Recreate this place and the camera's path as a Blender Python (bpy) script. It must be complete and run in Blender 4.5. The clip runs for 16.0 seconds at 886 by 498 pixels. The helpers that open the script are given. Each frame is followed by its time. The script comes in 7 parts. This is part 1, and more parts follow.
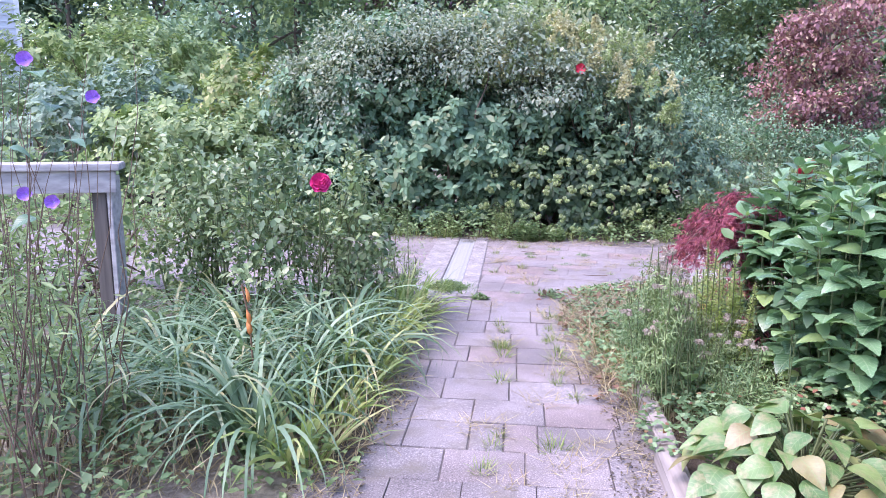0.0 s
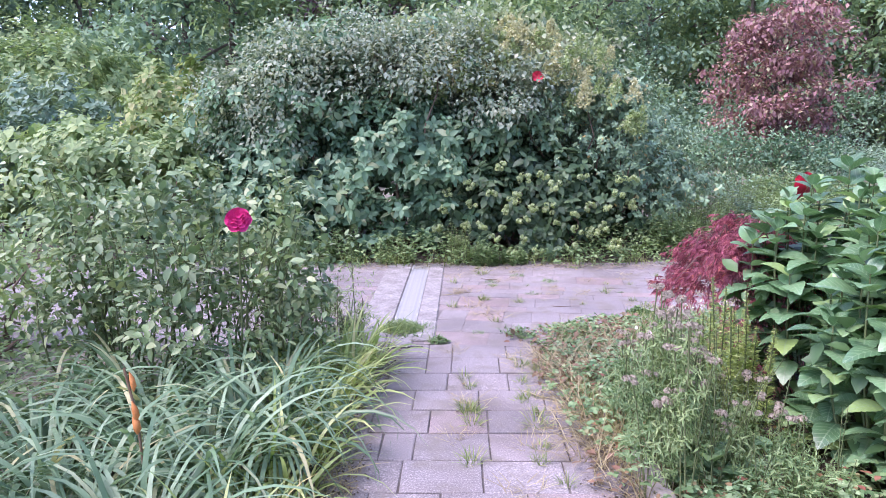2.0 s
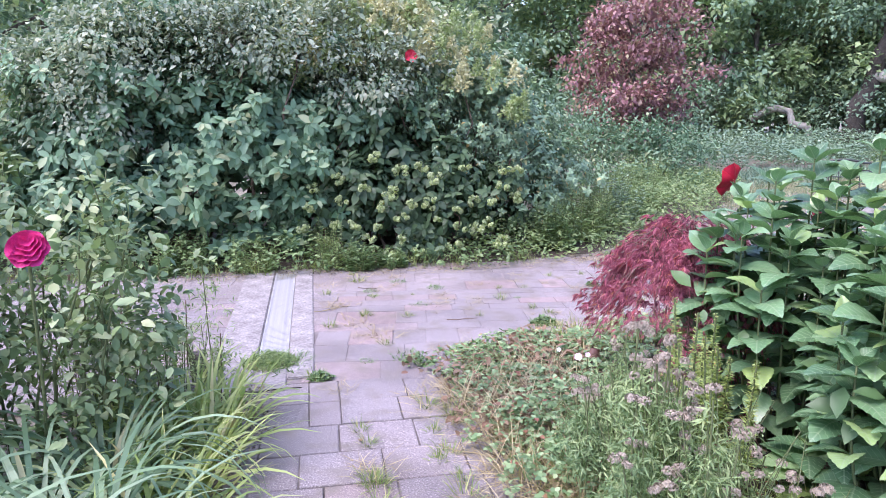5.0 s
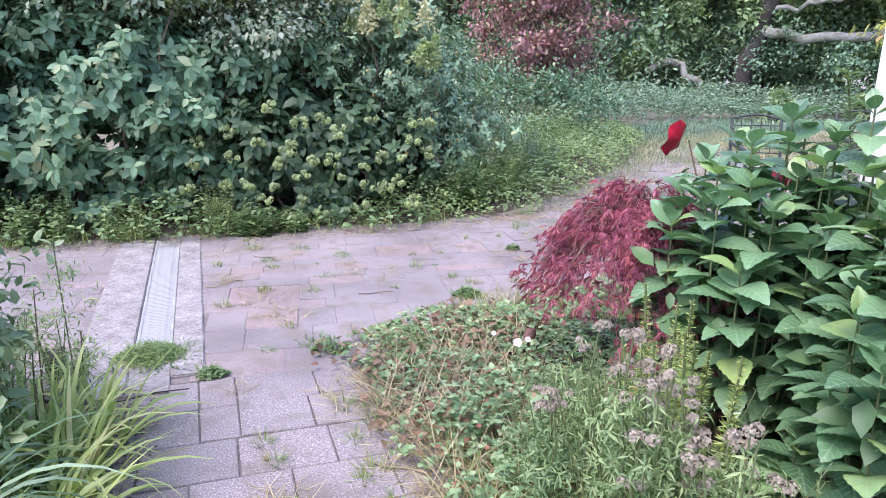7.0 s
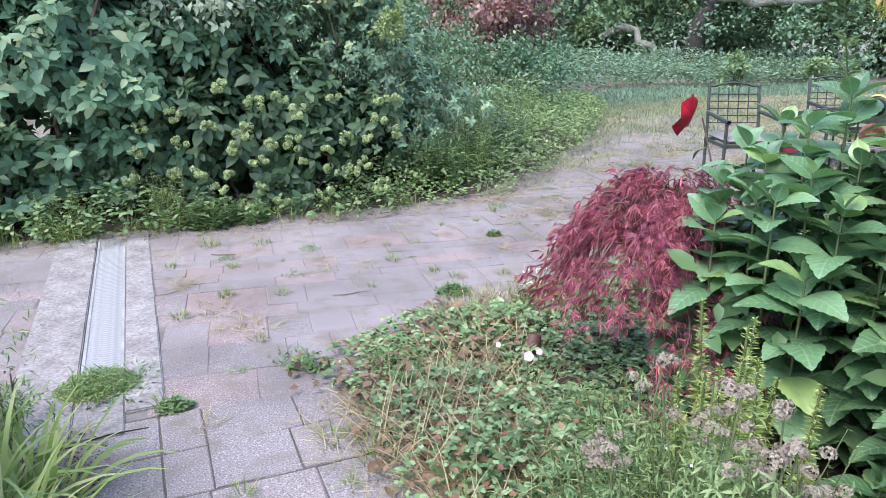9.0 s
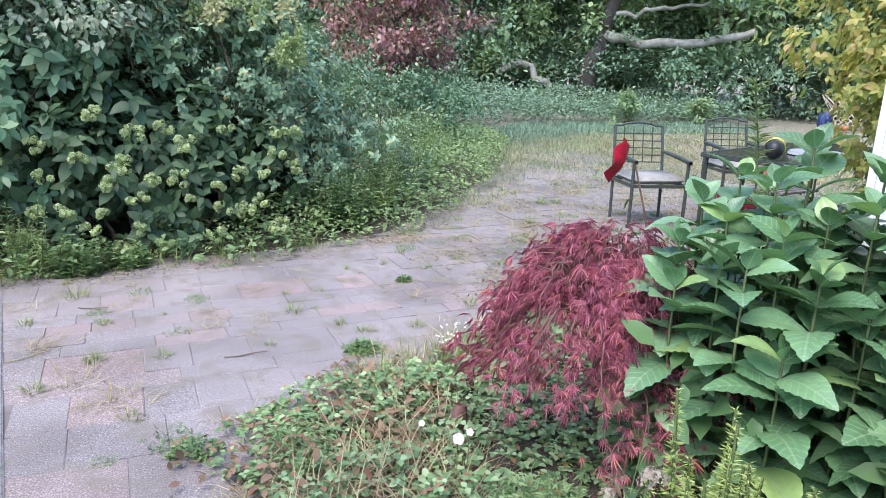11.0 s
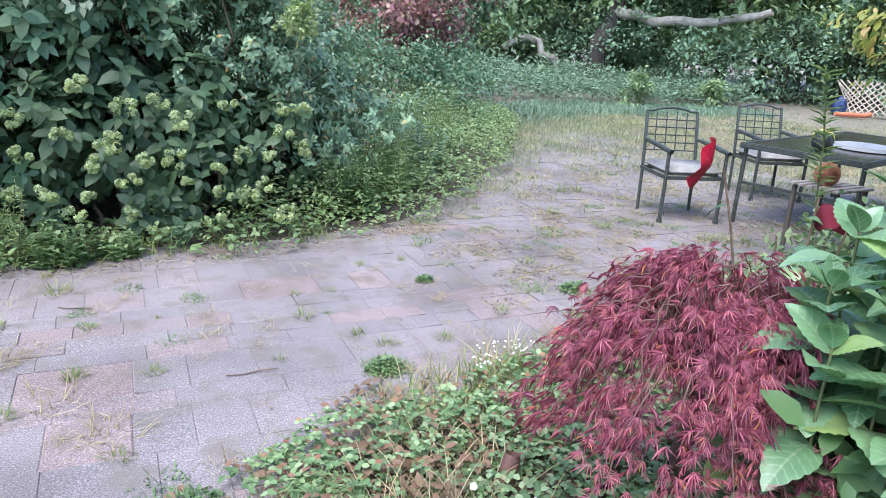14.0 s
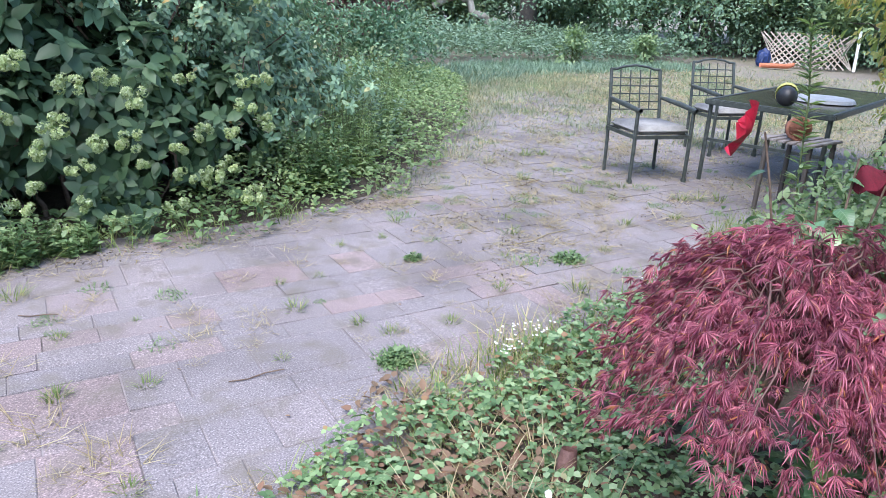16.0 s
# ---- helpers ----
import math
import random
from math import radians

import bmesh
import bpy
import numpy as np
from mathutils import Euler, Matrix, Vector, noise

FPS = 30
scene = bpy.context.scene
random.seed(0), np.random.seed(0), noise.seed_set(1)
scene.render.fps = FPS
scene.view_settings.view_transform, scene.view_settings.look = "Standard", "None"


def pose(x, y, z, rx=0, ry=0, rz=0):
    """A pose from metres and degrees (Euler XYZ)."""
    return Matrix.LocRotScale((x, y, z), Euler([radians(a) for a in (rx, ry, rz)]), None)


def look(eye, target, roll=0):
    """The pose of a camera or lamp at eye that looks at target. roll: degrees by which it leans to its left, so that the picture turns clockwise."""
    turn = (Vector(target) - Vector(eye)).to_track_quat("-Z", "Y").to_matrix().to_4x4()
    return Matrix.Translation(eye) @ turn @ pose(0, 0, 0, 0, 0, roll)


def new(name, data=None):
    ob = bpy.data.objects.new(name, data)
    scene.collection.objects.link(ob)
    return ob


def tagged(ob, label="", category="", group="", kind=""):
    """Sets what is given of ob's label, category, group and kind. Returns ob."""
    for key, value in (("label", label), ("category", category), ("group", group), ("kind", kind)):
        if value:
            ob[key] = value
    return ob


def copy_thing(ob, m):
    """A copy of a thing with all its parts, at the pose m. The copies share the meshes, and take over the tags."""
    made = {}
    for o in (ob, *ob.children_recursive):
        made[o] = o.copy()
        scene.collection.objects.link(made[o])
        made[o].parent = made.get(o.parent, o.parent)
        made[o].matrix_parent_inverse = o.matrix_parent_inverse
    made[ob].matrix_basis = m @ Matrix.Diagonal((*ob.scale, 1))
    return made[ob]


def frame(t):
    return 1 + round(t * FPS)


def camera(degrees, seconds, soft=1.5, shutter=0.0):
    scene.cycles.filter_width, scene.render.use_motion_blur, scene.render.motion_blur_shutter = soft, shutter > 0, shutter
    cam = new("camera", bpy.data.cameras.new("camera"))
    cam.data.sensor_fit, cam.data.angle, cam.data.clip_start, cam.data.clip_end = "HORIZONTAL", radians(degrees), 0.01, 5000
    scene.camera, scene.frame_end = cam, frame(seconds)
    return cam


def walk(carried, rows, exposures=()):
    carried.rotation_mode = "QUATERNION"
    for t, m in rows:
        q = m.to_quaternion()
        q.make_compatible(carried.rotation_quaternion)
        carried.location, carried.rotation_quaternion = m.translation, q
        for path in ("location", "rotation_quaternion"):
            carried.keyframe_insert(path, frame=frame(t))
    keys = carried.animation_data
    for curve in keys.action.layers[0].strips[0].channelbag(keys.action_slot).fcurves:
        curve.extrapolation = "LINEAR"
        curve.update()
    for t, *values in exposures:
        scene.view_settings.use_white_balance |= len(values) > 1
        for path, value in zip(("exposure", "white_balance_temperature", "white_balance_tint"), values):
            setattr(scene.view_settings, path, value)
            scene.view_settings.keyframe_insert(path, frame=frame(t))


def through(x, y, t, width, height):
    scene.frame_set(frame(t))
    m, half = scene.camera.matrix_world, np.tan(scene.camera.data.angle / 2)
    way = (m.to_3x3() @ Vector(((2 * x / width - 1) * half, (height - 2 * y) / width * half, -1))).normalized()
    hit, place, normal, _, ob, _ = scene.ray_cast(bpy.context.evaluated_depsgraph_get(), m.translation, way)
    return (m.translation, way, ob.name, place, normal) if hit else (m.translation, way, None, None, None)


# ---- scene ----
cam = camera(64.1, 16.0, 0.88)
PATH = [
    (0, (0.293, -7.882, 1.492), (0.094, -5.929, 1.109), 0.5),
    (0.5, (0.355, -7.722, 1.515), (0.069, -5.783, 1.119), 0.3),
    (1, (0.289, -7.518, 1.535), (0.177, -5.551, 1.192), -1.1),
    (1.5, (0.212, -7.319, 1.523), (0.266, -5.35, 1.177), -1.3),
    (2, (0.215, -7.082, 1.515), (0.154, -5.115, 1.163), -0.6),
    (2.5, (0.241, -6.903, 1.518), (0.081, -4.936, 1.195), 0.7),
    (3, (0.168, -6.754, 1.506), (0.104, -4.792, 1.123), 0.2),
    (3.5, (0.054, -6.613, 1.525), (0.237, -4.652, 1.177), -1.3),
    (4, (0.035, -6.505, 1.51), (0.374, -4.58, 1.083), -0.7),
    (4.2, (0.043, -6.444, 1.498), (0.37, -4.516, 1.078), -0.6),
    (6.3, (0.042, -5.766, 1.504), (0.628, -3.889, 1.142), 1.1),
    (6.5, (0.045, -5.714, 1.487), (0.683, -3.863, 1.075), 1.3),
    (7, (0.058, -5.587, 1.478), (0.684, -3.762, 0.952), 0.9),
    (7.5, (0.118, -5.438, 1.485), (0.728, -3.642, 0.852), 1.9),
    (8, (0.159, -5.344, 1.47), (0.737, -3.567, 0.755), 1.6),
    (8.5, (0.119, -5.238, 1.471), (0.776, -3.483, 0.773), 1.9),
    (9, (0.039, -5.101, 1.49), (0.784, -3.346, 0.885), 0.1),
    (9.2, (0.012, -5.057, 1.487), (0.819, -3.327, 0.893), -0.2),
    (11.3, (0.152, -4.623, 1.491), (1.221, -3.006, 0.997), 2.1),
    (11.5, (0.138, -4.571, 1.496), (1.265, -2.982, 1.048), 1.4),
    (12, (0.102, -4.459, 1.495), (1.389, -2.986, 1.077), 1.1),
    (12.5, (0.09, -4.392, 1.484), (1.416, -2.96, 1.046), 1.6),
    (13, (0.118, -4.307, 1.475), (1.388, -2.849, 0.964), 2.7),
    (13.5, (0.185, -4.207, 1.49), (1.333, -2.648, 0.988), 2.9),
    (14, (0.233, -4.148, 1.491), (1.256, -2.534, 0.899), 4.0),
    (14.5, (0.221, -4.096, 1.485), (1.189, -2.474, 0.827), 3.3),
    (15, (0.143, -3.959, 1.487), (1.212, -2.395, 0.844), 2.4),
    (15.5, (0.081, -3.842, 1.484), (1.27, -2.373, 0.832), 2.0),
    (16, (0.072, -3.756, 1.475), (1.244, -2.284, 0.796), 2.9),
]
walk(cam, [(t, look(eye, target, roll)) for t, eye, target, roll in PATH], [(0, 2.06, 6250, 36), (1.0, 2.03, 6250, 37), (1.5, 1.93, 6300, 36), (3, 1.98, 6350, 34), (4.2, 1.99, 6350, 33), (7, 1.89, 6450, 25.5), (9, 1.79, 6500, 15), (12.5, 1.81, 6400, 14), (13.3, 1.86, 6300, 15), (14.5, 1.77, 6350, 14.5), (16, 1.75, 6300, 15)])


# ---------- world, sun and exposure ----------
SUN_ELEV, SUN_TURN = 58.0, -118.0     # degrees; turn from +y towards +x
world = bpy.data.worlds.new("world")
scene.world = world
world.use_nodes = True
wn = world.node_tree.nodes
sky = wn.new("ShaderNodeTexSky")
sky.sky_type = "NISHITA"
sky.sun_disc = False
sky.sun_elevation = radians(SUN_ELEV)
sky.sun_rotation = radians(SUN_TURN)
sky.air_density, sky.dust_density, sky.ozone_density = 1.0, 1.0, 2.5
world.node_tree.links.new(sky.outputs[0], wn["Background"].inputs[0])
wn["Background"].inputs[1].default_value = 0.15
sun_data = bpy.data.lights.new("sun", "SUN")
sun_data.energy, sun_data.angle, sun_data.color = 1.35, radians(45), (1.0, 0.97, 0.93)
sun = new("sun", sun_data)
_e, _a = radians(SUN_ELEV), radians(SUN_TURN)
sun.matrix_world = look((40 * math.sin(_a) * math.cos(_e), 40 * math.cos(_a) * math.cos(_e), 40 * math.sin(_e)), (0, 0, 0))


# ---------- materials ----------
def shader(name):
    m = bpy.data.materials.new(name)
    m.use_nodes = True
    return m, m.node_tree.nodes, m.node_tree.links, m.node_tree.nodes["Principled BSDF"]


def noise_node(n, l, scale, detail=4.0, coords="Object", rough=0.6):
    tc = n.new("ShaderNodeTexCoord")
    t = n.new("ShaderNodeTexNoise")
    t.inputs["Scale"].default_value = scale
    t.inputs["Detail"].default_value = detail
    t.inputs["Roughness"].default_value = rough
    l.new(tc.outputs[coords], t.inputs["Vector"])
    return t


def ramp_node(n, l, src, stops):
    r = n.new("ShaderNodeValToRGB")
    while len(r.color_ramp.elements) < len(stops):
        r.color_ramp.elements.new(0.5)
    for e, (p, c) in zip(r.color_ramp.elements, stops):
        e.position, e.color = p, (*c, 1)
    l.new(src, r.inputs[0])
    return r


def mix_node(n, l, fac, a, b, kind="MIX"):
    x = n.new("ShaderNodeMix")
    x.data_type, x.blend_type = "RGBA", kind
    for sock, v in ((x.inputs[0], fac), (x.inputs[6], a), (x.inputs[7], b)):
        if isinstance(v, (int, float)):
            sock.default_value = v
        elif isinstance(v, tuple):
            sock.default_value = (*v, 1)
        else:
            l.new(v, sock)
    return x.outputs[2]


def bump_node(n, l, height, bsdf, strength, dist=0.01):
    b = n.new("ShaderNodeBump")
    b.inputs["Strength"].default_value, b.inputs["Distance"].default_value = strength, dist
    l.new(height, b.inputs["Height"])
    l.new(b.outputs[0], bsdf.inputs["Normal"])


def leaf_mat(name, stops, rough=0.5, through=0.3, patch=1.3, per="island"):
    """Foliage: leaf to leaf colour change, patches across the plant, some light let through."""
    m, n, l, b = shader(name)
    if per == "island":
        r = n.new("ShaderNodeNewGeometry").outputs["Random Per Island"]
    else:
        r = n.new("ShaderNodeObjectInfo").outputs["Random"]
    ra = ramp_node(n, l, r, stops)
    t = noise_node(n, l, patch, 3.0)
    pr = ramp_node(n, l, t.outputs[0], [(0.3, (0.75, 0.80, 0.82)), (0.7, (1.25, 1.22, 1.12))])
    col = mix_node(n, l, 1.0, ra.outputs[0], pr.outputs[0], "MULTIPLY")
    l.new(col, b.inputs["Base Color"])
    b.inputs["Roughness"].default_value = rough
    b.inputs["Specular IOR Level"].default_value = 0.45
    tr = n.new("ShaderNodeBsdfTranslucent")
    l.new(mix_node(n, l, 1.0, col, (1.06, 1.15, 0.8), "MULTIPLY"), tr.inputs[0])
    mx = n.new("ShaderNodeMixShader")
    mx.inputs[0].default_value = through
    l.new(b.outputs[0], mx.inputs[1])
    l.new(tr.outputs[0], mx.inputs[2])
    l.new(mx.outputs[0], n["Material Output"].inputs[0])
    return m


def broad_leaf_mat(name, stops, vein, rough=0.42, edge=None):
    """Single big leaves: midrib and side veins in relief on each leaf's own coordinates."""
    m, n, l, b = shader(name)
    r = n.new("ShaderNodeObjectInfo").outputs["Random"]
    base = ramp_node(n, l, r, stops).outputs[0]
    tc = n.new("ShaderNodeTexCoord")
    sp = n.new("ShaderNodeSeparateXYZ")
    l.new(tc.outputs["Object"], sp.inputs[0])
    ab = n.new("ShaderNodeMath"); ab.operation = "ABSOLUTE"
    l.new(sp.outputs[0], ab.inputs[0])
    ml = n.new("ShaderNodeMath"); ml.operation = "MULTIPLY_ADD"
    l.new(ab.outputs[0], ml.inputs[0]); ml.inputs[1].default_value = -0.75
    l.new(sp.outputs[1], ml.inputs[2])
    cm = n.new("ShaderNodeCombineXYZ")
    l.new(ml.outputs[0], cm.inputs[0])
    wv = n.new("ShaderNodeTexWave")
    wv.inputs["Scale"].default_value = 2.4
    wv.inputs["Distortion"].default_value = 0.6
    l.new(cm.outputs[0], wv.inputs["Vector"])
    vr = ramp_node(n, l, wv.outputs[0], [(0.0, (1, 1, 1)), (0.09, (0, 0, 0))])
    mr = ramp_node(n, l, ab.outputs[0], [(0.006, (1, 1, 1)), (0.022, (0, 0, 0))])
    both = mix_node(n, l, 1.0, vr.outputs[0], mr.outputs[0], "ADD")
    veiny = n.new("ShaderNodeMath"); veiny.operation = "MULTIPLY"
    l.new(both, veiny.inputs[0]); veiny.inputs[1].default_value = 0.46
    nt = noise_node(n, l, 3.5, 4.0)
    mott = ramp_node(n, l, nt.outputs[0], [(0.3, (0.8, 0.82, 0.8)), (0.7, (1.15, 1.12, 1.0))])
    col = mix_node(n, l, 1.0, base, mott.outputs[0], "MULTIPLY")
    if edge:
        e2 = noise_node(n, l, 2.3, 5.0)
        er = ramp_node(n, l, e2.outputs[0], [(0.5, (0, 0, 0)), (0.66, (1, 1, 1))])
        col = mix_node(n, l, er.outputs[0], col, edge)
    col = mix_node(n, l, veiny.outputs[0], col, vein)
    l.new(col, b.inputs["Base Color"])
    b.inputs["Roughness"].default_value = rough
    b.inputs["Specular IOR Level"].default_value = 1.0
    bump_node(n, l, both, b, -1.0, 0.045)
    tr = n.new("ShaderNodeBsdfTranslucent")
    l.new(mix_node(n, l, 1.0, col, (1.06, 1.2, 0.75), "MULTIPLY"), tr.inputs[0])
    mx = n.new("ShaderNodeMixShader"); mx.inputs[0].default_value = 0.22
    l.new(b.outputs[0], mx.inputs[1]); l.new(tr.outputs[0], mx.inputs[2])
    l.new(mx.outputs[0], n["Material Output"].inputs[0])
    return m


def plain_mat(name, a, c, scale=8.0, rough=0.6, metal=0.0, bump=0.25, dist=0.004, grain=0.18):
    """Two-tone mottled surface with fine relief."""
    m, n, l, b = shader(name)
    t = noise_node(n, l, scale, 6.0)
    f = noise_node(n, l, scale * 9, 4.0)
    r = ramp_node(n, l, t.outputs[0], [(0.3, a), (0.7, c)])
    g = ramp_node(n, l, f.outputs[0], [(0.3, (1 - grain,) * 3), (0.7, (1 + grain * 0.8,) * 3)])
    l.new(mix_node(n, l, 1.0, r.outputs[0], g.outputs[0], "MULTIPLY"), b.inputs["Base Color"])
    b.inputs["Roughness"].default_value, b.inputs["Metallic"].default_value = rough, metal
    bump_node(n, l, f.outputs[0], b, bump, dist)
    return m


def paver_mat():
    m, n, l, b = shader("concrete_paver")
    r = n.new("ShaderNodeObjectInfo").outputs["Random"]
    base = ramp_node(n, l, r, [(0.0, (0.226, 0.203, 0.203)), (0.4, (0.253, 0.227, 0.225)), (0.74, (0.261, 0.227, 0.223)), (0.90, (0.288, 0.226, 0.217)), (1.0, (0.272, 0.250, 0.252))])
    geo = n.new("ShaderNodeNewGeometry")
    st = n.new("ShaderNodeTexNoise"); st.inputs["Scale"].default_value = 1.4; st.inputs["Detail"].default_value = 7
    l.new(geo.outputs["Position"], st.inputs["Vector"])
    sr = ramp_node(n, l, st.outputs[0], [(0.30, (0.60, 0.585, 0.57)), (0.50, (0.95, 0.95, 0.95)), (0.72, (1.14, 1.13, 1.13))])
    gr = n.new("ShaderNodeTexNoise"); gr.inputs["Scale"].default_value = 150; gr.inputs["Detail"].default_value = 4
    l.new(geo.outputs["Position"], gr.inputs["Vector"])
    g2 = ramp_node(n, l, gr.outputs[0], [(0.30, (0.55, 0.55, 0.56)), (0.46, (0.93, 0.93, 0.93)), (0.60, (1.22, 1.21, 1.21)), (0.66, (1.85, 1.85, 1.85))])
    c = mix_node(n, l, 1.0, base.outputs[0], sr.outputs[0], "MULTIPLY")
    c = mix_node(n, l, 1.0, c, g2.outputs[0], "MULTIPLY")
    ds = n.new("ShaderNodeTexNoise"); ds.inputs["Scale"].default_value = 5.5; ds.inputs["Detail"].default_value = 8
    l.new(geo.outputs["Position"], ds.inputs["Vector"])
    dr = ramp_node(n, l, ds.outputs[0], [(0.50, (0, 0, 0)), (0.70, (0.75, 0.75, 0.75))])
    c = mix_node(n, l, dr.outputs[0], c, (0.17, 0.148, 0.118))
    l.new(c, b.inputs["Base Color"])
    b.inputs["Roughness"].default_value = 0.88
    bump_node(n, l, gr.outputs[0], b, 0.5, 0.003)
    return m


def ground_mat():
    """Soil and short grass, changing in patches over the lot."""
    m, n, l, b = shader("soil_and_grass")
    big = noise_node(n, l, 0.55, 6.0)
    fine = noise_node(n, l, 26.0, 6.0)
    soil = ramp_node(n, l, fine.outputs[0], [(0.3, (0.13, 0.112, 0.09)), (0.7, (0.34, 0.30, 0.25))])
    grass = ramp_node(n, l, fine.outputs[0], [(0.3, (0.13, 0.125, 0.085)), (0.7, (0.33, 0.30, 0.225))])
    f = ramp_node(n, l, big.outputs[0], [(0.42, (0, 0, 0)), (0.6, (1, 1, 1))])
    l.new(mix_node(n, l, f.outputs[0], soil.outputs[0], grass.outputs[0]), b.inputs["Base Color"])
    b.inputs["Roughness"].default_value = 0.95
    bump_node(n, l, fine.outputs[0], b, 0.8, 0.02)
    return m


def wood_mat(name, a, c, rough=0.8, axis=0):
    m, n, l, b = shader(name)
    tc = n.new("ShaderNodeTexCoord")
    mp = n.new("ShaderNodeMapping")
    sc = [28.0, 28.0, 28.0]; sc[axis] = 2.0
    mp.inputs["Scale"].default_value = sc
    l.new(tc.outputs["Object"], mp.inputs[0])
    t = n.new("ShaderNodeTexNoise"); t.inputs["Scale"].default_value = 1.0; t.inputs["Detail"].default_value = 6
    l.new(mp.outputs[0], t.inputs["Vector"])
    r = ramp_node(n, l, t.outputs[0], [(0.3, a), (0.7, c)])
    l.new(r.outputs[0], b.inputs["Base Color"])
    b.inputs["Roughness"].default_value = rough
    bump_node(n, l, t.outputs[0], b, 0.5, 0.004)
    return m


M_SOIL = ground_mat()
M_PAVER = paver_mat()
M_JOINT = plain_mat("damp_joint_soil", (0.045, 0.038, 0.032), (0.18, 0.155, 0.14), 3.0, 0.95, 0, 0.7)
M_BED = plain_mat("dark_bed_soil", (0.045, 0.034, 0.026), (0.13, 0.10, 0.075), 9, 0.95, 0, 0.9, 0.02)
M_DIRT = plain_mat("bare_dirt", (0.17, 0.145, 0.12), (0.34, 0.30, 0.26), 2.2, 0.95, 0, 0.7)
M_SAND = plain_mat("joint_sand", (0.10, 0.085, 0.078), (0.34, 0.295, 0.285), 1.6, 0.95, 0, 0.7)
M_STRIP = plain_mat("drain_concrete", (0.20, 0.182, 0.172), (0.37, 0.345, 0.335), 7, 0.9, 0, 0.7, 0.004, 0.38)
M_GRATE = plain_mat("grate_plastic", (0.26, 0.26, 0.255), (0.46, 0.465, 0.47), 5, 0.55)
M_DARK = plain_mat("dark_gap", (0.02, 0.018, 0.016), (0.04, 0.036, 0.03), 20, 0.9)
M_BARK = plain_mat("grey_brown_bark", (0.07, 0.055, 0.045), (0.17, 0.14, 0.115), 9, 0.9, 0, 0.9, 0.02)
M_DARKBARK = plain_mat("dark_furrowed_bark", (0.03, 0.026, 0.023), (0.085, 0.072, 0.062), 7, 0.9, 0, 0.9, 0.03)
M_PALEBARK = plain_mat("pale_bark", (0.22, 0.20, 0.17), (0.42, 0.40, 0.35), 5, 0.9, 0, 0.8, 0.02)
M_STEM = plain_mat("green_stem", (0.08, 0.11, 0.04), (0.16, 0.19, 0.08), 30, 0.6)
M_TWIG = plain_mat("brown_twig", (0.10, 0.065, 0.045), (0.22, 0.155, 0.11), 30, 0.8)
M_REDTWIG = plain_mat("maple_twig", (0.10, 0.045, 0.04), (0.20, 0.11, 0.09), 30, 0.7)
M_STRAW = leaf_mat("dry_grass", [(0, (0.24, 0.185, 0.10)), (0.5, (0.38, 0.31, 0.18)), (1, (0.50, 0.43, 0.28))], 0.7, 0.2)
M_VIB = leaf_mat("viburnum_leaf", [(0, (0.066, 0.138, 0.077)), (0.45, (0.126, 0.236, 0.138)), (0.85, (0.209, 0.341, 0.209)), (1, (0.352, 0.396, 0.231))], 0.55, 0.25)
M_VINE = leaf_mat("vine_leaf", [(0, (0.152, 0.213, 0.145)), (0.5, (0.267, 0.327, 0.244)), (0.85, (0.381, 0.419, 0.320)), (1, (0.357, 0.374, 0.264))], 0.7, 0.3)
M_HYBUSH = leaf_mat("hedge_hydrangea_leaf", [(0, (0.035, 0.074, 0.035)), (0.6, (0.067, 0.126, 0.059)), (1, (0.120, 0.190, 0.091))], 0.5, 0.22)
M_ROSEBUSH = leaf_mat("climbing_rose_leaf", [(0, (0.124, 0.213, 0.138)), (0.6, (0.210, 0.331, 0.203)), (0.95, (0.331, 0.455, 0.276)), (1, (0.579, 0.396, 0.163))], 0.42, 0.2)
M_TOP = leaf_mat("panicle_leaf", [(0, (0.196, 0.262, 0.153)), (0.6, (0.327, 0.385, 0.239)), (1, (0.522, 0.508, 0.370))], 0.55, 0.3)
M_WEED = leaf_mat("weed_leaf", [(0, (0.101, 0.180, 0.077)), (0.5, (0.175, 0.275, 0.121)), (1, (0.286, 0.380, 0.187))], 0.5, 0.3)
M_PALEWEED = leaf_mat("pale_weed_leaf", [(0, (0.15, 0.24, 0.105)), (0.5, (0.25, 0.35, 0.155)), (1, (0.38, 0.46, 0.23))], 0.55, 0.35)
M_MINT = leaf_mat("mint_leaf", [(0, (0.12, 0.20, 0.135)), (0.6, (0.20, 0.30, 0.215)), (1, (0.31, 0.42, 0.31))], 0.55, 0.25)
M_COVER = leaf_mat("ground_cover_leaf", [(0, (0.085, 0.16, 0.068)), (0.5, (0.18, 0.29, 0.13)), (0.91, (0.34, 0.45, 0.25)), (0.95, (0.30, 0.20, 0.10)), (1, (0.27, 0.10, 0.075))], 0.48, 0.25)
M_DRYLEAF = leaf_mat("dry_leaf", [(0, (0.16, 0.10, 0.06)), (0.5, (0.24, 0.16, 0.105)), (1, (0.22, 0.115, 0.08))], 0.7, 0.15)
M_GRASS = leaf_mat("grass_blade", [(0, (0.12, 0.19, 0.055)), (0.5, (0.22, 0.30, 0.10)), (0.85, (0.32, 0.37, 0.15)), (1, (0.45, 0.39, 0.20))], 0.55, 0.35)
M_LAWN = leaf_mat("thin_lawn_blade", [(0, (0.15, 0.21, 0.11)), (0.5, (0.25, 0.31, 0.18)), (0.8, (0.36, 0.37, 0.24)), (1, (0.48, 0.43, 0.30))], 0.6, 0.3)
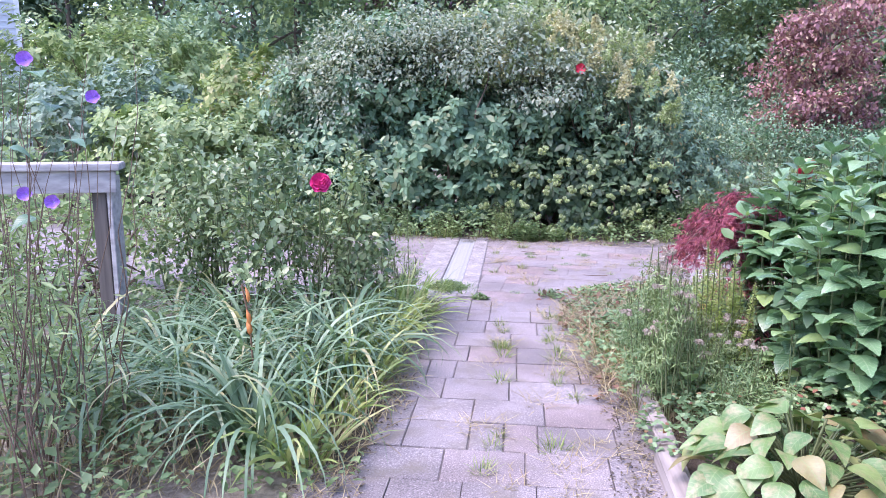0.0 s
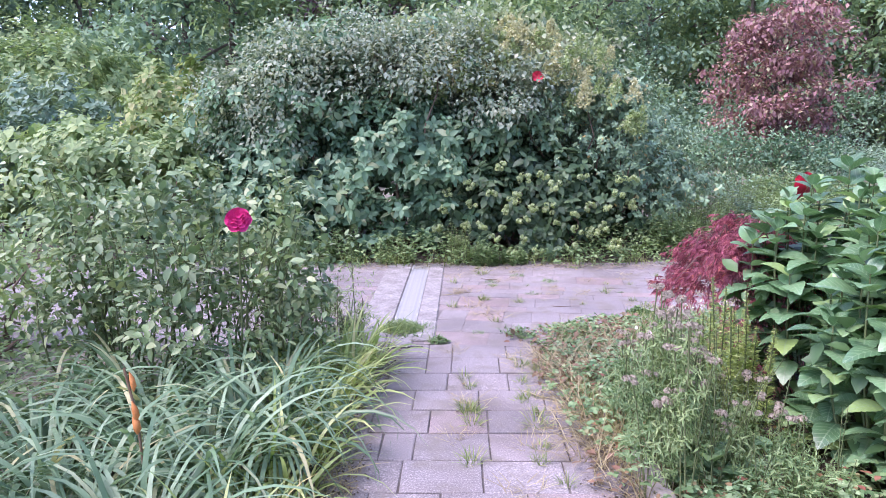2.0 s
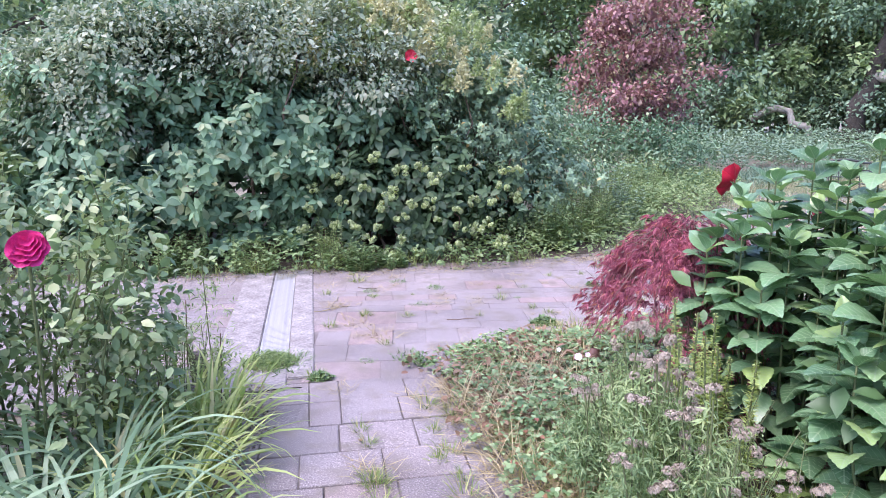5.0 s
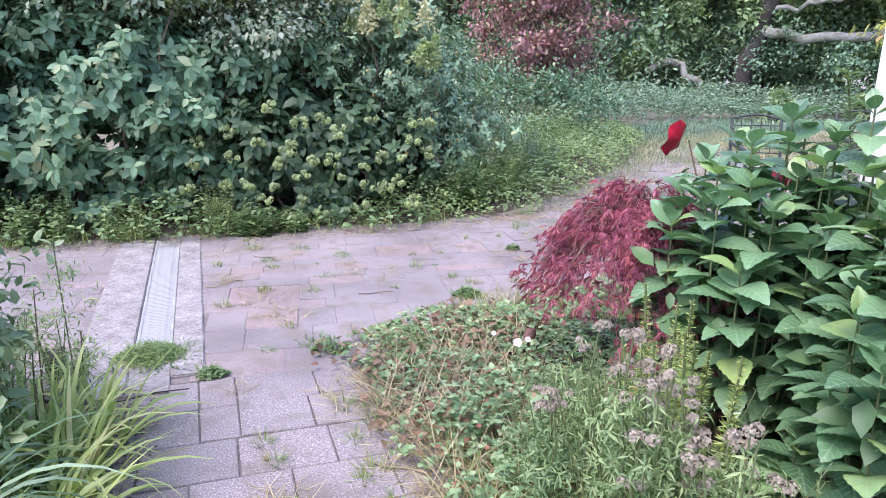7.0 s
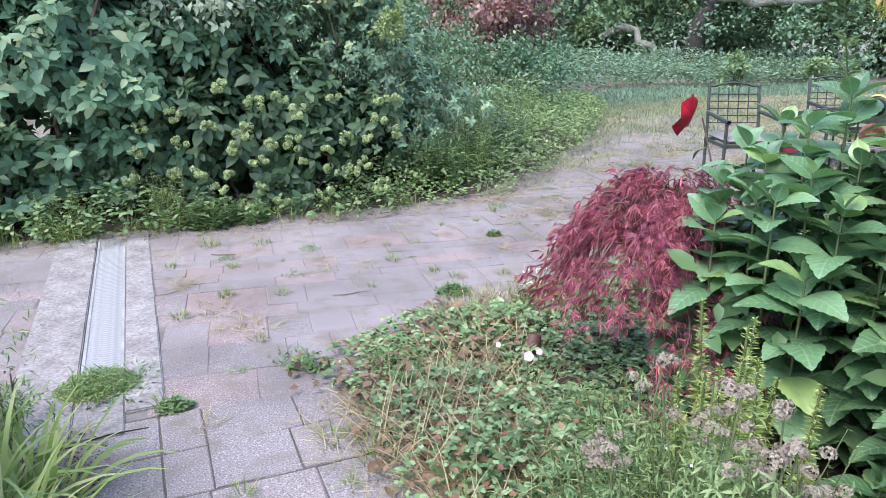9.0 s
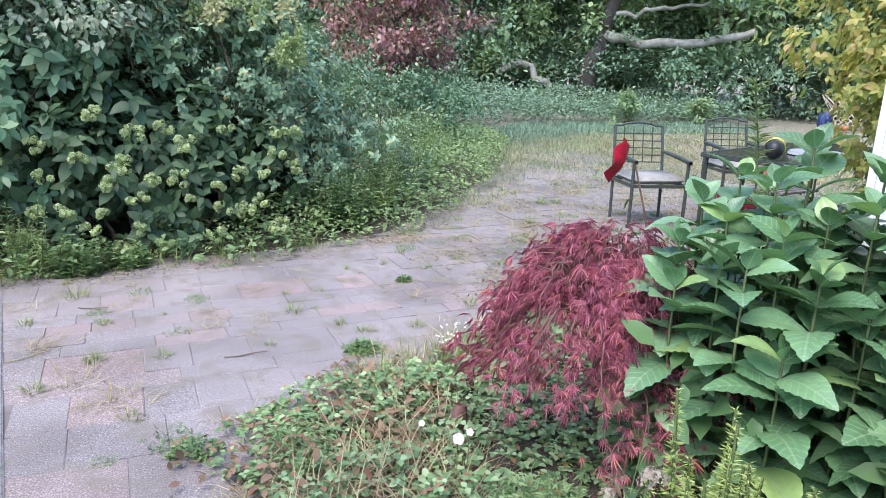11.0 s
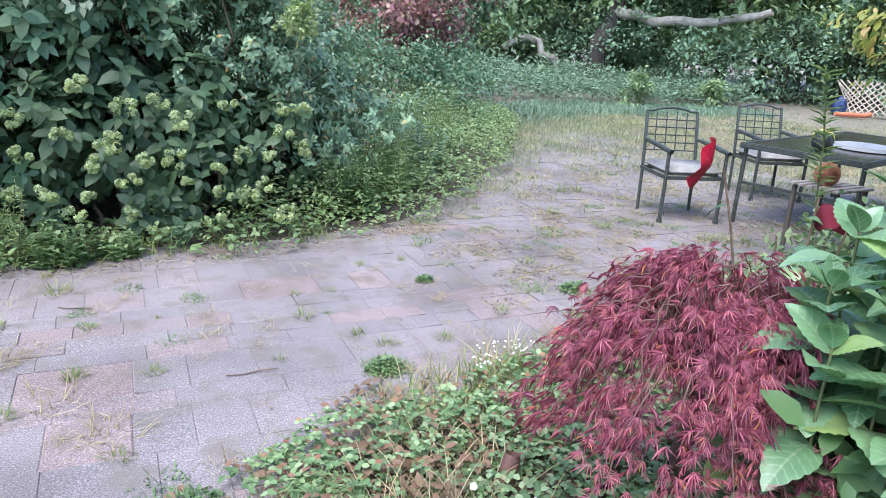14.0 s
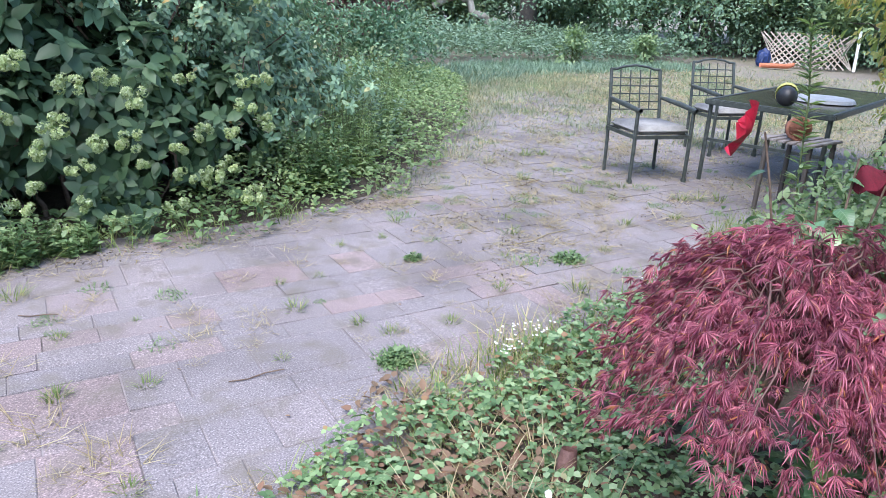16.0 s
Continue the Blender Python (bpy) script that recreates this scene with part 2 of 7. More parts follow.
M_YGRASS = leaf_mat("yellow_grass_blade", [(0, (0.230, 0.333, 0.103)), (0.5, (0.414, 0.506, 0.196)), (0.85, (0.598, 0.632, 0.310)), (0.95, (0.667, 0.575, 0.299)), (1, (0.632, 0.345, 0.161))], 0.45, 0.4)
M_DEBRIS = leaf_mat("dark_debris", [(0, (0.05, 0.04, 0.03)), (0.6, (0.11, 0.085, 0.06)), (1, (0.22, 0.17, 0.11))], 0.85, 0.1)
M_LILY = leaf_mat("daylily_blade", [(0, (0.102, 0.186, 0.105)), (0.5, (0.178, 0.284, 0.165)), (0.9, (0.286, 0.392, 0.259)), (1, (0.459, 0.431, 0.242))], 0.42, 0.3, per="object")
M_LACE = leaf_mat("laceleaf_maple_leaf", [(0, (0.224, 0.043, 0.084)), (0.4, (0.426, 0.110, 0.185)), (0.8, (0.627, 0.213, 0.308)), (0.94, (0.717, 0.302, 0.370)), (1, (0.717, 0.314, 0.134))], 0.42, 0.38, 14.0)
M_MAPLE = leaf_mat("red_maple_leaf", [(0, (0.170, 0.072, 0.090)), (0.5, (0.330, 0.163, 0.174)), (0.85, (0.440, 0.260, 0.235)), (1, (0.400, 0.351, 0.202))], 0.55, 0.25, 0.9)
M_PURPLE = leaf_mat("purple_leaf", [(0, (0.170, 0.100, 0.142)), (1, (0.376, 0.216, 0.302))], 0.6, 0.2)
M_WOODS = leaf_mat("woodland_leaf", [(0, (0.117, 0.204, 0.144)), (0.5, (0.184, 0.291, 0.190)), (1, (0.288, 0.408, 0.265))], 0.75, 0.3, 0.5)
M_WOODS2 = leaf_mat("bright_woodland_leaf", [(0, (0.15, 0.24, 0.13)), (0.5, (0.25, 0.35, 0.18)), (1, (0.38, 0.47, 0.25))], 0.7, 0.36, 0.5)
M_YELLOW = leaf_mat("yellowing_leaf", [(0, (0.234, 0.324, 0.108)), (0.35, (0.486, 0.504, 0.162)), (0.8, (0.720, 0.621, 0.243)), (1, (0.702, 0.468, 0.270))], 0.5, 0.5, 2.0)
M_ROSELEAF = leaf_mat("rose_leaf", [(0, (0.12, 0.20, 0.095)), (0.6, (0.23, 0.32, 0.16)), (1, (0.40, 0.45, 0.26))], 0.42, 0.25)
M_BIGLEAF = broad_leaf_mat("bigleaf_hydrangea_leaf", [(0, (0.065, 0.155, 0.070)), (0.5, (0.129, 0.271, 0.132)), (0.85, (0.220, 0.388, 0.207)), (1, (0.323, 0.466, 0.162))], (0.32, 0.42, 0.27), 0.40)
# darker copy of the hydrangea green, with the bush's inner shade in the colour
M_INNER = leaf_mat("shade_tinted_hydrangea_leaf", [(0, (0.062, 0.130, 0.052)), (1, (0.114, 0.208, 0.083))], 0.45, 0.25)
M_HOSTA = broad_leaf_mat("hosta_leaf", [(0, (0.09, 0.19, 0.06)), (0.45, (0.15, 0.27, 0.08)), (0.75, (0.21, 0.30, 0.095)), (0.92, (0.29, 0.32, 0.12)), (1, (0.28, 0.19, 0.10))], (0.25, 0.33, 0.13), 0.5, (0.33, 0.29, 0.15))
M_CREAM = leaf_mat("cream_blossom", [(0, (0.238, 0.323, 0.119)), (0.6, (0.383, 0.459, 0.221)), (1, (0.527, 0.578, 0.383))], 0.6, 0.3, 9.0)
M_TAN = leaf_mat("fading_blossom", [(0, (0.48, 0.44, 0.24)), (0.5, (0.62, 0.58, 0.36)), (1, (0.70, 0.68, 0.48))], 0.6, 0.3, 4.0)
M_WHITE = plain_mat("white_petal", (0.72, 0.72, 0.70), (0.82, 0.82, 0.80), 30, 0.6)
M_PINK = plain_mat("pink_petal", (0.75, 0.52, 0.62), (0.84, 0.66, 0.73), 30, 0.6)
M_MAGENTA = plain_mat("magenta_petal", (0.55, 0.02, 0.14), (0.72, 0.05, 0.24), 25, 0.55)
M_RED = plain_mat("scarlet_petal", (0.425, 0.008, 0.025), (0.595, 0.016, 0.050), 18, 0.5)
M_CRIMSON = plain_mat("crimson_petal", (0.097, 0.002, 0.010), (0.158, 0.005, 0.020), 18, 0.85)
M_VIOLET = plain_mat("violet_petal", (0.30, 0.13, 0.60), (0.50, 0.28, 0.75), 18, 0.5)
M_ORANGE = plain_mat("orange_petal", (0.50, 0.16, 0.04), (0.66, 0.26, 0.08), 25, 0.6)
M_GOLD = leaf_mat("goldenrod_bud", [(0, (0.30, 0.40, 0.13)), (1, (0.56, 0.62, 0.26))], 0.6, 0.3)
M_SEED = plain_mat("seed_head", (0.29, 0.245, 0.185), (0.50, 0.43, 0.34), 60, 0.9, 0, 0.8)
M_RAIL = wood_mat("weathered_wood", (0.26, 0.25, 0.25), (0.46, 0.44, 0.43), 0.85, 0)
M_POST = wood_mat("dark_weathered_wood", (0.05, 0.042, 0.036), (0.14, 0.12, 0.105), 0.85, 2)
M_EDGE = wood_mat("grey_edging_wood", (0.20, 0.17, 0.15), (0.38, 0.34, 0.31), 0.9, 1)
M_SIDING = wood_mat("green_shingle", (0.25, 0.285, 0.215), (0.33, 0.365, 0.28), 0.7, 2)
M_CLAP = wood_mat("pale_clapboard", (0.52, 0.54, 0.56), (0.64, 0.66, 0.68), 0.7, 0)
M_TRIM = plain_mat("white_trim_paint", (0.76, 0.76, 0.77), (0.81, 0.81, 0.82), 3, 0.5, 0, 0.05, 0.004, 0.02)
M_ROOF = plain_mat("asphalt_shingle", (0.06, 0.06, 0.065), (0.13, 0.13, 0.135), 14, 0.9, 0, 0.7)
M_IRON = plain_mat("dark_painted_metal", (0.045, 0.055, 0.05), (0.10, 0.115, 0.105), 30, 0.45, 0.3, 0.2)
M_CUSHION = plain_mat("grey_cushion", (0.25, 0.25, 0.24), (0.36, 0.355, 0.34), 16, 0.95, 0, 0.5)
M_TABLETOP = plain_mat("dark_table_glass", (0.035, 0.030, 0.024), (0.075, 0.064, 0.05), 4, 0.18, 0, 0.05)
M_CLAY = plain_mat("terracotta", (0.26, 0.10, 0.06), (0.38, 0.17, 0.11), 14, 0.85)
M_BLACK = plain_mat("black_rubber", (0.018, 0.019, 0.021), (0.04, 0.042, 0.045), 20, 0.4)
M_YELLOWP = plain_mat("yellow_plastic", (0.62, 0.60, 0.12), (0.72, 0.68, 0.20), 20, 0.5)
M_PAPER = plain_mat("grey_sheet", (0.30, 0.31, 0.31), (0.42, 0.43, 0.44), 6, 0.6)
M_BLUE = plain_mat("blue_tarp", (0.009, 0.023, 0.090), (0.023, 0.050, 0.162), 9, 0.5)
M_ORANGEP = plain_mat("orange_plastic", (0.55, 0.16, 0.08), (0.66, 0.24, 0.13), 9, 0.6)
M_LATTICE = wood_mat("lattice_wood", (0.311, 0.259, 0.210), (0.459, 0.396, 0.336), 0.85, 0)
M_STONE = plain_mat("stone", (0.26, 0.25, 0.24), (0.42, 0.40, 0.38), 7, 0.9, 0, 0.7)

rng = np.random.default_rng(7)


# ---------- mesh helpers ----------
def part(name, bm, material, parent, label="", smooth=False):
    """One bmesh as one mesh object under a thing or a part."""
    me = bpy.data.meshes.new(name)
    bm.to_mesh(me)
    bm.free()
    if smooth:
        me.polygons.foreach_set("use_smooth", [True] * len(me.polygons))
    me.materials.append(material)
    ob = new(name, me)
    if parent:
        ob.parent = parent
    if label:
        tagged(ob, label)
    return ob


def mesh_np(name, V, F, material, parent=None, label="", smooth=None):
    """A mesh from numpy vertices and faces that all have the same number of corners."""
    V, F = np.asarray(V, np.float32).reshape(-1, 3), np.asarray(F, np.int32)
    me = bpy.data.meshes.new(name)
    me.vertices.add(len(V))
    me.vertices.foreach_set("co", V.ravel())
    me.loops.add(F.size)
    me.loops.foreach_set("vertex_index", F.ravel())
    me.polygons.add(len(F))
    me.polygons.foreach_set("loop_start", np.arange(len(F), dtype=np.int32) * F.shape[1])
    if smooth is not None:
        me.polygons.foreach_set("use_smooth", np.full(len(F), smooth))
    me.update(calc_edges=True)
    me.materials.append(material)
    ob = new(name, me)
    if parent:
        ob.parent = parent
    if label:
        tagged(ob, label)
    return ob


def thing(name, x, y, z, label, category, group="", kind=""):
    e = new(name)
    e.location = (x, y, z)
    e.empty_display_size = 0.1
    return tagged(e, label, category, group, kind)


def box_bm(bm, x0, x1, y0, y1, z0, z1, m=None, bevel=0.0):
    r = bmesh.ops.create_cube(bm, size=1)
    vs = r["verts"]
    for v in vs:
        v.co = Vector(((x0 + x1) / 2 + v.co.x * (x1 - x0), (y0 + y1) / 2 + v.co.y * (y1 - y0), (z0 + z1) / 2 + v.co.z * (z1 - z0)))
    if bevel:
        es = {e for v in vs for e in v.link_edges}
        out = bmesh.ops.bevel(bm, geom=list(es), offset=bevel, segments=2, affect="EDGES")
        vs = list({v for f in out["faces"] for v in f.verts} | {v for v in vs if v.is_valid})
    if m:
        for v in vs:
            v.co = m @ v.co
    return bm


def tube_np(pts, radii, sides=6):
    """Tapered tube through points; gives vertices and quads."""
    pts = np.asarray(pts, float)
    n = len(pts)
    radii = np.broadcast_to(np.asarray(radii, float), (n,))
    d = np.gradient(pts, axis=0)
    d /= np.linalg.norm(d, axis=1)[:, None] + 1e-9
    ref = np.where(np.abs(d[:, 2:3]) > 0.9, [[1.0, 0, 0]], [[0, 0, 1.0]])
    a = np.cross(d, ref)
    a /= np.linalg.norm(a, axis=1)[:, None] + 1e-9
    b = np.cross(d, a)
    th = np.arange(sides) * 2 * np.pi / sides
    V = pts[:, None] + radii[:, None, None] * (np.cos(th)[None, :, None] * a[:, None] + np.sin(th)[None, :, None] * b[:, None])
    i = np.arange(n - 1)[:, None] * sides
    j = np.arange(sides)[None]
    k = (j + 1) % sides
    F = np.stack([i + j, i + k, i + sides + k, i + sides + j], -1).reshape(-1, 4)
    return V.reshape(-1, 3), F


class Pile:
    """Collects vertices and equal faces of many pieces for one mesh."""

    def __init__(self):
        self.v, self.f, self.n = [], [], 0

    def add(self, V, F):
        V = np.asarray(V).reshape(-1, 3)
        self.v.append(V)
        self.f.append(np.asarray(F) + self.n)
        self.n += len(V)
        return self

    def put(self, name, material, parent=None, label="", smooth=None):
        return mesh_np(name, np.concatenate(self.v), np.concatenate(self.f), material, parent, label, smooth)


def unit(a):
    return a / (np.linalg.norm(a, axis=-1, keepdims=True) + 1e-9)


LEAF = (np.array([(0, 0, 0), (0.27, 0.32, 0.07), (0.22, 0.68, 0.03), (0, 1, -0.12), (-0.22, 0.68, 0.03), (-0.27, 0.32, 0.07), (0, 0.5, 0.0)]),
        np.array([(0, 1, 6), (1, 2, 6), (2, 3, 6), (3, 4, 6), (4, 5, 6), (5, 0, 6)]))
LEAF2 = (np.array([(0, 0, 0), (0.30, 0.45, 0.07), (0, 1, -0.1), (-0.30, 0.45, 0.07)]), np.array([(0, 1, 2), (0, 2, 3)]))
THREAD = (np.array([(0, 0, 0), (0.034, 0.45, 0.02), (0, 1, -0.22), (-0.034, 0.45, 0.02)]), np.array([(0, 1, 2), (0, 2, 3)]))
ROUND = (np.array([(0, 0, 0), (0.30, 0.22, 0.06), (0.38, 0.58, 0.05), (0.16, 0.92, 0.0), (-0.16, 0.92, 0.0), (-0.38, 0.58, 0.05), (-0.30, 0.22, 0.06), (0, 0.5, -0.04)]),
         np.array([(0, 1, 7), (1, 2, 7), (2, 3, 7), (3, 4, 7), (4, 5, 7), (5, 6, 7), (6, 0, 7)]))
SLIM = (np.array([(0, 0, 0), (0.10, 0.4, 0.02), (0, 1, -0.15), (-0.10, 0.4, 0.02)]), np.array([(0, 1, 2), (0, 2, 3)]))


def leaves_np(P, axis, up, size, tpl):
    """Leaves of a template at P, tips along axis, faces towards up."""
    T, F = tpl
    axis = unit(axis)
    side = unit(np.cross(axis, up))
    nor = np.cross(side, axis)
    size = np.broadcast_to(np.asarray(size, float), (len(P),))
    V = P[:, None] + size[:, None, None] * (T[None, :, 0:1] * side[:, None] + T[None, :, 1:2] * axis[:, None] + T[None, :, 2:3] * nor[:, None])
    FF = F[None] + (np.arange(len(P)) * len(T))[:, None, None]
    return V.reshape(-1, 3), FF.reshape(-1, F.shape[1])


def blades_np(P, azim, length, width, lift, droop, k=5):
    """Strap leaves or grass: strips that rise at lift (radians) and bend over by droop."""
    n = len(P)
    s = np.linspace(0, 1, k + 1)
    ang = np.asarray(lift).reshape(-1, 1) - np.asarray(droop).reshape(-1, 1) * s[None] ** 1.4
    step = np.asarray(length).reshape(-1, 1) / k
    h = np.cumsum(np.concatenate([np.zeros((n, 1)), np.cos(ang[:, :-1]) * step], 1), 1)
    z = np.cumsum(np.concatenate([np.zeros((n, 1)), np.sin(ang[:, :-1]) * step], 1), 1)
    ca, sa = np.cos(azim)[:, None], np.sin(azim)[:, None]
    C = np.stack([P[:, 0:1] + h * ca, P[:, 1:2] + h * sa, P[:, 2:3] + z], -1)
    w = np.asarray(width).reshape(-1, 1) * np.clip(np.minimum(0.45 + 3 * s, 1.0) * (1 - s ** 3), 0.02, 1)[None] / 2
    S = np.stack([-sa, ca, np.zeros_like(sa)], -1)
    tw = rng.normal(0, 0.35, (n, 1))
    S = np.concatenate([np.cos(tw)[..., None] * S[..., :2], np.sin(tw)[..., None]], -1)
    V = np.stack([C - w[..., None] * S, C + w[..., None] * S], 2)
    i = (np.arange(n) * (k + 1) * 2)[:, None, None]
    j = (np.arange(k) * 2)[None, :, None]
    F = i + j + np.array([0, 1, 3, 2])[None, None]
    return V.reshape(-1, 3), F.reshape(-1, 4)


def rand_dirs(n):
    return unit(rng.normal(size=(n, 3)))


def clump_points(blobs, n_clumps, per, spread, floor=0.05, inner=0.3, top_only=-0.5):
    """Leaf places on sprays scattered over ellipsoids; also the way out from each ellipsoid's middle."""
    blobs = np.asarray(blobs, float)
    vol = blobs[:, 3] * blobs[:, 4] + blobs[:, 4] * blobs[:, 5] + blobs[:, 3] * blobs[:, 5]
    nb = max(len(blobs) * 5, n_clumps // 13)
    bp = rng.choice(len(blobs), nb, p=vol / vol.sum())
    bd = rand_dirs(nb)
    bd[:, 2] = np.where(bd[:, 2] < top_only, -bd[:, 2], bd[:, 2])
    bc = blobs[bp, :3] + bd * blobs[bp, 3:6] * rng.normal(0.95, 0.12, nb)[:, None]
    # outer sprays gather on boughs, the rest fill the inside
    pick = rng.choice(nb, n_clumps)
    rad = blobs[bp, 3:6].mean(1)[pick]
    off = rng.normal(0, 1, (n_clumps, 3)) * np.clip(0.17 * rad, 0.06, 0.55)[:, None] * [1.15, 1.15, 0.6]
    off[:, 2] -= 0.45 * np.linalg.norm(off[:, :2], axis=1) - 0.05 * rad
    C = bc[pick] + off
    d = unit(bd[pick] + 0.8 * off / (np.linalg.norm(off, axis=1)[:, None] + 0.05))
    bl = bp[pick]
    inn = rng.random(n_clumps) < inner
    di = rand_dirs(n_clumps)
    di[:, 2] = np.where(di[:, 2] < top_only, -di[:, 2], di[:, 2])
    Ci = blobs[bl, :3] + di * blobs[bl, 3:6] * rng.uniform(0.4, 0.9, n_clumps)[:, None]
    C = np.where(inn[:, None], Ci, C)
    d = np.where(inn[:, None], di, d)
    out = unit(d / blobs[bl, 3:6])
    P = np.repeat(C, per, 0) + rng.normal(0, 1, (n_clumps * per, 3)) * spread * np.array([1, 1, 0.7])
    O = np.repeat(out, per, 0)
    S = np.repeat(rng.uniform(0.75, 1.25, n_clumps), per)
    keep = P[:, 2] > floor
    return P[keep], O[keep], S[keep]


def foliage(name, blobs, n_clumps, per, spread, size, material, parent, tpl=LEAF2, floor=0.05, inner=0.3, label="", droop=0.25, base=(0, 0, 0)):
    P, O, S = clump_points(blobs, n_clumps, per, spread, floor, inner)
    P = P - np.asarray(base)
    ax = unit(O * 0.7 + rand_dirs(len(P)) * 0.8 + np.array([0, 0, -droop]))
    up = unit(np.array([0, 0, 1.0]) + O * 0.5 + rand_dirs(len(P)) * 0.45)
    V, F = leaves_np(P, ax, up, size * S * rng.uniform(0.7, 1.2, len(P)), tpl)
    return mesh_np(name, V, F, material, parent, label)


def sprays(name, blobs, n_clumps, per, spread, size, material, parent, tpl=LEAF2, floor=0.05, inner=0.3, label="", droop=0.25, base=(0, 0, 0)):
    """Leaves in whorls round twig ends that point out of the plant; tips hang by droop."""
    C, O, S = clump_points(blobs, n_clumps, 1, 0.02, floor, inner)
    n = len(C)
    C = C - np.asarray(base)
    D = unit(O * [1, 1, 0.6] + np.array([0, 0, 0.4]) + rand_dirs(n) * 0.4)
    t1 = unit(np.cross(D, rand_dirs(n)))
    t2 = np.cross(D, t1)
    pile = Pile()
    for k in range(per):
        az = (k * 2.4 + rng.normal(0, 0.35, n))[:, None]
        back = (k / per * spread * 1.6 + rng.uniform(0, 0.4, n) * spread)[:, None]
        ax = unit(t1 * np.cos(az) + t2 * np.sin(az) + D * (0.55 - 0.6 * k / per) + np.array([0, 0, -droop]) * rng.uniform(0.4, 1.4, (n, 1)))
        up = unit(D + np.array([0, 0, 0.5]) + rand_dirs(n) * 0.25)
        pile.add(*leaves_np(C - D * back, ax, up, size * S * (0.7 + 0.4 * min(1, 2 * k / per)) * rng.uniform(0.8, 1.2, n), tpl))
    return pile.put(name, material, parent, label)


def herb_stand(name, label, category, x, y, r, h, stalks, leaf, material, tpl, group=""):
    """Upright leafy stalks from one root patch, leaves spiralling up each stalk."""
    e = thing(name, x, y, 0, label, category, group)
    stems, leafs = Pile(), Pile()
    f = np.linspace(0.12, 1.0, 15)
    for k in range(stalks):
        a, d = rng.random() * 6.283, r * math.sqrt(rng.random())
        hh = h * rng.uniform(0.55, 1.08)
        t = np.linspace(0, 1, 5)[:, None]
        lean = rng.normal(0, 0.14 * h, 2)
        p = np.concatenate([d * math.cos(a) + lean[0] * t ** 1.6, d * math.sin(a) + lean[1] * t ** 1.6, hh * t - 0.03], 1)
        stems.add(*tube_np(p, 0.0035 - 0.002 * t[:, 0], 4))
        C = np.stack([np.interp(f, t[:, 0], p[:, c]) for c in range(3)], 1)
        for q in range(2):
            az = np.arange(15) * 2.4 + q * 3.14 + rng.normal(0, 0.4, 15) + a
            ax = np.stack([np.cos(az), np.sin(az), rng.uniform(0.0, 0.8, 15)], 1)
            leafs.add(*leaves_np(C, ax, np.tile([0, 0, 1.0], (15, 1)) + rand_dirs(15) * 0.3, leaf * (1.15 - 0.7 * f) * rng.uniform(0.7, 1.25, 15), tpl))
    tagged(stems.put("stalks", M_STEM, e, smooth=True), "thin green stalks", kind="stuff")
    tagged(leafs.put("leaves", material, e), "small green leaves", kind="stuff")
    return e


def stems_mesh(name, tips, base_xy, r0, material, parent, wob=0.08, sides=5, base=(0, 0, 0), spread=0.15):
    for tx, ty, tz in tips:
        bx = base_xy[0] * 0.3 + tx * 0.7 + rng.normal(0, 0.08)
        by = base_xy[1] * 0.3 + ty * 0.7 + rng.normal(0, 0.08)
        s = np.linspace(0, 1, 7)[:, None]
        p = np.array([bx, by, -0.03]) * (1 - s) + np.array([tx, ty, tz]) * s
        p[:, :2] = np.array([bx, by]) + (p[:, :2] - np.array([bx, by])) * s ** 0.8
        p[1:-1] += rng.normal(0, wob, (5, 3)) * [1, 1, 0.3]
        Pile().add(*tube_np(p - np.asarray(base), r0 * (1 - 0.75 * s[:, 0]) * rng.uniform(0.7, 1.2), sides)).put(name, material, parent, smooth=True)


def blob_tips(blobs, k):
    t = []
    for b in blobs:
        for _ in range(k):
            d = rand_dirs(1)[0]
            t.append((b[0] + d[0] * b[3] * 0.7, b[1] + d[1] * b[4] * 0.7, max(0.2, b[2] + abs(d[2]) * b[5] * 0.6)))
    return t


def shrub(name, label, category, blobs, n_clumps, per, spread, size, material, tpl=LEAF2, stem_mat=None, stems=3, inner=0.3, floor=0.04, droop=0.25, group="", leafing=foliage):
    """A shrub: woody stems from the ground and leaf sprays over uneven lobes."""
    c = np.mean(np.asarray(blobs, float)[:, :3], 0)
    e = thing(name, c[0], c[1], 0, label, category, group)
    b0 = (c[0], c[1], 0)
    stems_mesh("stem", blob_tips(blobs, stems), (c[0], c[1]), 0.022, stem_mat or M_TWIG, e, base=b0, spread=np.ptp(np.asarray(blobs)[:, 0]) * 0.18 + 0.1)
    leafing("foliage", blobs, n_clumps, per, spread, size, material, e, tpl, floor, inner, droop=droop, base=b0)
    return e


# ---------- ground and paving ----------
def make_ground():
    """One sheet from the garden to the horizon, gently uneven away from the paving."""
    R = np.concatenate([[0.0], np.geomspace(1.0, 1500, 60)])
    A = np.arange(72) * 2 * np.pi / 72
    X = 2 + R[:, None] * np.cos(A)[None]
    Y = -1 + R[:, None] * np.sin(A)[None]
    Z = -0.03 + 0.02 * np.sin(X * 0.9 + 1) * np.sin(Y * 0.7) * np.clip((R[:, None] - 10) / 10, 0, 1)
    i = np.arange(len(R) - 1)[:, None] * 72
    j = np.arange(72)[None]
    k = (j + 1) % 72
    F = np.stack([i + j, i + 72 + j, i + 72 + k, i + k], -1).reshape(-1, 4)
    ob = mesh_np("ground", np.stack([X, Y, Z], -1), F, M_SOIL, smooth=True)
    return tagged(ob, "brown garden soil with patchy short grass", "ground", kind="structure")


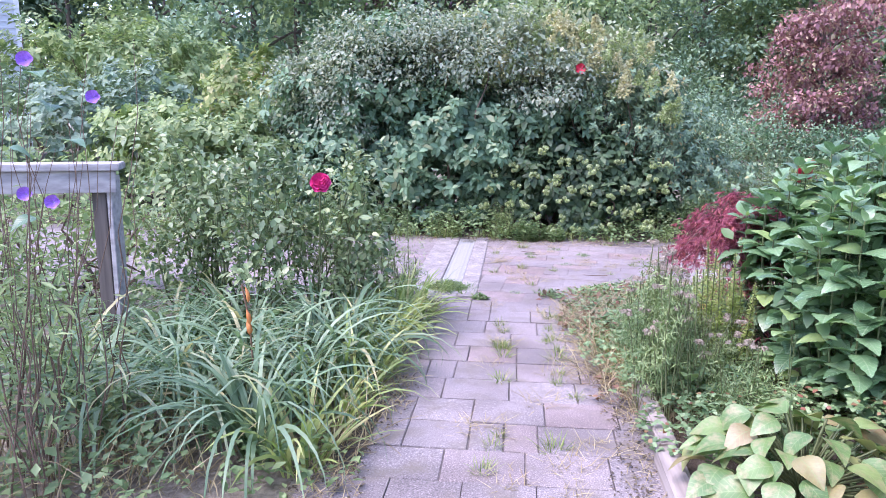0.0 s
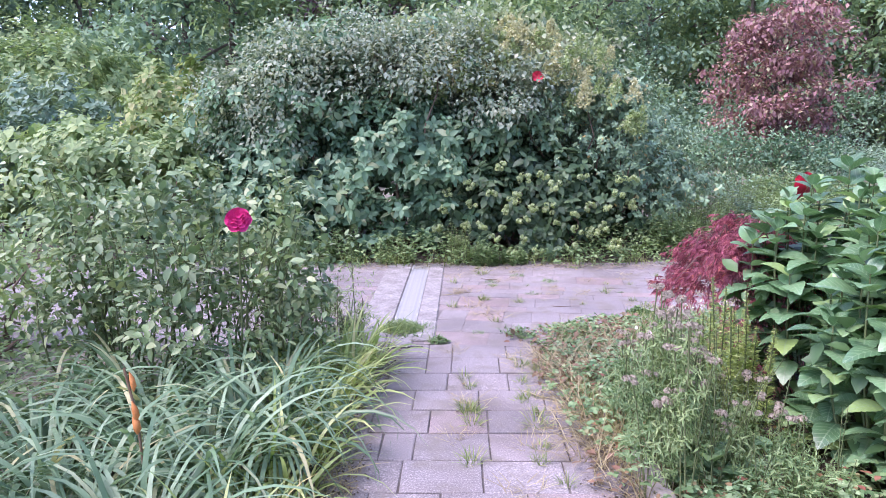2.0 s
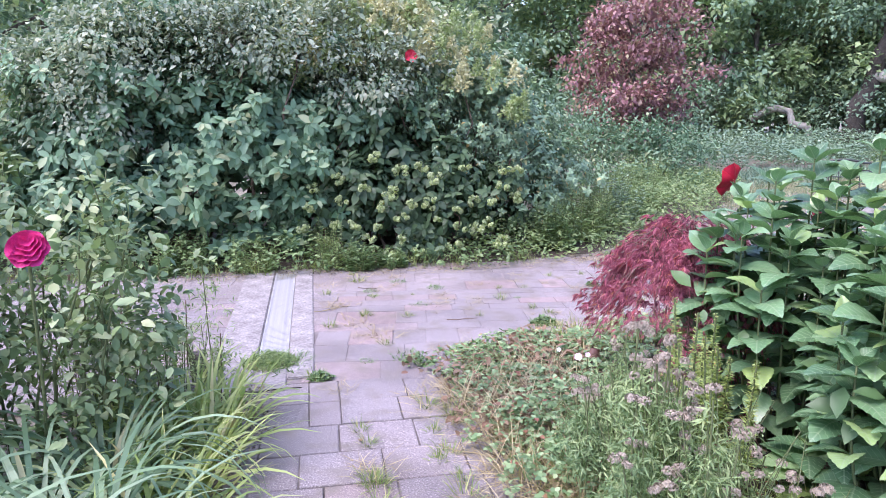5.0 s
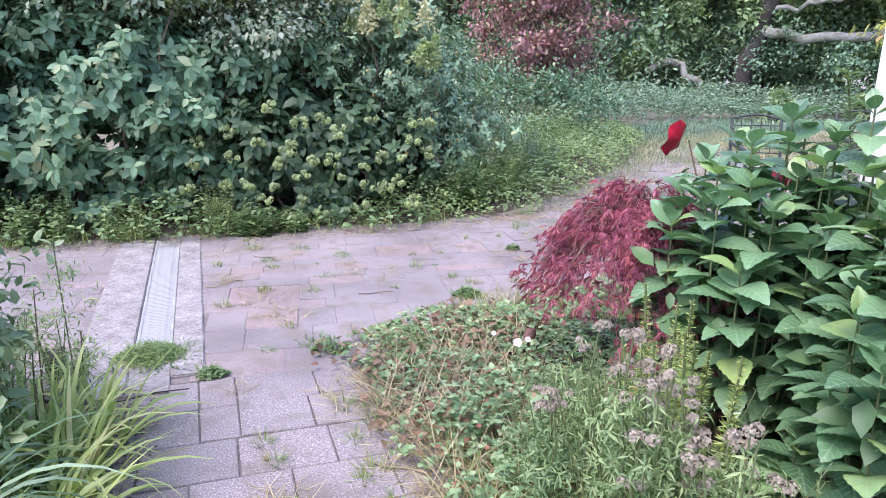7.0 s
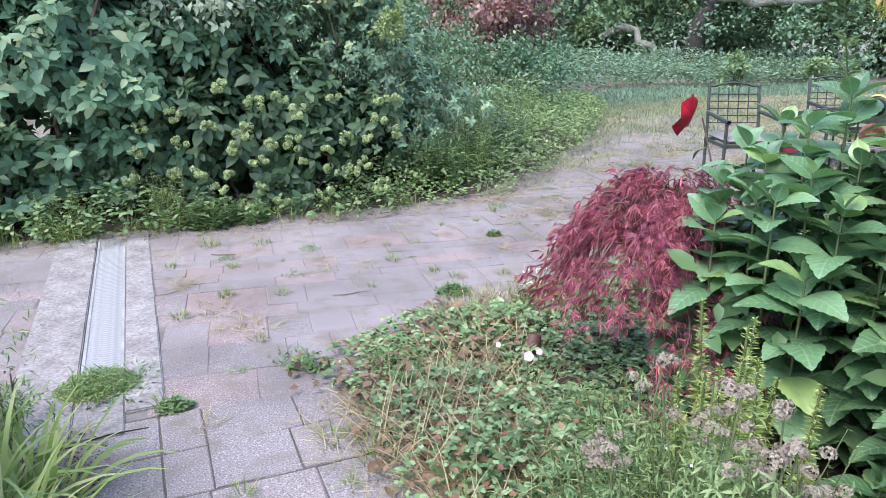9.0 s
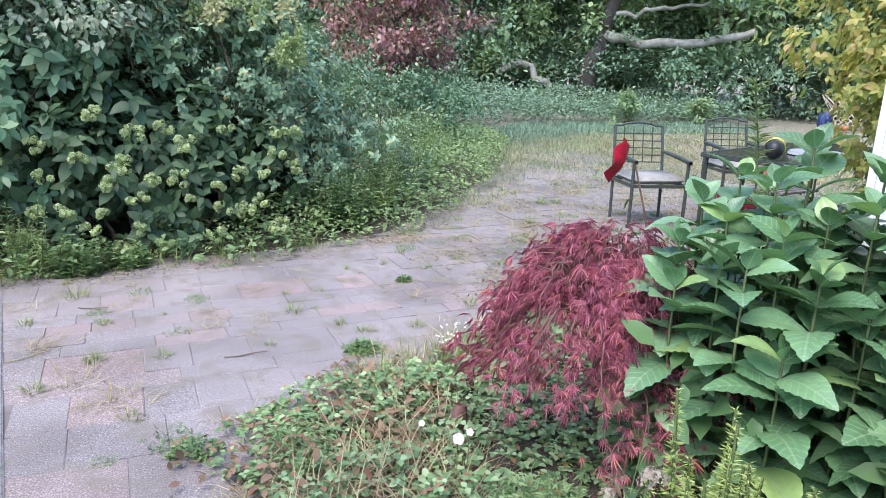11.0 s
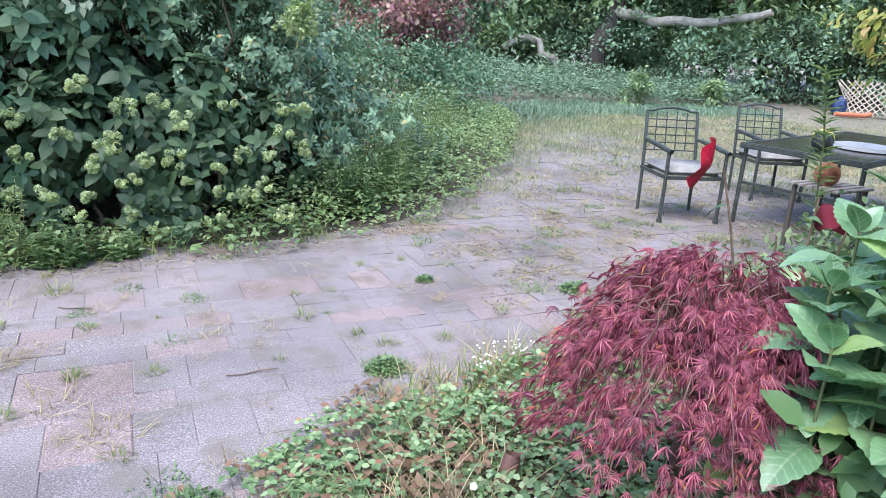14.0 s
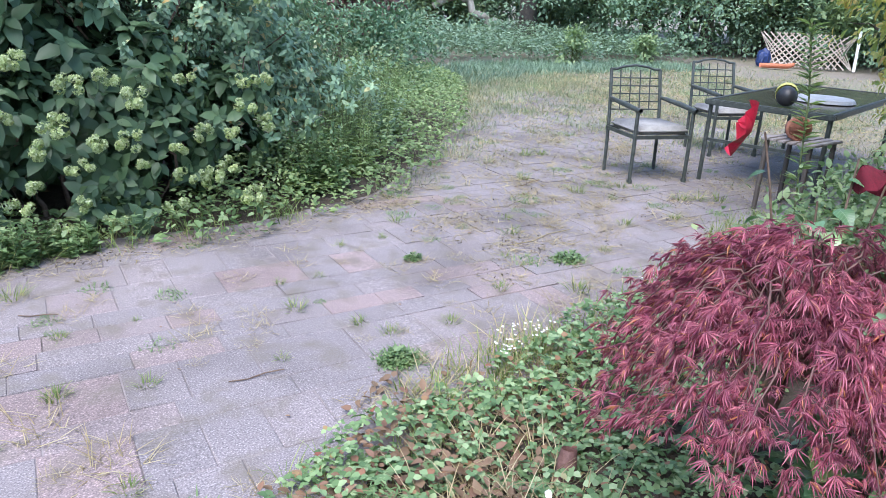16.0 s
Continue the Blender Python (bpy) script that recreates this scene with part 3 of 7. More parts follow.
FAR_EDGE = [(-9.0, 0.6), (-1.9, 0.42), (0.3, 0.33), (1.9, 0.30), (2.9, 0.5), (4.2, 1.45), (6.6, 3.9), (8.2, 5.4), (9.6, 6.4)]
NEAR_EDGE = [(0.85, -2.2), (1.15, -1.95), (1.7, -1.9), (2.5, -1.75), (3.3, -1.75), (4.7, -1.5), (5.4, -1.2), (8.5, -1.0)]


def on_edge(edge, x):
    return float(np.interp(x, [p[0] for p in edge], [p[1] for p in edge]))


TURN = math.radians(-7.0)      # the courses run slightly askew to the drain


def laid(u, v):
    """From courses to the garden: turned about the drain's corner."""
    return 0.006 + u * math.cos(TURN) - v * math.sin(TURN), -1.745 + u * math.sin(TURN) + v * math.cos(TURN)


def is_paved(x, y):
    if -0.55 < x < 1.0 and -12 < y < -2.0:
        return True
    if x <= 0.9:
        return -2.55 < y < on_edge(FAR_EDGE, x) + 0.1 and x > -6.5
    return on_edge(NEAR_EDGE, x) - 0.12 < y < on_edge(FAR_EDGE, x) + 0.12 and x < 8.6 + 0.35 * math.sin(y * 5) + 0.3 * math.sin(y * 2.3 + 1)


def paver_bm(w, d, worn):
    bm = bmesh.new()
    box_bm(bm, -w / 2, w / 2, -d / 2, d / 2, -0.055, 0.0)
    top = [e for e in bm.edges if all(v.co.z > -0.01 for v in e.verts)]
    bmesh.ops.bevel(bm, geom=top, offset=0.0035, segments=1, affect="EDGES")
    for v in bm.verts:
        if v.co.z > -0.02:
            v.co.x += random.uniform(-worn, worn)
            v.co.y += random.uniform(-worn, worn)
    return bm


PATH_HEAD = -2.37
WIDTHS, DEPTH = (0.22, 0.29, 0.36, 0.44), 0.305


def make_paving():
    """Rows of concrete slabs, each a piece of its own; the far ones joined."""
    terrace = thing("pavement", 1.0, -1.5, 0, "pinkish grey weathered concrete slab paving with weedy joints", "paving", kind="structure")
    kinds = {}

    def slab(w, d, k):
        key = (round(w, 3), d, k)
        if key not in kinds:
            gap = 0.008 if d == 0.285 else 0.003
            bm = paver_bm(w - gap, d - gap, 0.0028)
            me = bpy.data.meshes.new("paver")
            bm.to_mesh(me)
            bm.free()
            me.materials.append(M_PAVER)
            kinds[key] = me
        return kinds[key]
    rnd = random.Random(4)
    spots = []
    v = -DEPTH * 34
    while v < 8.0:
        d = DEPTH if v < -0.01 else rnd.choice((0.152, 0.152, 0.305))
        u = -8.0 + rnd.uniform(0, 0.3)
        while u < 9.6:
            w = rnd.choice(WIDTHS)
            cx, cy = laid(u + w / 2, v + d / 2)
            if cy > PATH_HEAD and is_paved(cx, cy):
                x0, x1 = cx - w / 2, cx + w / 2
                if -2.6 < cy < 0.5 and x1 > -0.56 and x0 < -0.02:
                    # cut to run under the strips beside the drain
                    if x1 > 0.05:
                        spots.append(((x1 - 0.06) / 2, cy, x1 + 0.06, d))
                    if x0 < -0.66:
                        spots.append(((x0 - 0.54) / 2, cy, -0.54 - x0, d))
                else:
                    spots.append((cx, cy, w, d))
            u += w
        v += d
    spots = [(x, y, w, d, math.degrees(TURN)) for x, y, w, d in spots]
    y = PATH_HEAD - 0.285
    while y > -12.0:
        x = -0.55 + rnd.choice((0.0, 0.12, 0.2))
        while x < 0.86:
            w = rnd.choice((0.36, 0.36, 0.30, 0.16))
            spots.append((x + w / 2, y + 0.1425, w, 0.285, 0.0))
            x += w
        y -= 0.285
    spots.sort(key=lambda s: (s[0] - 0.9) ** 2 * 0.5 + (s[1] + 2.2) ** 2)
    far = Pile()
    for i, (cx, cy, w, d, turn) in enumerate(spots):
        z = rnd.uniform(-0.003, 0.002)
        m = pose(cx, cy, z, rnd.uniform(-0.3, 0.3), rnd.uniform(-0.3, 0.3), turn + rnd.uniform(-0.5, 0.5))
        if i < 300:
            ob = new("paver", slab(w, d, rnd.randrange(3)))
            ob.parent = terrace
            ob.matrix_basis = Matrix.Translation((-1.0, 1.5, 0)) @ m
        else:
            h, q = (w - 0.005) / 2, (d - 0.005) / 2
            c = [m @ Vector(p) for p in ((-h, -q, -.05), (h, -q, -.05), (h, q, -.05), (-h, q, -.05), (-h, -q, 0), (h, -q, 0), (h, q, 0), (-h, q, 0))]
            far.add(np.array(c) - np.array([1.0, -1.5, 0]), np.array([(4, 5, 6, 7), (0, 1, 5, 4), (1, 2, 6, 5), (2, 3, 7, 6), (3, 0, 4, 7)]))
    # sandy joint filling just under the slab faces
    xs = np.arange(-6.6, 8.9, 0.15)
    lo = [-2.36 if x <= 0.9 else on_edge(NEAR_EDGE, x) - 0.2 for x in xs]
    hi = [on_edge(FAR_EDGE, x) + 0.2 for x in xs]
    V = np.array([(x, y, -0.0042 + 0.0011 * math.sin(x * 5.1 + y * 3.3)) for x, a, h in zip(xs, lo, hi) for y in np.linspace(a, h, 16)]) - np.array([1.0, -1.5, 0])
    i, j = np.meshgrid(np.arange(len(xs) - 1), np.arange(15), indexing="ij")
    k = (i * 16 + j).ravel()
    fill = Pile().add(V, np.stack([k, k + 16, k + 17, k + 1], 1))
    fill.put("joint_sand", M_SAND, terrace)
    fill = Pile()
    V = np.array([(x, y, -0.0065) for x in (-0.5, 1.0) for y in (-12.0, -2.36)]) - np.array([1.0, -1.5, 0])
    fill.add(V, np.array([(0, 2, 3, 1)]))
    fill.put("joint_soil", M_JOINT, terrace)
    tagged(far.put("paver_field", M_PAVER, terrace, "", False), "more concrete slabs further off", kind="stuff")


def make_drain():
    """Channel drain: concrete strips on both sides of a pale slotted grate."""
    e = thing("channel_drain", -0.3, -1.1, 0, "pale slotted channel drain grate between concrete strips", "drain")
    for x0, x1 in ((-0.155, -0.002), (-0.60, -0.345)):
        bm = bmesh.new()
        box_bm(bm, x0 + 0.3, x1 + 0.3, -1.20 if x1 > -0.1 else -1.36, 1.52, -0.06, 0.010, None, 0.006)
        part("concrete_strip", bm, M_STRIP, e)
    bm = bmesh.new()
    box_bm(bm, -0.043, 0.143, -1.36, -0.78, -0.06, 0.008, None, 0.005)
    part("concrete_pad", bm, M_STRIP, e)
    bm = bmesh.new()
    box_bm(bm, -0.043, 0.143, -0.78, 1.52, -0.06, -0.045)
    part("channel_bed", bm, M_DARK, e)
    for x in (-0.04, 0.125):
        bm = bmesh.new()
        box_bm(bm, x, x + 0.016, -0.77, 1.5, -0.045, 0.002, None, 0.002)
        part("grate_rim", bm, M_GRATE, e)
    bm = bmesh.new()
    box_bm(bm, -0.074, 0.074, -0.0112, 0.0112, -0.012, 0.0)
    me = bpy.data.meshes.new("slat")
    bm.to_mesh(me)
    bm.free()
    me.materials.append(M_GRATE)
    for k in range(88):
        o = new("slat", me)
        o.parent = e
        o.location = (0.05, -0.76 + k * 0.0257, -0.002)


# ---------- house ----------
def make_house():
    """Corner of the house: green shingle courses, white corner boards, eaves."""
    hx, hy = 2.605, -3.44
    e = thing("house", hx, hy, 0, "house with pale green shingle siding and white corner boards", "house", kind="structure")
    bm = bmesh.new()
    box_bm(bm, 0.05, 4.6, -9.0, -0.05, -0.1, 2.75)
    part("wall", bm, M_SIDING, e)
    rows = 26
    for k in range(rows):
        z = 0.10 + k * 0.20
        if z > 2.6:
            break
        bm = bmesh.new()
        y = -0.10
        rnd = random.Random(k)
        while y > -9.0:
            w = min(rnd.uniform(0.5, 0.9), y + 9.0)
            o = rnd.uniform(0, 0.002)
            # each board leans out at its foot
            vs = [bm.verts.new(p) for p in ((0.034 - o, y - w + 0.003, z), (0.034 - o, y - 0.003, z), (0.045, y - 0.003, z + 0.22), (0.045, y - w + 0.003, z + 0.22),
                                            (0.05, y - w + 0.003, z), (0.05, y - 0.003, z))]
            bm.faces.new((vs[1], vs[0], vs[3], vs[2]))
            bm.faces.new((vs[0], vs[1], vs[5], vs[4]))
            y -= w
        part("siding_course", bm, M_SIDING, e)
    bm = bmesh.new()
    box_bm(bm, 0.0, 0.05, -0.096, 0.0, 0.05, 2.75, None, 0.004)
    part("corner_board", bm, M_TRIM, e, "white painted corner board")
    bm = bmesh.new()
    box_bm(bm, 0.0, 0.16, 0.002, 0.03, 0.05, 2.75, None, 0.004)
    part("corner_board", bm, M_TRIM, e, "white painted corner board")
    bm = bmesh.new()
    box_bm(bm, -0.2, 4.8, -9.2, 0.2, 2.75, 2.86, None, 0.01)
    part("eaves", bm, M_TRIM, e)
    bm = bmesh.new()
    r = [bm.verts.new(p) for p in ((-0.25, 0.25, 2.865), (4.85, 0.25, 2.865), (4.85, -9.25, 2.865), (-0.25, -9.25, 2.865), (2.3, 0.25, 3.9), (2.3, -9.25, 3.9))]
    for f in ((0, 1, 4), (1, 2, 5, 4), (2, 3, 5), (3, 0, 4, 5), (3, 2, 1, 0)):
        bm.faces.new([r[i] for i in f])
    part("roof", bm, M_ROOF, e)


# ---------- the great hedge across the terrace ----------
def flower_ball(name, x, y, z, r, material, parent, n=60, flat=0.8, size=0.028, label=""):
    d = rand_dirs(n)
    d[:, 2] = np.abs(d[:, 2]) * 1.0 - 0.25
    P = d * r * np.array([1, 1, flat]) * rng.uniform(0.75, 1.05, (n, 1))
    pile = Pile()
    for q in range(4):
        t1 = unit(np.cross(d, rand_dirs(n)))
        V, F = leaves_np(P, t1 + d * 0.35, d, size, LEAF2)
        pile.add(V, F)
    ob = pile.put(name, material, parent, label)
    ob.location = (x, y, z)
    return ob


def lumpy_head(name, x, y, z, r, material, parent):
    """Loose hydrangea head: a few uneven lobes of small four-petalled florets."""
    pile = Pile()
    n = 16
    for q in range(random.randint(4, 7)):
        mid = rand_dirs(1)[0] * r * np.array([1.0, 0.7, 0.7])
        d = rand_dirs(n)
        d[:, 1] = -np.abs(d[:, 1])
        P = mid + d * r * 0.42 * rng.uniform(0.6, 1.1, (n, 1))
        t1 = unit(np.cross(d, rand_dirs(n)))
        t2 = np.cross(d, t1)
        for ax in (t1, -t1, t2, -t2):
            pile.add(*leaves_np(P, ax + d * 0.25, d, 0.019, LEAF2))
    ob = pile.put(name, material, parent)
    ob.location = (x, y, z)
    return ob


def panicle(x, y, z, h, material, parent, lean):
    n = 110
    s = rng.random(n)
    d = rand_dirs(n)
    P = np.stack([d[:, 0] * 0.085 * (1.1 - s), d[:, 1] * 0.085 * (1.1 - s), s * h], 1)
    P[:, :2] += s[:, None] * np.array(lean)[None]
    pile = Pile()
    for q in range(2):
        V, F = leaves_np(P, unit(d + rand_dirs(n) * 0.6), d, 0.04, LEAF2)
        pile.add(V, F)
    ob = pile.put("flower_panicle", material, parent)
    ob.location = (x, y, z)
    return ob


def make_hedge():
    make_hedge_soil()
    shrub("viburnum_bush", "large dark green viburnum bush with drooping leaf sprays", "bush",
          [(-1.0, 1.75, 1.1, 1.4, 1.0, 1.05), (-2.0, 1.9, 1.35, 0.95, 1.0, 1.05), (-0.4, 1.5, 1.05, 1.0, 0.8, 0.75), (-1.1, 2.0, 1.95, 1.2, 0.9, 0.85),
           (-2.45, 2.1, 0.9, 0.75, 0.9, 0.8), (0.2, 1.9, 1.5, 0.9, 0.9, 0.9), (-1.6, 1.25, 0.45, 0.75, 0.5, 0.45), (-0.5, 1.2, 0.45, 0.75, 0.5, 0.45), (-2.3, 1.5, 0.5, 0.6, 0.6, 0.5)], 4500, 8, 0.06, 0.112, M_VIB, LEAF, M_TWIG, 4, 0.2, 0.03, 0.45, leafing=sprays)
    shrub("creeping_vine", "fine-leaved grey-green vine sprawling over the viburnum", "vine",
          [(-1.1, 1.55, 2.1, 1.25, 0.75, 0.62), (-2.15, 1.6, 1.55, 0.75, 0.75, 0.75), (-0.2, 1.45, 2.1, 0.9, 0.65, 0.55), (0.7, 1.35, 1.75, 0.7, 0.5, 0.5)], 2300, 9, 0.085, 0.062, M_VINE, LEAF2, M_TWIG, 3, 0.15, 1.0, 0.35)
    hb = [(1.2, 1.45, 0.55, 0.95, 0.75, 0.62), (0.35, 1.35, 0.55, 0.7, 0.6, 0.55), (1.75, 1.3, 0.5, 0.55, 0.62, 0.5), (0.9, 1.6, 1.0, 0.9, 0.7, 0.55)]
    h = shrub("hydrangea_hedge", "dark green hydrangea bush with cream flower heads", "bush", hb, 1500, 7, 0.06, 0.115, M_HYBUSH, LEAF, M_TWIG, 4, 0.3, 0.05, 0.5, leafing=sprays)
    base = np.array([h.location.x, h.location.y, 0])
    heads = [(1.815, 0.584, 0.218), (1.734, 0.714, 0.389), (1.22, 0.80, 0.407), (1.064, 0.80, 0.931), (0.602, 0.66, 1.057)]
    rnd = random.Random(12)
    while len(heads) < 38:
        a, zz = rnd.uniform(-0.1, 2.1), rnd.uniform(0.15, 0.95) ** 1.3
        yy = 1.35 - 0.72 * math.sqrt(max(0.0, 1 - ((a - 1.0) / 1.4) ** 2)) * math.sqrt(max(0.1, 1 - ((zz - 0.5) / 0.9) ** 2))
        if all((a - q[0]) ** 2 + (zz - q[2]) ** 2 > 0.02 for q in heads):
            heads.append((a, yy, zz))
    for x, y, z in heads:
        lumpy_head("flower_head", x - base[0], y - 0.17, z, rnd.uniform(0.042, 0.072), M_CREAM, h)
    for o in h.children:
        if o.name.startswith("flower_head"):
            o.location.y -= base[1]
    shrub("climbing_rose", "loose blue-green climbing rose bush over the hedge", "bush",
          [(1.6, 1.7, 1.35, 0.9, 0.75, 0.75), (2.25, 1.75, 0.9, 0.75, 0.75, 0.85), (0.9, 1.75, 1.55, 0.8, 0.6, 0.5), (2.75, 2.0, 0.6, 0.6, 0.7, 0.6), (1.9, 1.8, 1.75, 0.6, 0.6, 0.5)],
          2300, 9, 0.06, 0.056, M_ROSEBUSH, LEAF, M_TWIG, 6, 0.25, 0.06, 0.3, leafing=sprays)
    p = shrub("panicle_hydrangea", "pale green panicle hydrangea with fading cream flower spikes", "bush",
              [(0.8, 2.0, 2.15, 0.95, 0.7, 0.6), (1.6, 2.0, 1.95, 0.75, 0.65, 0.6), (-0.2, 2.3, 2.25, 0.8, 0.7, 0.5)], 560, 9, 0.10, 0.10, M_TOP, LEAF2, M_TWIG, 4, 0.3, 0.6, 0.2)
    rnd = random.Random(5)
    for k in range(64):
        x = rnd.uniform(-0.2, 2.2)
        z = 2.66 - 0.35 * abs(x - 0.7) ** 1.5 - rnd.uniform(0, 0.75)
        y = 1.75 - 0.55 * max(0, 2.5 - z) - rnd.uniform(0.1, 0.35)
        panicle(x - p.location.x, y - p.location.y, z, rnd.uniform(0.17, 0.28), M_TAN if rnd.random() < 0.5 else M_CREAM, p, (rnd.uniform(-.08, .08), -0.05))
    petal_flower("hibiscus_bloom", "small scarlet bloom among the hedge leaves", 1.03, 0.98, 2.0, 0.065, (0, -1, 0.2), M_RED, top=True)


def petal_flower(name, label, x, y, z, r, face, material, parent=None, petals=5, cup=0.35, top=False, centre=None):
    """A five-petalled bloom facing a way."""
    q = Vector(face).normalized().to_track_quat("Z", "Y").to_matrix().to_4x4()
    bm = bmesh.new()
    for k in range(petals):
        a0 = 2 * math.pi * k / petals
        grid = []
        for i in range(5):
            s = i / 4
            w = 0.80 * math.sin(math.pi * (0.14 + 0.60 * s))
            row = []
            for j in range(5):
                a = a0 + (j / 4 - 0.5) * 2 * w
                rr = r * (0.05 + 0.95 * s) * (1 - 0.10 * abs(j / 4 - 0.5) * 2 * s)
                row.append(bm.verts.new((rr * math.cos(a), rr * math.sin(a), r * (cup * s ** 1.5 - 0.14 * s * s * math.cos((j - 2) * 1.5)) + 0.004 * k / petals)))
            grid.append(row)
        for i in range(4):
            for j in range(4):
                bm.faces.new((grid[i][j], grid[i + 1][j], grid[i + 1][j + 1], grid[i][j + 1]))
    if top:
        e = thing(name, x, y, z, label, "flower")
        ob = part("petals", bm, material, e, "", True)
        ob.matrix_basis = q
        return e
    ob = part(name, bm, material, parent, label, True)
    ob.matrix_basis = Matrix.Translation((x, y, z)) @ q
    return ob


# ---------- maples ----------
def make_laceleaf():
    """Weeping cut-leaf maple: dome of arching twigs hung with finely divided leaves."""
    cx, cy = 1.78, -3.05
    e = thing("laceleaf_maple", cx, cy, 0, "low weeping crimson laceleaf maple with finely cut leaves", "tree")
    rnd = random.Random(3)
    pile = Pile()
    s = np.linspace(0, 1, 8)[:, None]
    trunk = np.array([0.30, 0.22, -0.03]) * (1 - s) + np.array([0.03, 0.02, 0.74]) * s + np.sin(s * 7) * 0.03
    pile.add(*tube_np(trunk, 0.035 - 0.017 * s[:, 0], 8))
    pile.put("trunk", M_REDTWIG, e, smooth=True)
    places = []
    for k in range(165):
        a = rnd.uniform(0, 2 * math.pi)
        R = 0.555 * rnd.uniform(0.02, 1.0) ** 0.55 * (1.0 + 0.12 * math.cos(a + 0.7))
        top = 0.97 - 0.27 * (R / 0.55) ** 3 * rnd.uniform(0.6, 1.0) - 0.12 * rnd.random()
        end = max(0.17, top - rnd.uniform(0.2, 0.55) * (R / 0.55))
        t = np.linspace(0, 1, 12)
        r = R * t ** 0.75
        z = 0.60 + (top - 0.60) * np.sin(np.minimum(t * 1.6, 1) * np.pi / 2) - (top - end) * np.clip((t - 0.45) / 0.55, 0, 1) ** 1.6
        aa = a + rnd.uniform(-0.35, 0.35) * t
        p = np.stack([0.03 + r * np.cos(aa), 0.02 + r * np.sin(aa), z], 1) + rng.normal(0, 0.008, (12, 3))
        Pile().add(*tube_np(p, 0.0036 * (1 - 0.8 * t) + 0.0007, 4)).put("branch", M_REDTWIG, e, smooth=True)
        for i in range(4, 12):
            if i < 11 and noise.noise(Vector(p[i]) * 7.5) < 0.02 + 0.14 * rnd.random() + 0.03 * max(0.0, (p[i][2] - 0.75) / 0.25):
                continue
            for _ in range(11):
                places.append((*(p[i] + rng.normal(0, 0.036, 3) * [1, 1, 0.6]), aa[i] + rnd.uniform(-0.9, 0.9)))
    L = np.array(places)
    pile = Pile()
    out = np.stack([np.cos(L[:, 3]), np.sin(L[:, 3]), rng.uniform(-1.3, -0.1, len(L))], 1)
    main = unit(out + rand_dirs(len(L)) * 0.6)
    up = unit(np.array([0, 0, 1.0]) + out * [0.8, 0.8, 0] + rand_dirs(len(L)) * 0.95)
    one = rng.uniform(0.6, 1.35, len(L))
    side = unit(np.cross(main, up))
    for ang, ln in ((0, 1.0), (0.3, 0.95), (-0.3, 0.95), (0.62, 0.9), (-0.62, 0.9), (1.05, 0.7), (-1.05, 0.7), (1.6, 0.45), (-1.6, 0.45)):
        ax = unit(main * math.cos(ang) + side * math.sin(ang) + np.array([0, 0, -0.18 * abs(ang)]))
        V, F = leaves_np(L[:, :3], ax, up, 0.039 * ln * one * rng.uniform(0.55, 1.35, len(L)), THREAD)
        pile.add(V, F)
    pile.put("foliage", M_LACE, e)


def tree_parts(e, h, r, trunk_r, material, bark, n_clumps, per, size, spread, low=0.3, tpl=LEAF2, limbs=9, flat=0.75):
    """Trunk, limbs and a crown of many sprays under an empty at the tree's foot."""
    s = np.linspace(0, 1, 9)[:, None]
    p = np.concatenate([np.sin(s * 3 + 1) * 0.12 * r * 0.3, np.cos(s * 2.3) * 0.10 * r * 0.3, s * h * 0.86 - 0.05], 1)
    p[:, :2] -= p[0, :2]
    Pile().add(*tube_np(p, trunk_r * (1 - 0.8 * s[:, 0]) + trunk_r * 0.4 * np.exp(-s[:, 0] * 14), 8)).put("trunk", bark, e, smooth=True)
    blobs = []
    for k in range(limbs):
        f = low + (0.86 - low) * k / (limbs - 1)
        o = np.array([np.interp(f, s[:, 0], p[:, c]) for c in range(3)])
        a = k * 2.4 + rng.uniform(-0.5, 0.5)
        ln = r * rng.uniform(0.6, 0.95) * (1.1 - 0.55 * f)
        t = np.linspace(0, 1, 6)[:, None]
        q = o + t * np.array([math.cos(a) * ln, math.sin(a) * ln, ln * 0.35]) + np.array([0, 0, 0.12 * ln]) * np.sin(t * 3)
        q[1:] += rng.normal(0, 0.03 * r, (5, 3))
        Pile().add(*tube_np(q, trunk_r * 0.38 * (1 - 0.85 * t[:, 0]), 5)).put("limb", bark, e, smooth=True)
        c = q[-2]
        blobs.append((*c, r * rng.uniform(0.36, 0.52), r * rng.uniform(0.36, 0.52), r * rng.uniform(0.22, 0.34) / flat * 0.75))
    blobs.append((p[-1, 0], p[-1, 1], h * 0.9, r * 0.45, r * 0.45, h * 0.10))
    foliage("crown", blobs, n_clumps, per, spread, size, material, e, tpl, 0.3, 0.2)


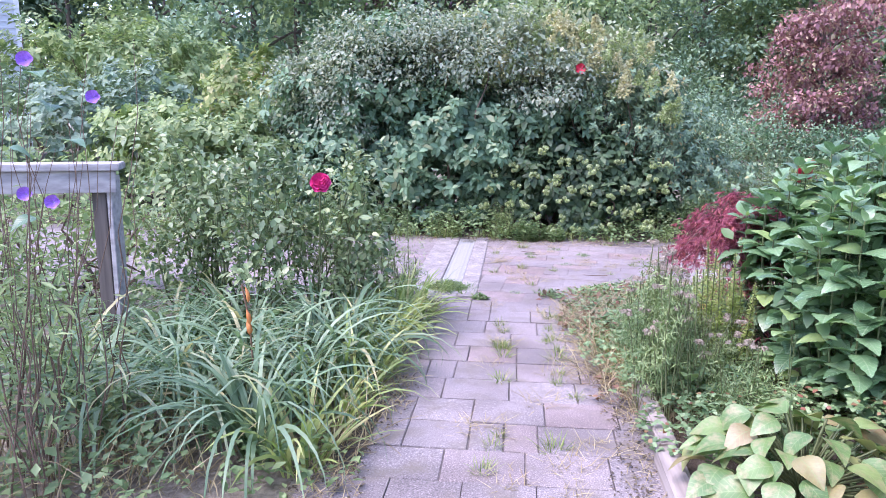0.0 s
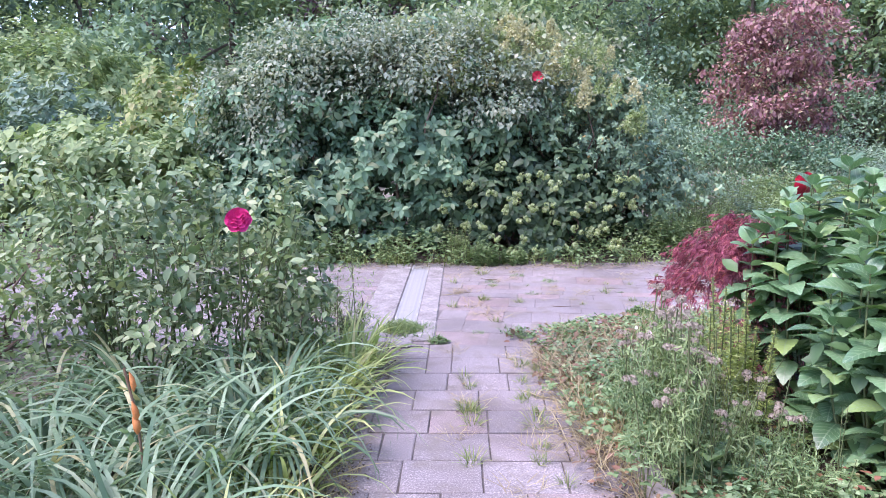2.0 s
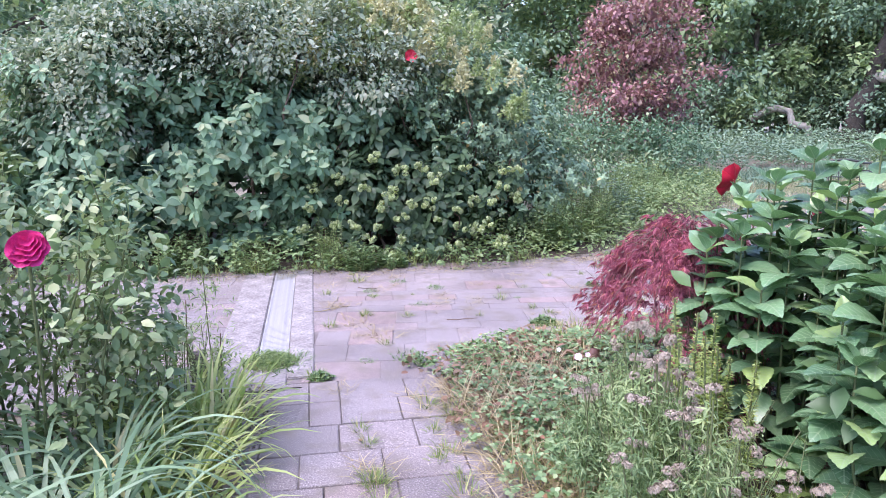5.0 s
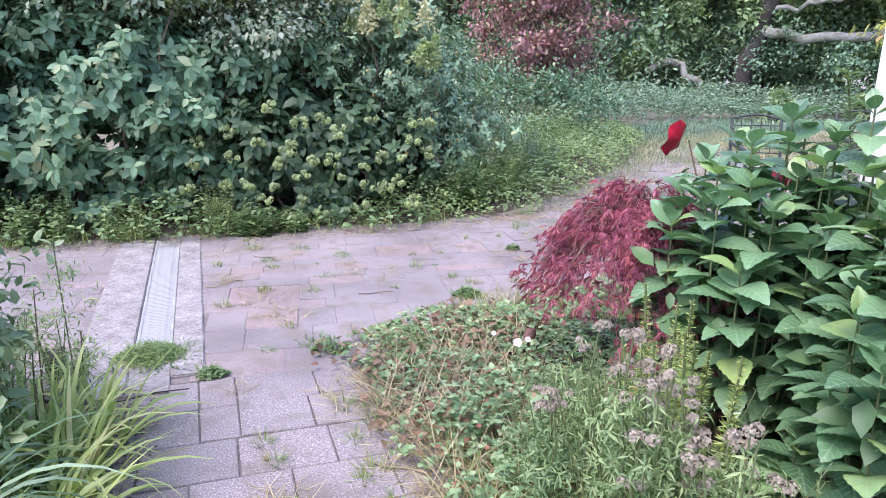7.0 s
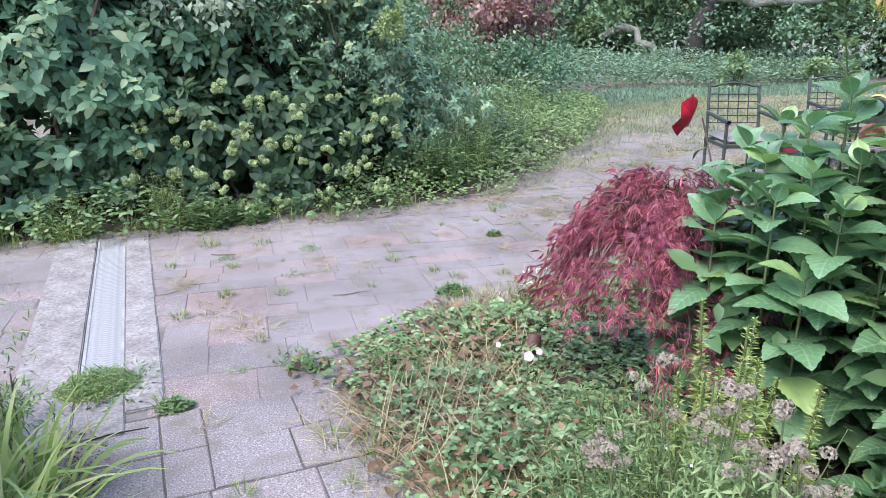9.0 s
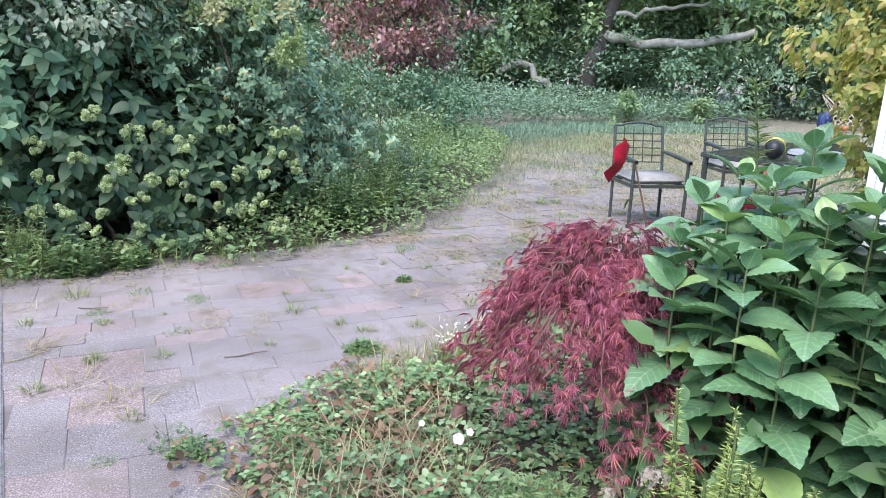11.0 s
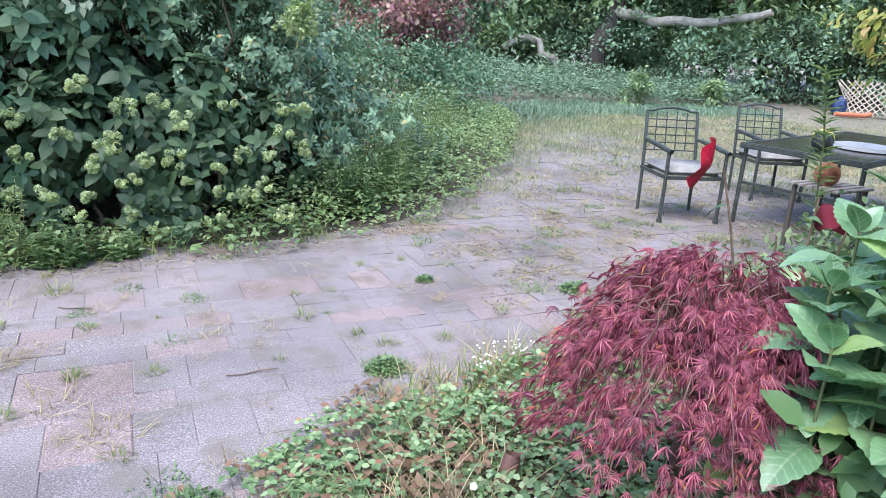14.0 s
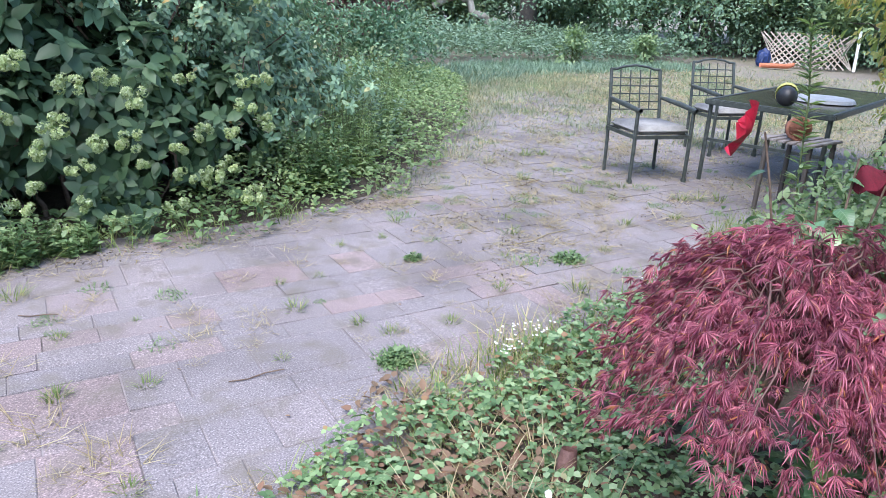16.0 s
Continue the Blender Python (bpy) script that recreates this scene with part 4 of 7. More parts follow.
def make_maples():
    e = thing("japanese_maple", 6.25, 7.2, 0, "upright purplish red japanese maple with layered branches", "tree")
    s = np.linspace(0, 1, 8)[:, None]
    p = np.concatenate([0.1 * np.sin(s * 5), 0.08 * np.sin(s * 4 + 1), s * 3.4 - 0.05], 1)
    p[:, :2] -= p[0, :2]
    Pile().add(*tube_np(p, 0.075 * (1 - 0.8 * s[:, 0]), 8)).put("trunk", M_BARK, e, smooth=True)
    blobs = []
    rnd = random.Random(8)
    for k in range(24):
        f = 0.22 + 0.72 * k / 23
        o = np.array([np.interp(f, s[:, 0], p[:, c]) for c in range(3)])
        a, ln = k * 2.4, rnd.uniform(0.7, 1.35) * (1.05 - 0.7 * max(0, f - 0.45))
        t = np.linspace(0, 1, 6)[:, None]
        q = o + t * np.array([math.cos(a) * ln, math.sin(a) * ln, 0.28]) + np.array([0, 0, 0.15]) * np.sin(t * 3)
        Pile().add(*tube_np(q, 0.026 * (1 - 0.8 * t[:, 0]), 5)).put("limb", M_BARK, e, smooth=True)
        for u in (0.6, 1.05):
            c = o + u * (q[-1] - o)
            blobs.append((*c, rnd.uniform(0.30, 0.55), rnd.uniform(0.30, 0.55), rnd.uniform(0.07, 0.14)))
    foliage("crown", blobs, 1250, 9, 0.10, 0.10, M_MAPLE, e, LEAF2, 0.5, 0.25, droop=0.5)
    e = thing("purple_tree", -2.9, 15.0, 0, "tall purple-leaved tree behind the hedge", "tree")
    tree_parts(e, 6.2, 2.2, 0.12, M_PURPLE, M_BARK, 700, 9, 0.16, 0.2, 0.4)


# ---------- bigleaf hydrangea and hosta ----------
def big_leaf_mesh(name, width, droop, fold, material, blunt=0.8, teeth=0.012, quilt=0.010):
    """A broad leaf with a folded midrib, pleats between the side veins and a toothed edge."""
    bm = bmesh.new()
    rows = []
    n = 17
    for i in range(n):
        s = i / (n - 1)
        w = width * math.sin(math.pi * (0.015 + 0.97 * s) ** blunt) ** 0.88 * (1 - 0.15 * s ** 4) + (teeth if i % 2 else -teeth * 0.4)
        if i in (0, n - 1):
            w = 0.005
        row = []
        for u in (-1, -0.66, -0.33, 0, 0.33, 0.66, 1):
            y = s + 0.10 * abs(u) * w * (1 - s)
            z = 0.10 * math.sin(s * 2.6) - droop * s * s + fold * abs(u) * w - 0.35 * fold * u * u * w
            z += quilt * math.cos(math.pi * (i - 2.4 * abs(u))) * min(1.0, 3 * abs(u)) * math.sin(math.pi * s)
            row.append(bm.verts.new((u * w, y, z)))
        rows.append(row)
    for i in range(n - 1):
        for j in range(6):
            bm.faces.new((rows[i][j], rows[i][j + 1], rows[i + 1][j + 1], rows[i + 1][j]))
    me = bpy.data.meshes.new(name)
    bm.to_mesh(me)
    bm.free()
    me.polygons.foreach_set("use_smooth", [True] * len(me.polygons))
    me.materials.append(material)
    return me


def put_leaf(me, parent, x, y, z, azim, pitch, roll, size):
    ob = new("leaf", me)
    ob.parent = parent
    ob.matrix_basis = Matrix.Translation((x, y, z)) @ Euler((radians(pitch), radians(roll), azim - math.pi / 2), "XYZ").to_matrix().to_4x4() @ Matrix.Scale(size, 4)
    return ob


def make_bigleaf_hydrangea(cx, cy, rx, ry, h, seed, stems):
    """Leafy canes in a dome; pairs of toothed leaves down each cane, small rosette on top."""
    e = thing("bigleaf_hydrangea", cx, cy, 0, "lush green bigleaf hydrangea with large toothed leaves", "bush", "bigleaf hydrangeas by the house")
    leafs = [big_leaf_mesh("leaf", 0.325, d, f, M_BIGLEAF, 0.82, 0.014, 0.030) for d, f in ((0.10, 0.30), (0.18, 0.22), (0.04, 0.38), (0.27, 0.16))]
    rnd = random.Random(seed)
    for k in range(stems):
        a = k * 2.39996
        q = math.sqrt((k + 0.5) / stems)
        tx, ty = rx * q * math.cos(a), ry * q * math.sin(a)
        tz = h * (1 - 0.40 * q ** 3) * rnd.uniform(0.86, 1.04)
        if k % 4 == 3:
            tz *= rnd.uniform(0.4, 0.7)
        t = np.linspace(0, 1, 7)[:, None]
        p = np.array([tx * 0.4, ty * 0.4, -0.03]) * (1 - t) + np.array([tx, ty, tz]) * t + np.array([tx, ty, 0]) * (0.2 * np.sin(t * np.pi))
        Pile().add(*tube_np(p, 0.0065 - 0.003 * t[:, 0], 5)).put("stem", M_STEM, e, smooth=True)
        turn = rnd.uniform(0, math.pi)
        nodes = [1.0, 0.985, 0.93, 0.86] + ([0.74, 0.60, 0.46, 0.32] if q > 0.6 else [0.72])
        for i, f in enumerate(nodes):
            c = [float(np.interp(f, t[:, 0], p[:, d])) for d in range(3)]
            if i >= 4 and c[2] < 0.08:
                continue
            for side in (0, math.pi):
                az = turn + i * math.pi / 2 + side + rnd.uniform(-0.3, 0.3)
                if i >= 4:
                    az = a + (0.75 if side else -0.75) + rnd.uniform(-0.5, 0.5)
                size = (0.075, 0.122, 0.152, 0.162, 0.158, 0.15, 0.145, 0.135)[i] * rnd.uniform(0.85, 1.2)
                put_leaf(leafs[rnd.randrange(4)], e, c[0], c[1], c[2], az, (55, 30, 12, 3, -2, -6, -8, -8)[i] + rnd.uniform(-13, 13), rnd.uniform(-18, 18), size)
    # fill leaves inside the dome; their dark green carries the shade
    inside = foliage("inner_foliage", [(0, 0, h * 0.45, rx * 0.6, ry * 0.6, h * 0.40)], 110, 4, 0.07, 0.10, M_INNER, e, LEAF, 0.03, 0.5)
    tagged(inside, "inner leaves in a green darkened for shade", kind="stuff")


def make_hosta():
    cx, cy = 1.40, -5.30
    e = thing("hosta", cx, cy, 0, "yellowing variegated hosta with broad ribbed leaves", "plant")
    me = [big_leaf_mesh("leaf", 0.40, d, f, M_HOSTA, 0.70, 0.0) for d, f in ((0.30, 0.30), (0.5, 0.15))]
    rnd = random.Random(6)
    pile = Pile()
    for k in range(84):
        a = k * 2.39996 + rnd.uniform(-0.2, 0.2)
        q = math.sqrt((k + 1) / 84)
        L = 0.03 + 0.34 * q
        tip = np.array([math.cos(a) * L, math.sin(a) * L, 0.36 - 0.20 * q * q + rnd.uniform(-0.03, 0.04)])
        t = np.linspace(0, 1, 5)[:, None]
        p = tip * t * [1, 1, 0] + np.array([0, 0, 1]) * tip[2] * np.sqrt(t) + np.array([0, 0, -0.02]) * (1 - t)
        pile.add(*tube_np(p, 0.005, 4))
        put_leaf(me[k % 2], e, *tip, a + rnd.uniform(-0.9, 0.9), rnd.uniform(-35, 12), rnd.uniform(-30, 30), rnd.uniform(0.11, 0.16))
    pile.put("stalks", M_STEM, e, smooth=True)


# ---------- beds ----------
def leaf_field(name, label, category, pts, n, size, zlo, zhi, material, tpl=LEAF2, jitter=0.05, flat=1.0, kind="stuff"):
    """Low leafy cover between the given (x, y, radius, height) places."""
    pts = np.asarray(pts, float)
    w = pts[:, 2] ** 2 * (0.4 + pts[:, 3])
    k = rng.choice(len(pts), n, p=w / w.sum())
    r = np.sqrt(rng.random(n)) * pts[k, 2]
    a = rng.random(n) * 2 * np.pi
    hgt = pts[k, 3] * (1 - 0.6 * (r / pts[k, 2]) ** 2) * (zlo + (zhi - zlo) * rng.random(n) ** 0.6)
    P = np.stack([pts[k, 0] + r * np.cos(a), pts[k, 1] + r * np.sin(a), hgt], 1)
    ax = unit(rand_dirs(n) * [1, 1, 0.35] + np.array([0, 0, 0.1]))
    up = unit(np.array([0, 0, flat]) + rand_dirs(n) * 0.5)
    V, F = leaves_np(P, ax, up, size * rng.uniform(0.6, 1.3, n), tpl)
    return tagged(mesh_np(name, V, F, material), label, category, kind=kind)


def blade_field(name, label, pts, n, length, width, material, lift=(0.7, 1.5), droop=(0.3, 1.6), k=4, kind="stuff", z0=-0.03):
    pts = np.asarray(pts, float)
    q = rng.choice(len(pts), n, p=pts[:, 2] ** 2 / (pts[:, 2] ** 2).sum())
    r = np.sqrt(rng.random(n)) * pts[q, 2]
    a = rng.random(n) * 2 * np.pi
    P = np.stack([pts[q, 0] + r * np.cos(a), pts[q, 1] + r * np.sin(a), np.full(n, z0)], 1)
    V, F = blades_np(P, rng.random(n) * 2 * np.pi, length * rng.uniform(0.5, 1.3, n) * (pts[q, 3] if pts.shape[1] > 3 else 1), np.full(n, width), rng.uniform(*lift, n), rng.uniform(*droop, n), k)
    return tagged(mesh_np(name, V, F, material), label, "grass", kind=kind)


def tuft_mesh(n, length, width, spread, lift=(0.5, 1.4), droop=(0.3, 1.3), k=3):
    r = np.sqrt(rng.random(n)) * spread
    a = rng.random(n) * 2 * np.pi
    P = np.stack([r * np.cos(a), r * np.sin(a), np.full(n, -0.012)], 1)
    az = rng.random(n) * 6.28 if lift[0] < 0.3 else a + rng.normal(0, 0.7, n)
    return blades_np(P, az, length * rng.uniform(0.5, 1.2, n), np.full(n, width), rng.uniform(*lift, n), rng.uniform(*droop, n), k)


def make_joint_weeds():
    """Tufts and weeds rooted in the paving joints."""
    spots = [(1.60, -1.57, 1.35, "w"), (1.62, -1.56, 1.2, "w"), (1.57, -1.58, 1.1, "w"), (1.61, -1.60, 1.0, "w"), (1.47, -0.88, 1.0, "g"), (2.02, -1.40, 0.8, "g"), (2.5, -1.22, 0.9, "g"), (3.2, -0.55, 1.0, "g"), (3.15, -1.1, 1.4, "w"), (0.1, -0.45, 1.0, "g"),
             (0.37, -1.13, 1.0, "g"), (0.44, -1.6, 1.0, "d"), (0.30, -1.32, 1.2, "d"), (0.11, -1.35, 0.9, "g"), (1.03, -0.42, 1.0, "w"), (0.56, -2.05, 1.3, "w"), (1.47, -1.8, 1.2, "g"),
             (4.05, -0.8, 1.0, "g"), (2.85, -1.45, 1.2, "g"), (0.38, -0.07, 1.2, "g"), (0.48, -0.63, 0.7, "g"), (0.39, -1.1, 0.8, "g"), (0.45, -1.66, 1.2, "d"), (-0.23, -1.99, 1.9, "w"),
             (-0.25, -2.06, 2.2, "w"), (-0.21, -2.0, 2.0, "w"), (-0.3, -2.12, 1.7, "g"), (0.0, -2.32, 1.2, "g"), (0.2, -0.8, 1.2, "d"), (0.61, -2.84, 1.4, "d"), (0.25, -3.55, 1.0, "g"), (0.24, -4.1, 1.1, "g"), (0.60, -3.55, 1.0, "g"),
             (0.52, -3.38, 0.9, "g"), (0.57, -3.95, 1.3, "d"), (0.17, -3.82, 0.9, "d"), (0.46, -4.36, 1.3, "d"), (0.1, -4.7, 1.2, "d"), (0.5, -4.9, 1.3, "g"), (0.3, -5.2, 1.2, "d"), (0.55, -3.1, 0.8, "g"),
             (2.2, -0.7, 0.8, "d"), (2.6, -0.75, 0.9, "d"), (3.0, -0.35, 0.7, "d"), (1.75, -0.35, 0.8, "d"), (3.5, 0.2, 1.0, "d"), (3.9, 0.1, 1.0, "d"), (4.3, 0.5, 1.1, "g"), (4.6, -0.3, 1.0, "d"),
             (4.4, 1.0, 1.2, "d"), (5.0, 1.2, 1.3, "g"), (5.2, 1.9, 1.2, "d"), (3.7, -0.9, 1.0, "d"), (4.5, -0.9, 1.0, "g"), (5.0, -0.6, 1.2, "g"), (2.1, -0.2, 0.7, "g"), (0.9, -1.15, 0.5, "d"), (1.2, -1.3, 0.5, "g")]
    rs = random.Random(77)
    for k in range(210):
        x = rs.uniform(-0.2, 6.0)
        x, y = laid(x, DEPTH * rs.randrange(-5, 20) / 2)
        if is_paved(x, y) and y < on_edge(FAR_EDGE, x) - 0.05 and not -0.62 < x < 0.03:
            spots.append((x, y, rs.uniform(0.35, 0.95) * (1.0 + 0.12 * max(0, x - 2)), rs.choice("ddgddw")))
    for k in range(110):
        x = rs.uniform(2.6, 6.3)
        y = rs.uniform(on_edge(NEAR_EDGE, x), on_edge(FAR_EDGE, x))
        if is_paved(x, y):
            spots.append((x, y, rs.uniform(0.7, 1.5), rs.choice("dddgdw")))
    for k in range(34):
        spots.append((rs.choice((0.22, 0.24, 0.58, 0.66)) + rs.uniform(-0.04, 0.04), rs.uniform(-6.0, -2.6), rs.uniform(0.7, 1.3), rs.choice("ddgg")))
    protos = {}
    for kind, mat, label in (("g", M_GRASS, "small grass tuft in a paving joint"), ("d", M_STRAW, "flattened dry grass tuft in a paving joint"), ("w", M_WEED, "low spreading green weed in a paving joint")):
        meshes = []
        for v in range(3):
            if kind == "g":
                V, F = tuft_mesh(46, 0.085, 0.0035, 0.035)
            elif kind == "d":
                V, F = tuft_mesh(60, 0.12, 0.003, 0.085, (0.05, 0.6), (0.0, 0.7))
            else:
                V, F = tuft_mesh(260, 0.042, 0.006, 0.085, (0.1, 1.0), (0.2, 1.0), 2)
            me = bpy.data.meshes.new("grass_tuft")
            me.from_pydata(V.tolist(), [], F.tolist())
            me.materials.append(mat)
            meshes.append(me)
        protos[kind] = (meshes, label)
    rnd = random.Random(2)
    for i, (x, y, s, kind) in enumerate(spots):
        meshes, label = protos[kind]
        o = new("grass_tuft", meshes[rnd.randrange(3)])
        o.matrix_basis = pose(x, y, 0.0, 0, 0, rnd.uniform(0, 360)) @ Matrix.Scale(s * rnd.uniform(0.85, 1.1), 4)
        tagged(o, label, "grass tuft", "weeds in the paving")


def make_weed_mounds():
    """Dense low mats of small green leaves on the slabs."""
    for x, y, r, n in ((-0.26, -2.03, 0.17, 2600), (0.03, -2.33, 0.07, 160), (0.62, -2.18, 0.10, 220), (1.60, -1.57, 0.085, 330), (3.15, -1.1, 0.10, 260), (2.35, -0.62, 0.05, 120)):
        d = np.sqrt(rng.random(n))
        a = rng.random(n) * 6.283
        P = np.stack([d * r * np.cos(a), d * r * 0.75 * np.sin(a), 0.004 + (0.02 + 0.35 * r) * (1 - d * d) * rng.random(n)], 1)
        V, F = leaves_np(P, unit(rand_dirs(n) * [1, 1, 0.4] + np.array([0, 0, 0.3])), unit(np.array([0, 0, 1.0]) + rand_dirs(n) * 0.5), 0.026 * rng.uniform(0.6, 1.3, n), SLIM if r > 0.12 else LEAF)
        o = mesh_np("weed_mat", V, F, M_PALEWEED if r > 0.12 else M_WEED)
        o.location = (x, y, 0)
        tagged(o, "dense low mat of green weed on the slabs", "weed", "weeds in the paving")


def make_sticks():
    """Twigs and straws lying on the paving, and a dark strip for the pad's edge gap."""
    # the near-black strip draws the shadowed gap along the drain pad's edge
    for x, y, turn, ln, mat, label in ((3.30, -0.72, 4, 0.55, M_STRAW, "long pale dry stem lying on the paving"), (-0.28, -2.475, 4, 0.42, M_DARK, "thin dark strip standing for the shadowed gap at the slab edge"), (1.05, -1.38, -8, 0.22, M_TWIG, "short dark twig on the paving"), (0.45, -0.35, -30, 0.18, M_TWIG, "short dark twig on the paving"),
                                      (0.66, -3.35, -40, 0.3, M_STRAW, "pale bent straw on the path"), (1.5, -1.75, 70, 0.25, M_TWIG, "thin forked twig at the bed edge"), (0.1, -0.95, 15, 0.2, M_STRAW, "pale straw on the paving"),
                                      (2.3, -1.75, 20, 0.6, M_STRAW, "long dry stem leaning from the bed"), (-0.38, -5.05, 60, 0.45, M_STRAW, "dry stem across the path edge"), (4.2, 0.35, 10, 0.3, M_TWIG, "short dark twig on the paving")):
        t = np.linspace(-0.5, 0.5, 7)[:, None]
        p = np.concatenate([t * ln, 0.03 * ln * np.sin(t * 9), 0.004 + 0.01 * (t + 0.5) ** 2], 1)
        o = mesh_np("stick", *tube_np(p, 0.0034 - 0.0015 * np.abs(t[:, 0]), 5), mat)
        o.matrix_basis = pose(x, y, 0.002, 0, 0, turn)
        tagged(o, label, "stick", "sticks on the paving")
    rnd = random.Random(50)
    for k in range(60):
        x = rnd.uniform(-0.2, 4.6)
        y = rnd.uniform(-3.8, 0.4)
        if not is_paved(x, y) or (x > 0.85 and y < on_edge(NEAR_EDGE, x)):
            continue
        V, F = leaves_np(np.zeros((1, 3)), np.array([[1.0, 0, 0.12]]), np.array([[rnd.uniform(-.6, .6), 0.2, 1.0]]), rnd.uniform(0.012, 0.035), LEAF)
        o = mesh_np("fallen_leaf", V, F, M_DRYLEAF)
        o.matrix_basis = pose(x, y, 0.006, 0, 0, rnd.uniform(0, 360))
        tagged(o, "small curled dry leaf on the paving", "leaf", "dry leaves on the paving")


def make_bed_soil():
    """Dark raised soil under the plants between paving and house."""
    xs, ys = np.arange(0.9, 5.4, 0.07), np.arange(-5.9, -1.0, 0.07)
    V, F = [], []
    for x in xs:
        for y in ys:
            rim = min(x - 0.93, on_edge(NEAR_EDGE, x) - 0.05 - y if x > 0.9 else 1.0)
            V.append((x, y, -0.025 + 0.06 * min(1.0, max(0.0, rim / 0.25)) + 0.018 * noise.noise(Vector((x * 6, y * 6, 0)))))
    m = len(ys)
    for i in range(len(xs) - 1):
        for j in range(m - 1):
            x, y = xs[i], ys[j]
            if y < on_edge(NEAR_EDGE, x) - 0.02 and not (x > 2.62 and y < -3.4):
                F.append((i * m + j, i * m + m + j, i * m + m + j + 1, i * m + j + 1))
    tagged(mesh_np("bed_soil", V, F, M_BED, smooth=True), "dark crumbly soil of the planted bed", "soil", kind="structure")


_tri = [(LEAF[0] * [1.5, 1, 1]) @ np.array([(math.cos(a), math.sin(a), 0), (-math.sin(a), math.cos(a), 0), (0, 0, 1)]) for a in (0, 1.75, -1.75)]
TRIFOLIATE = (np.concatenate(_tri), np.concatenate([LEAF[1] + 7 * k for k in range(3)]))


def make_hedge_soil():
    """Dark leaf mould under the hedge and the margin."""
    xs, vs = np.arange(-6.5, 7.0, 0.25), np.linspace(0, 1, 12)
    V = [(x, on_edge(FAR_EDGE, x) + 0.16 + v * (3.2 if x < 2.5 else 2.2), -0.022 + 0.05 * min(1, v * 6) + 0.02 * noise.noise(Vector((x * 3, v * 9, 1)))) for x in xs for v in vs]
    F = [(i * 12 + j, i * 12 + 12 + j, i * 12 + 13 + j, i * 12 + j + 1) for i in range(len(xs) - 1) for j in range(11)]
    tagged(mesh_np("hedge_soil", V, F, M_BED, smooth=True), "dark leaf mould under the hedge", "soil", kind="structure")


def make_right_bed():
    make_bed_soil()
    cover = [(0.95, -2.35, 0.32, 0.13), (1.25, -2.25, 0.38, 0.16), (1.05, -2.8, 0.35, 0.17), (0.95, -3.3, 0.30, 0.18), (1.0, -3.8, 0.30, 0.22), (1.6, -2.3, 0.4, 0.15), (1.25, -3.3, 0.4, 0.28),
             (1.1, -4.3, 0.28, 0.30), (1.2, -4.8, 0.35, 0.25), (2.1, -2.25, 0.45, 0.2), (2.6, -2.2, 0.5, 0.25), (1.75, -4.9, 0.5, 0.35), (3.2, -2.3, 0.5, 0.35), (3.8, -2.3, 0.6, 0.45), (4.5, -2.2, 0.6, 0.5), (1.65, -2.75, 0.35, 0.14), (1.6, -3.3, 0.35, 0.14), (1.95, -2.7, 0.35, 0.14), (1.55, -3.9, 0.35, 0.2), (2.1, -3.0, 0.35, 0.16)]
    leaf_field("ground_cover", "wild strawberry leaves covering the bed edge, some turned red", "ground cover", cover, 10500, 0.0245, 0.25, 1.0, M_COVER, TRIFOLIATE, flat=1.6)
    leaf_field("leaf_litter", "curled brown and rusty fallen leaves in the bed", "leaf litter", [(1.05, -2.5, 0.4, 0.15), (0.95, -3.2, 0.35, 0.14), (1.3, -2.3, 0.4, 0.14), (1.0, -4.2, 0.3, 0.1), (0.85, -2.9, 0.25, 0.1), (0.8, -2.3, 0.3, 0.08), (1.5, -2.1, 0.4, 0.08)], 900, 0.046, 0.4, 1.0, M_DRYLEAF, LEAF)
    blade_field("dry_grass", "dry straw-coloured grass lying over the bed", [(1.0, -3.0, 0.35, 1), (1.05, -3.5, 0.35, 1), (0.95, -4.0, 0.25, 1), (1.3, -2.6, 0.3, 0.9), (0.88, -2.6, 0.2, 0.6), (1.6, -2.0, 0.3, 0.5), (2.2, -1.9, 0.3, 0.6), (1.15, -4.5, 0.25, 0.9)], 4800, 0.30, 0.0045, M_STRAW, (0.3, 1.15), (0.4, 1.5))
    blade_field("bed_grass", "fine green grass growing through the bed edge", [(1.9, -2.05, 0.4, 1), (2.4, -2.05, 0.35, 1.1), (1.5, -2.2, 0.3, 0.9), (0.9, -2.1, 0.15, 0.8), (2.9, -2.0, 0.4, 1), (1.2, -3.6, 0.4, 1.3), (1.35, -4.2, 0.4, 1.5), (3.6, -1.95, 0.5, 1), (4.6, -1.8, 0.6, 1.2), (1.05, -2.5, 0.3, 0.6), (1.3, -2.9, 0.35, 0.8), (0.95, -3.3, 0.2, 0.8)],
                7000, 0.17, 0.004, M_GRASS, (0.7, 1.5), (0.3, 1.4))
    leaf_field("feathery_weeds", "pale feathery weeds in the bed", "weeds", [(1.25, -3.7, 0.32, 0.36), (1.15, -4.2, 0.26, 0.4), (0.95, -2.45, 0.16, 0.2), (1.4, -4.75, 0.28, 0.36), (1.35, -3.3, 0.25, 0.3)], 7000, 0.036, 0.2, 1.0, M_WEED, SLIM)
    # soft feathery asters with brown seed heads
    rnd = random.Random(31)
    heads = [(1.06, -4.13, 0.80), (1.13, -3.87, 0.72), (0.92, -4.42, 0.70), (1.02, -4.62, 0.80), (0.99, -4.25, 0.85), (0.95, -3.95, 0.56), (1.05, -4.33, 0.78), (1.10, -4.27, 0.80), (1.2, -4.05, 0.66)]
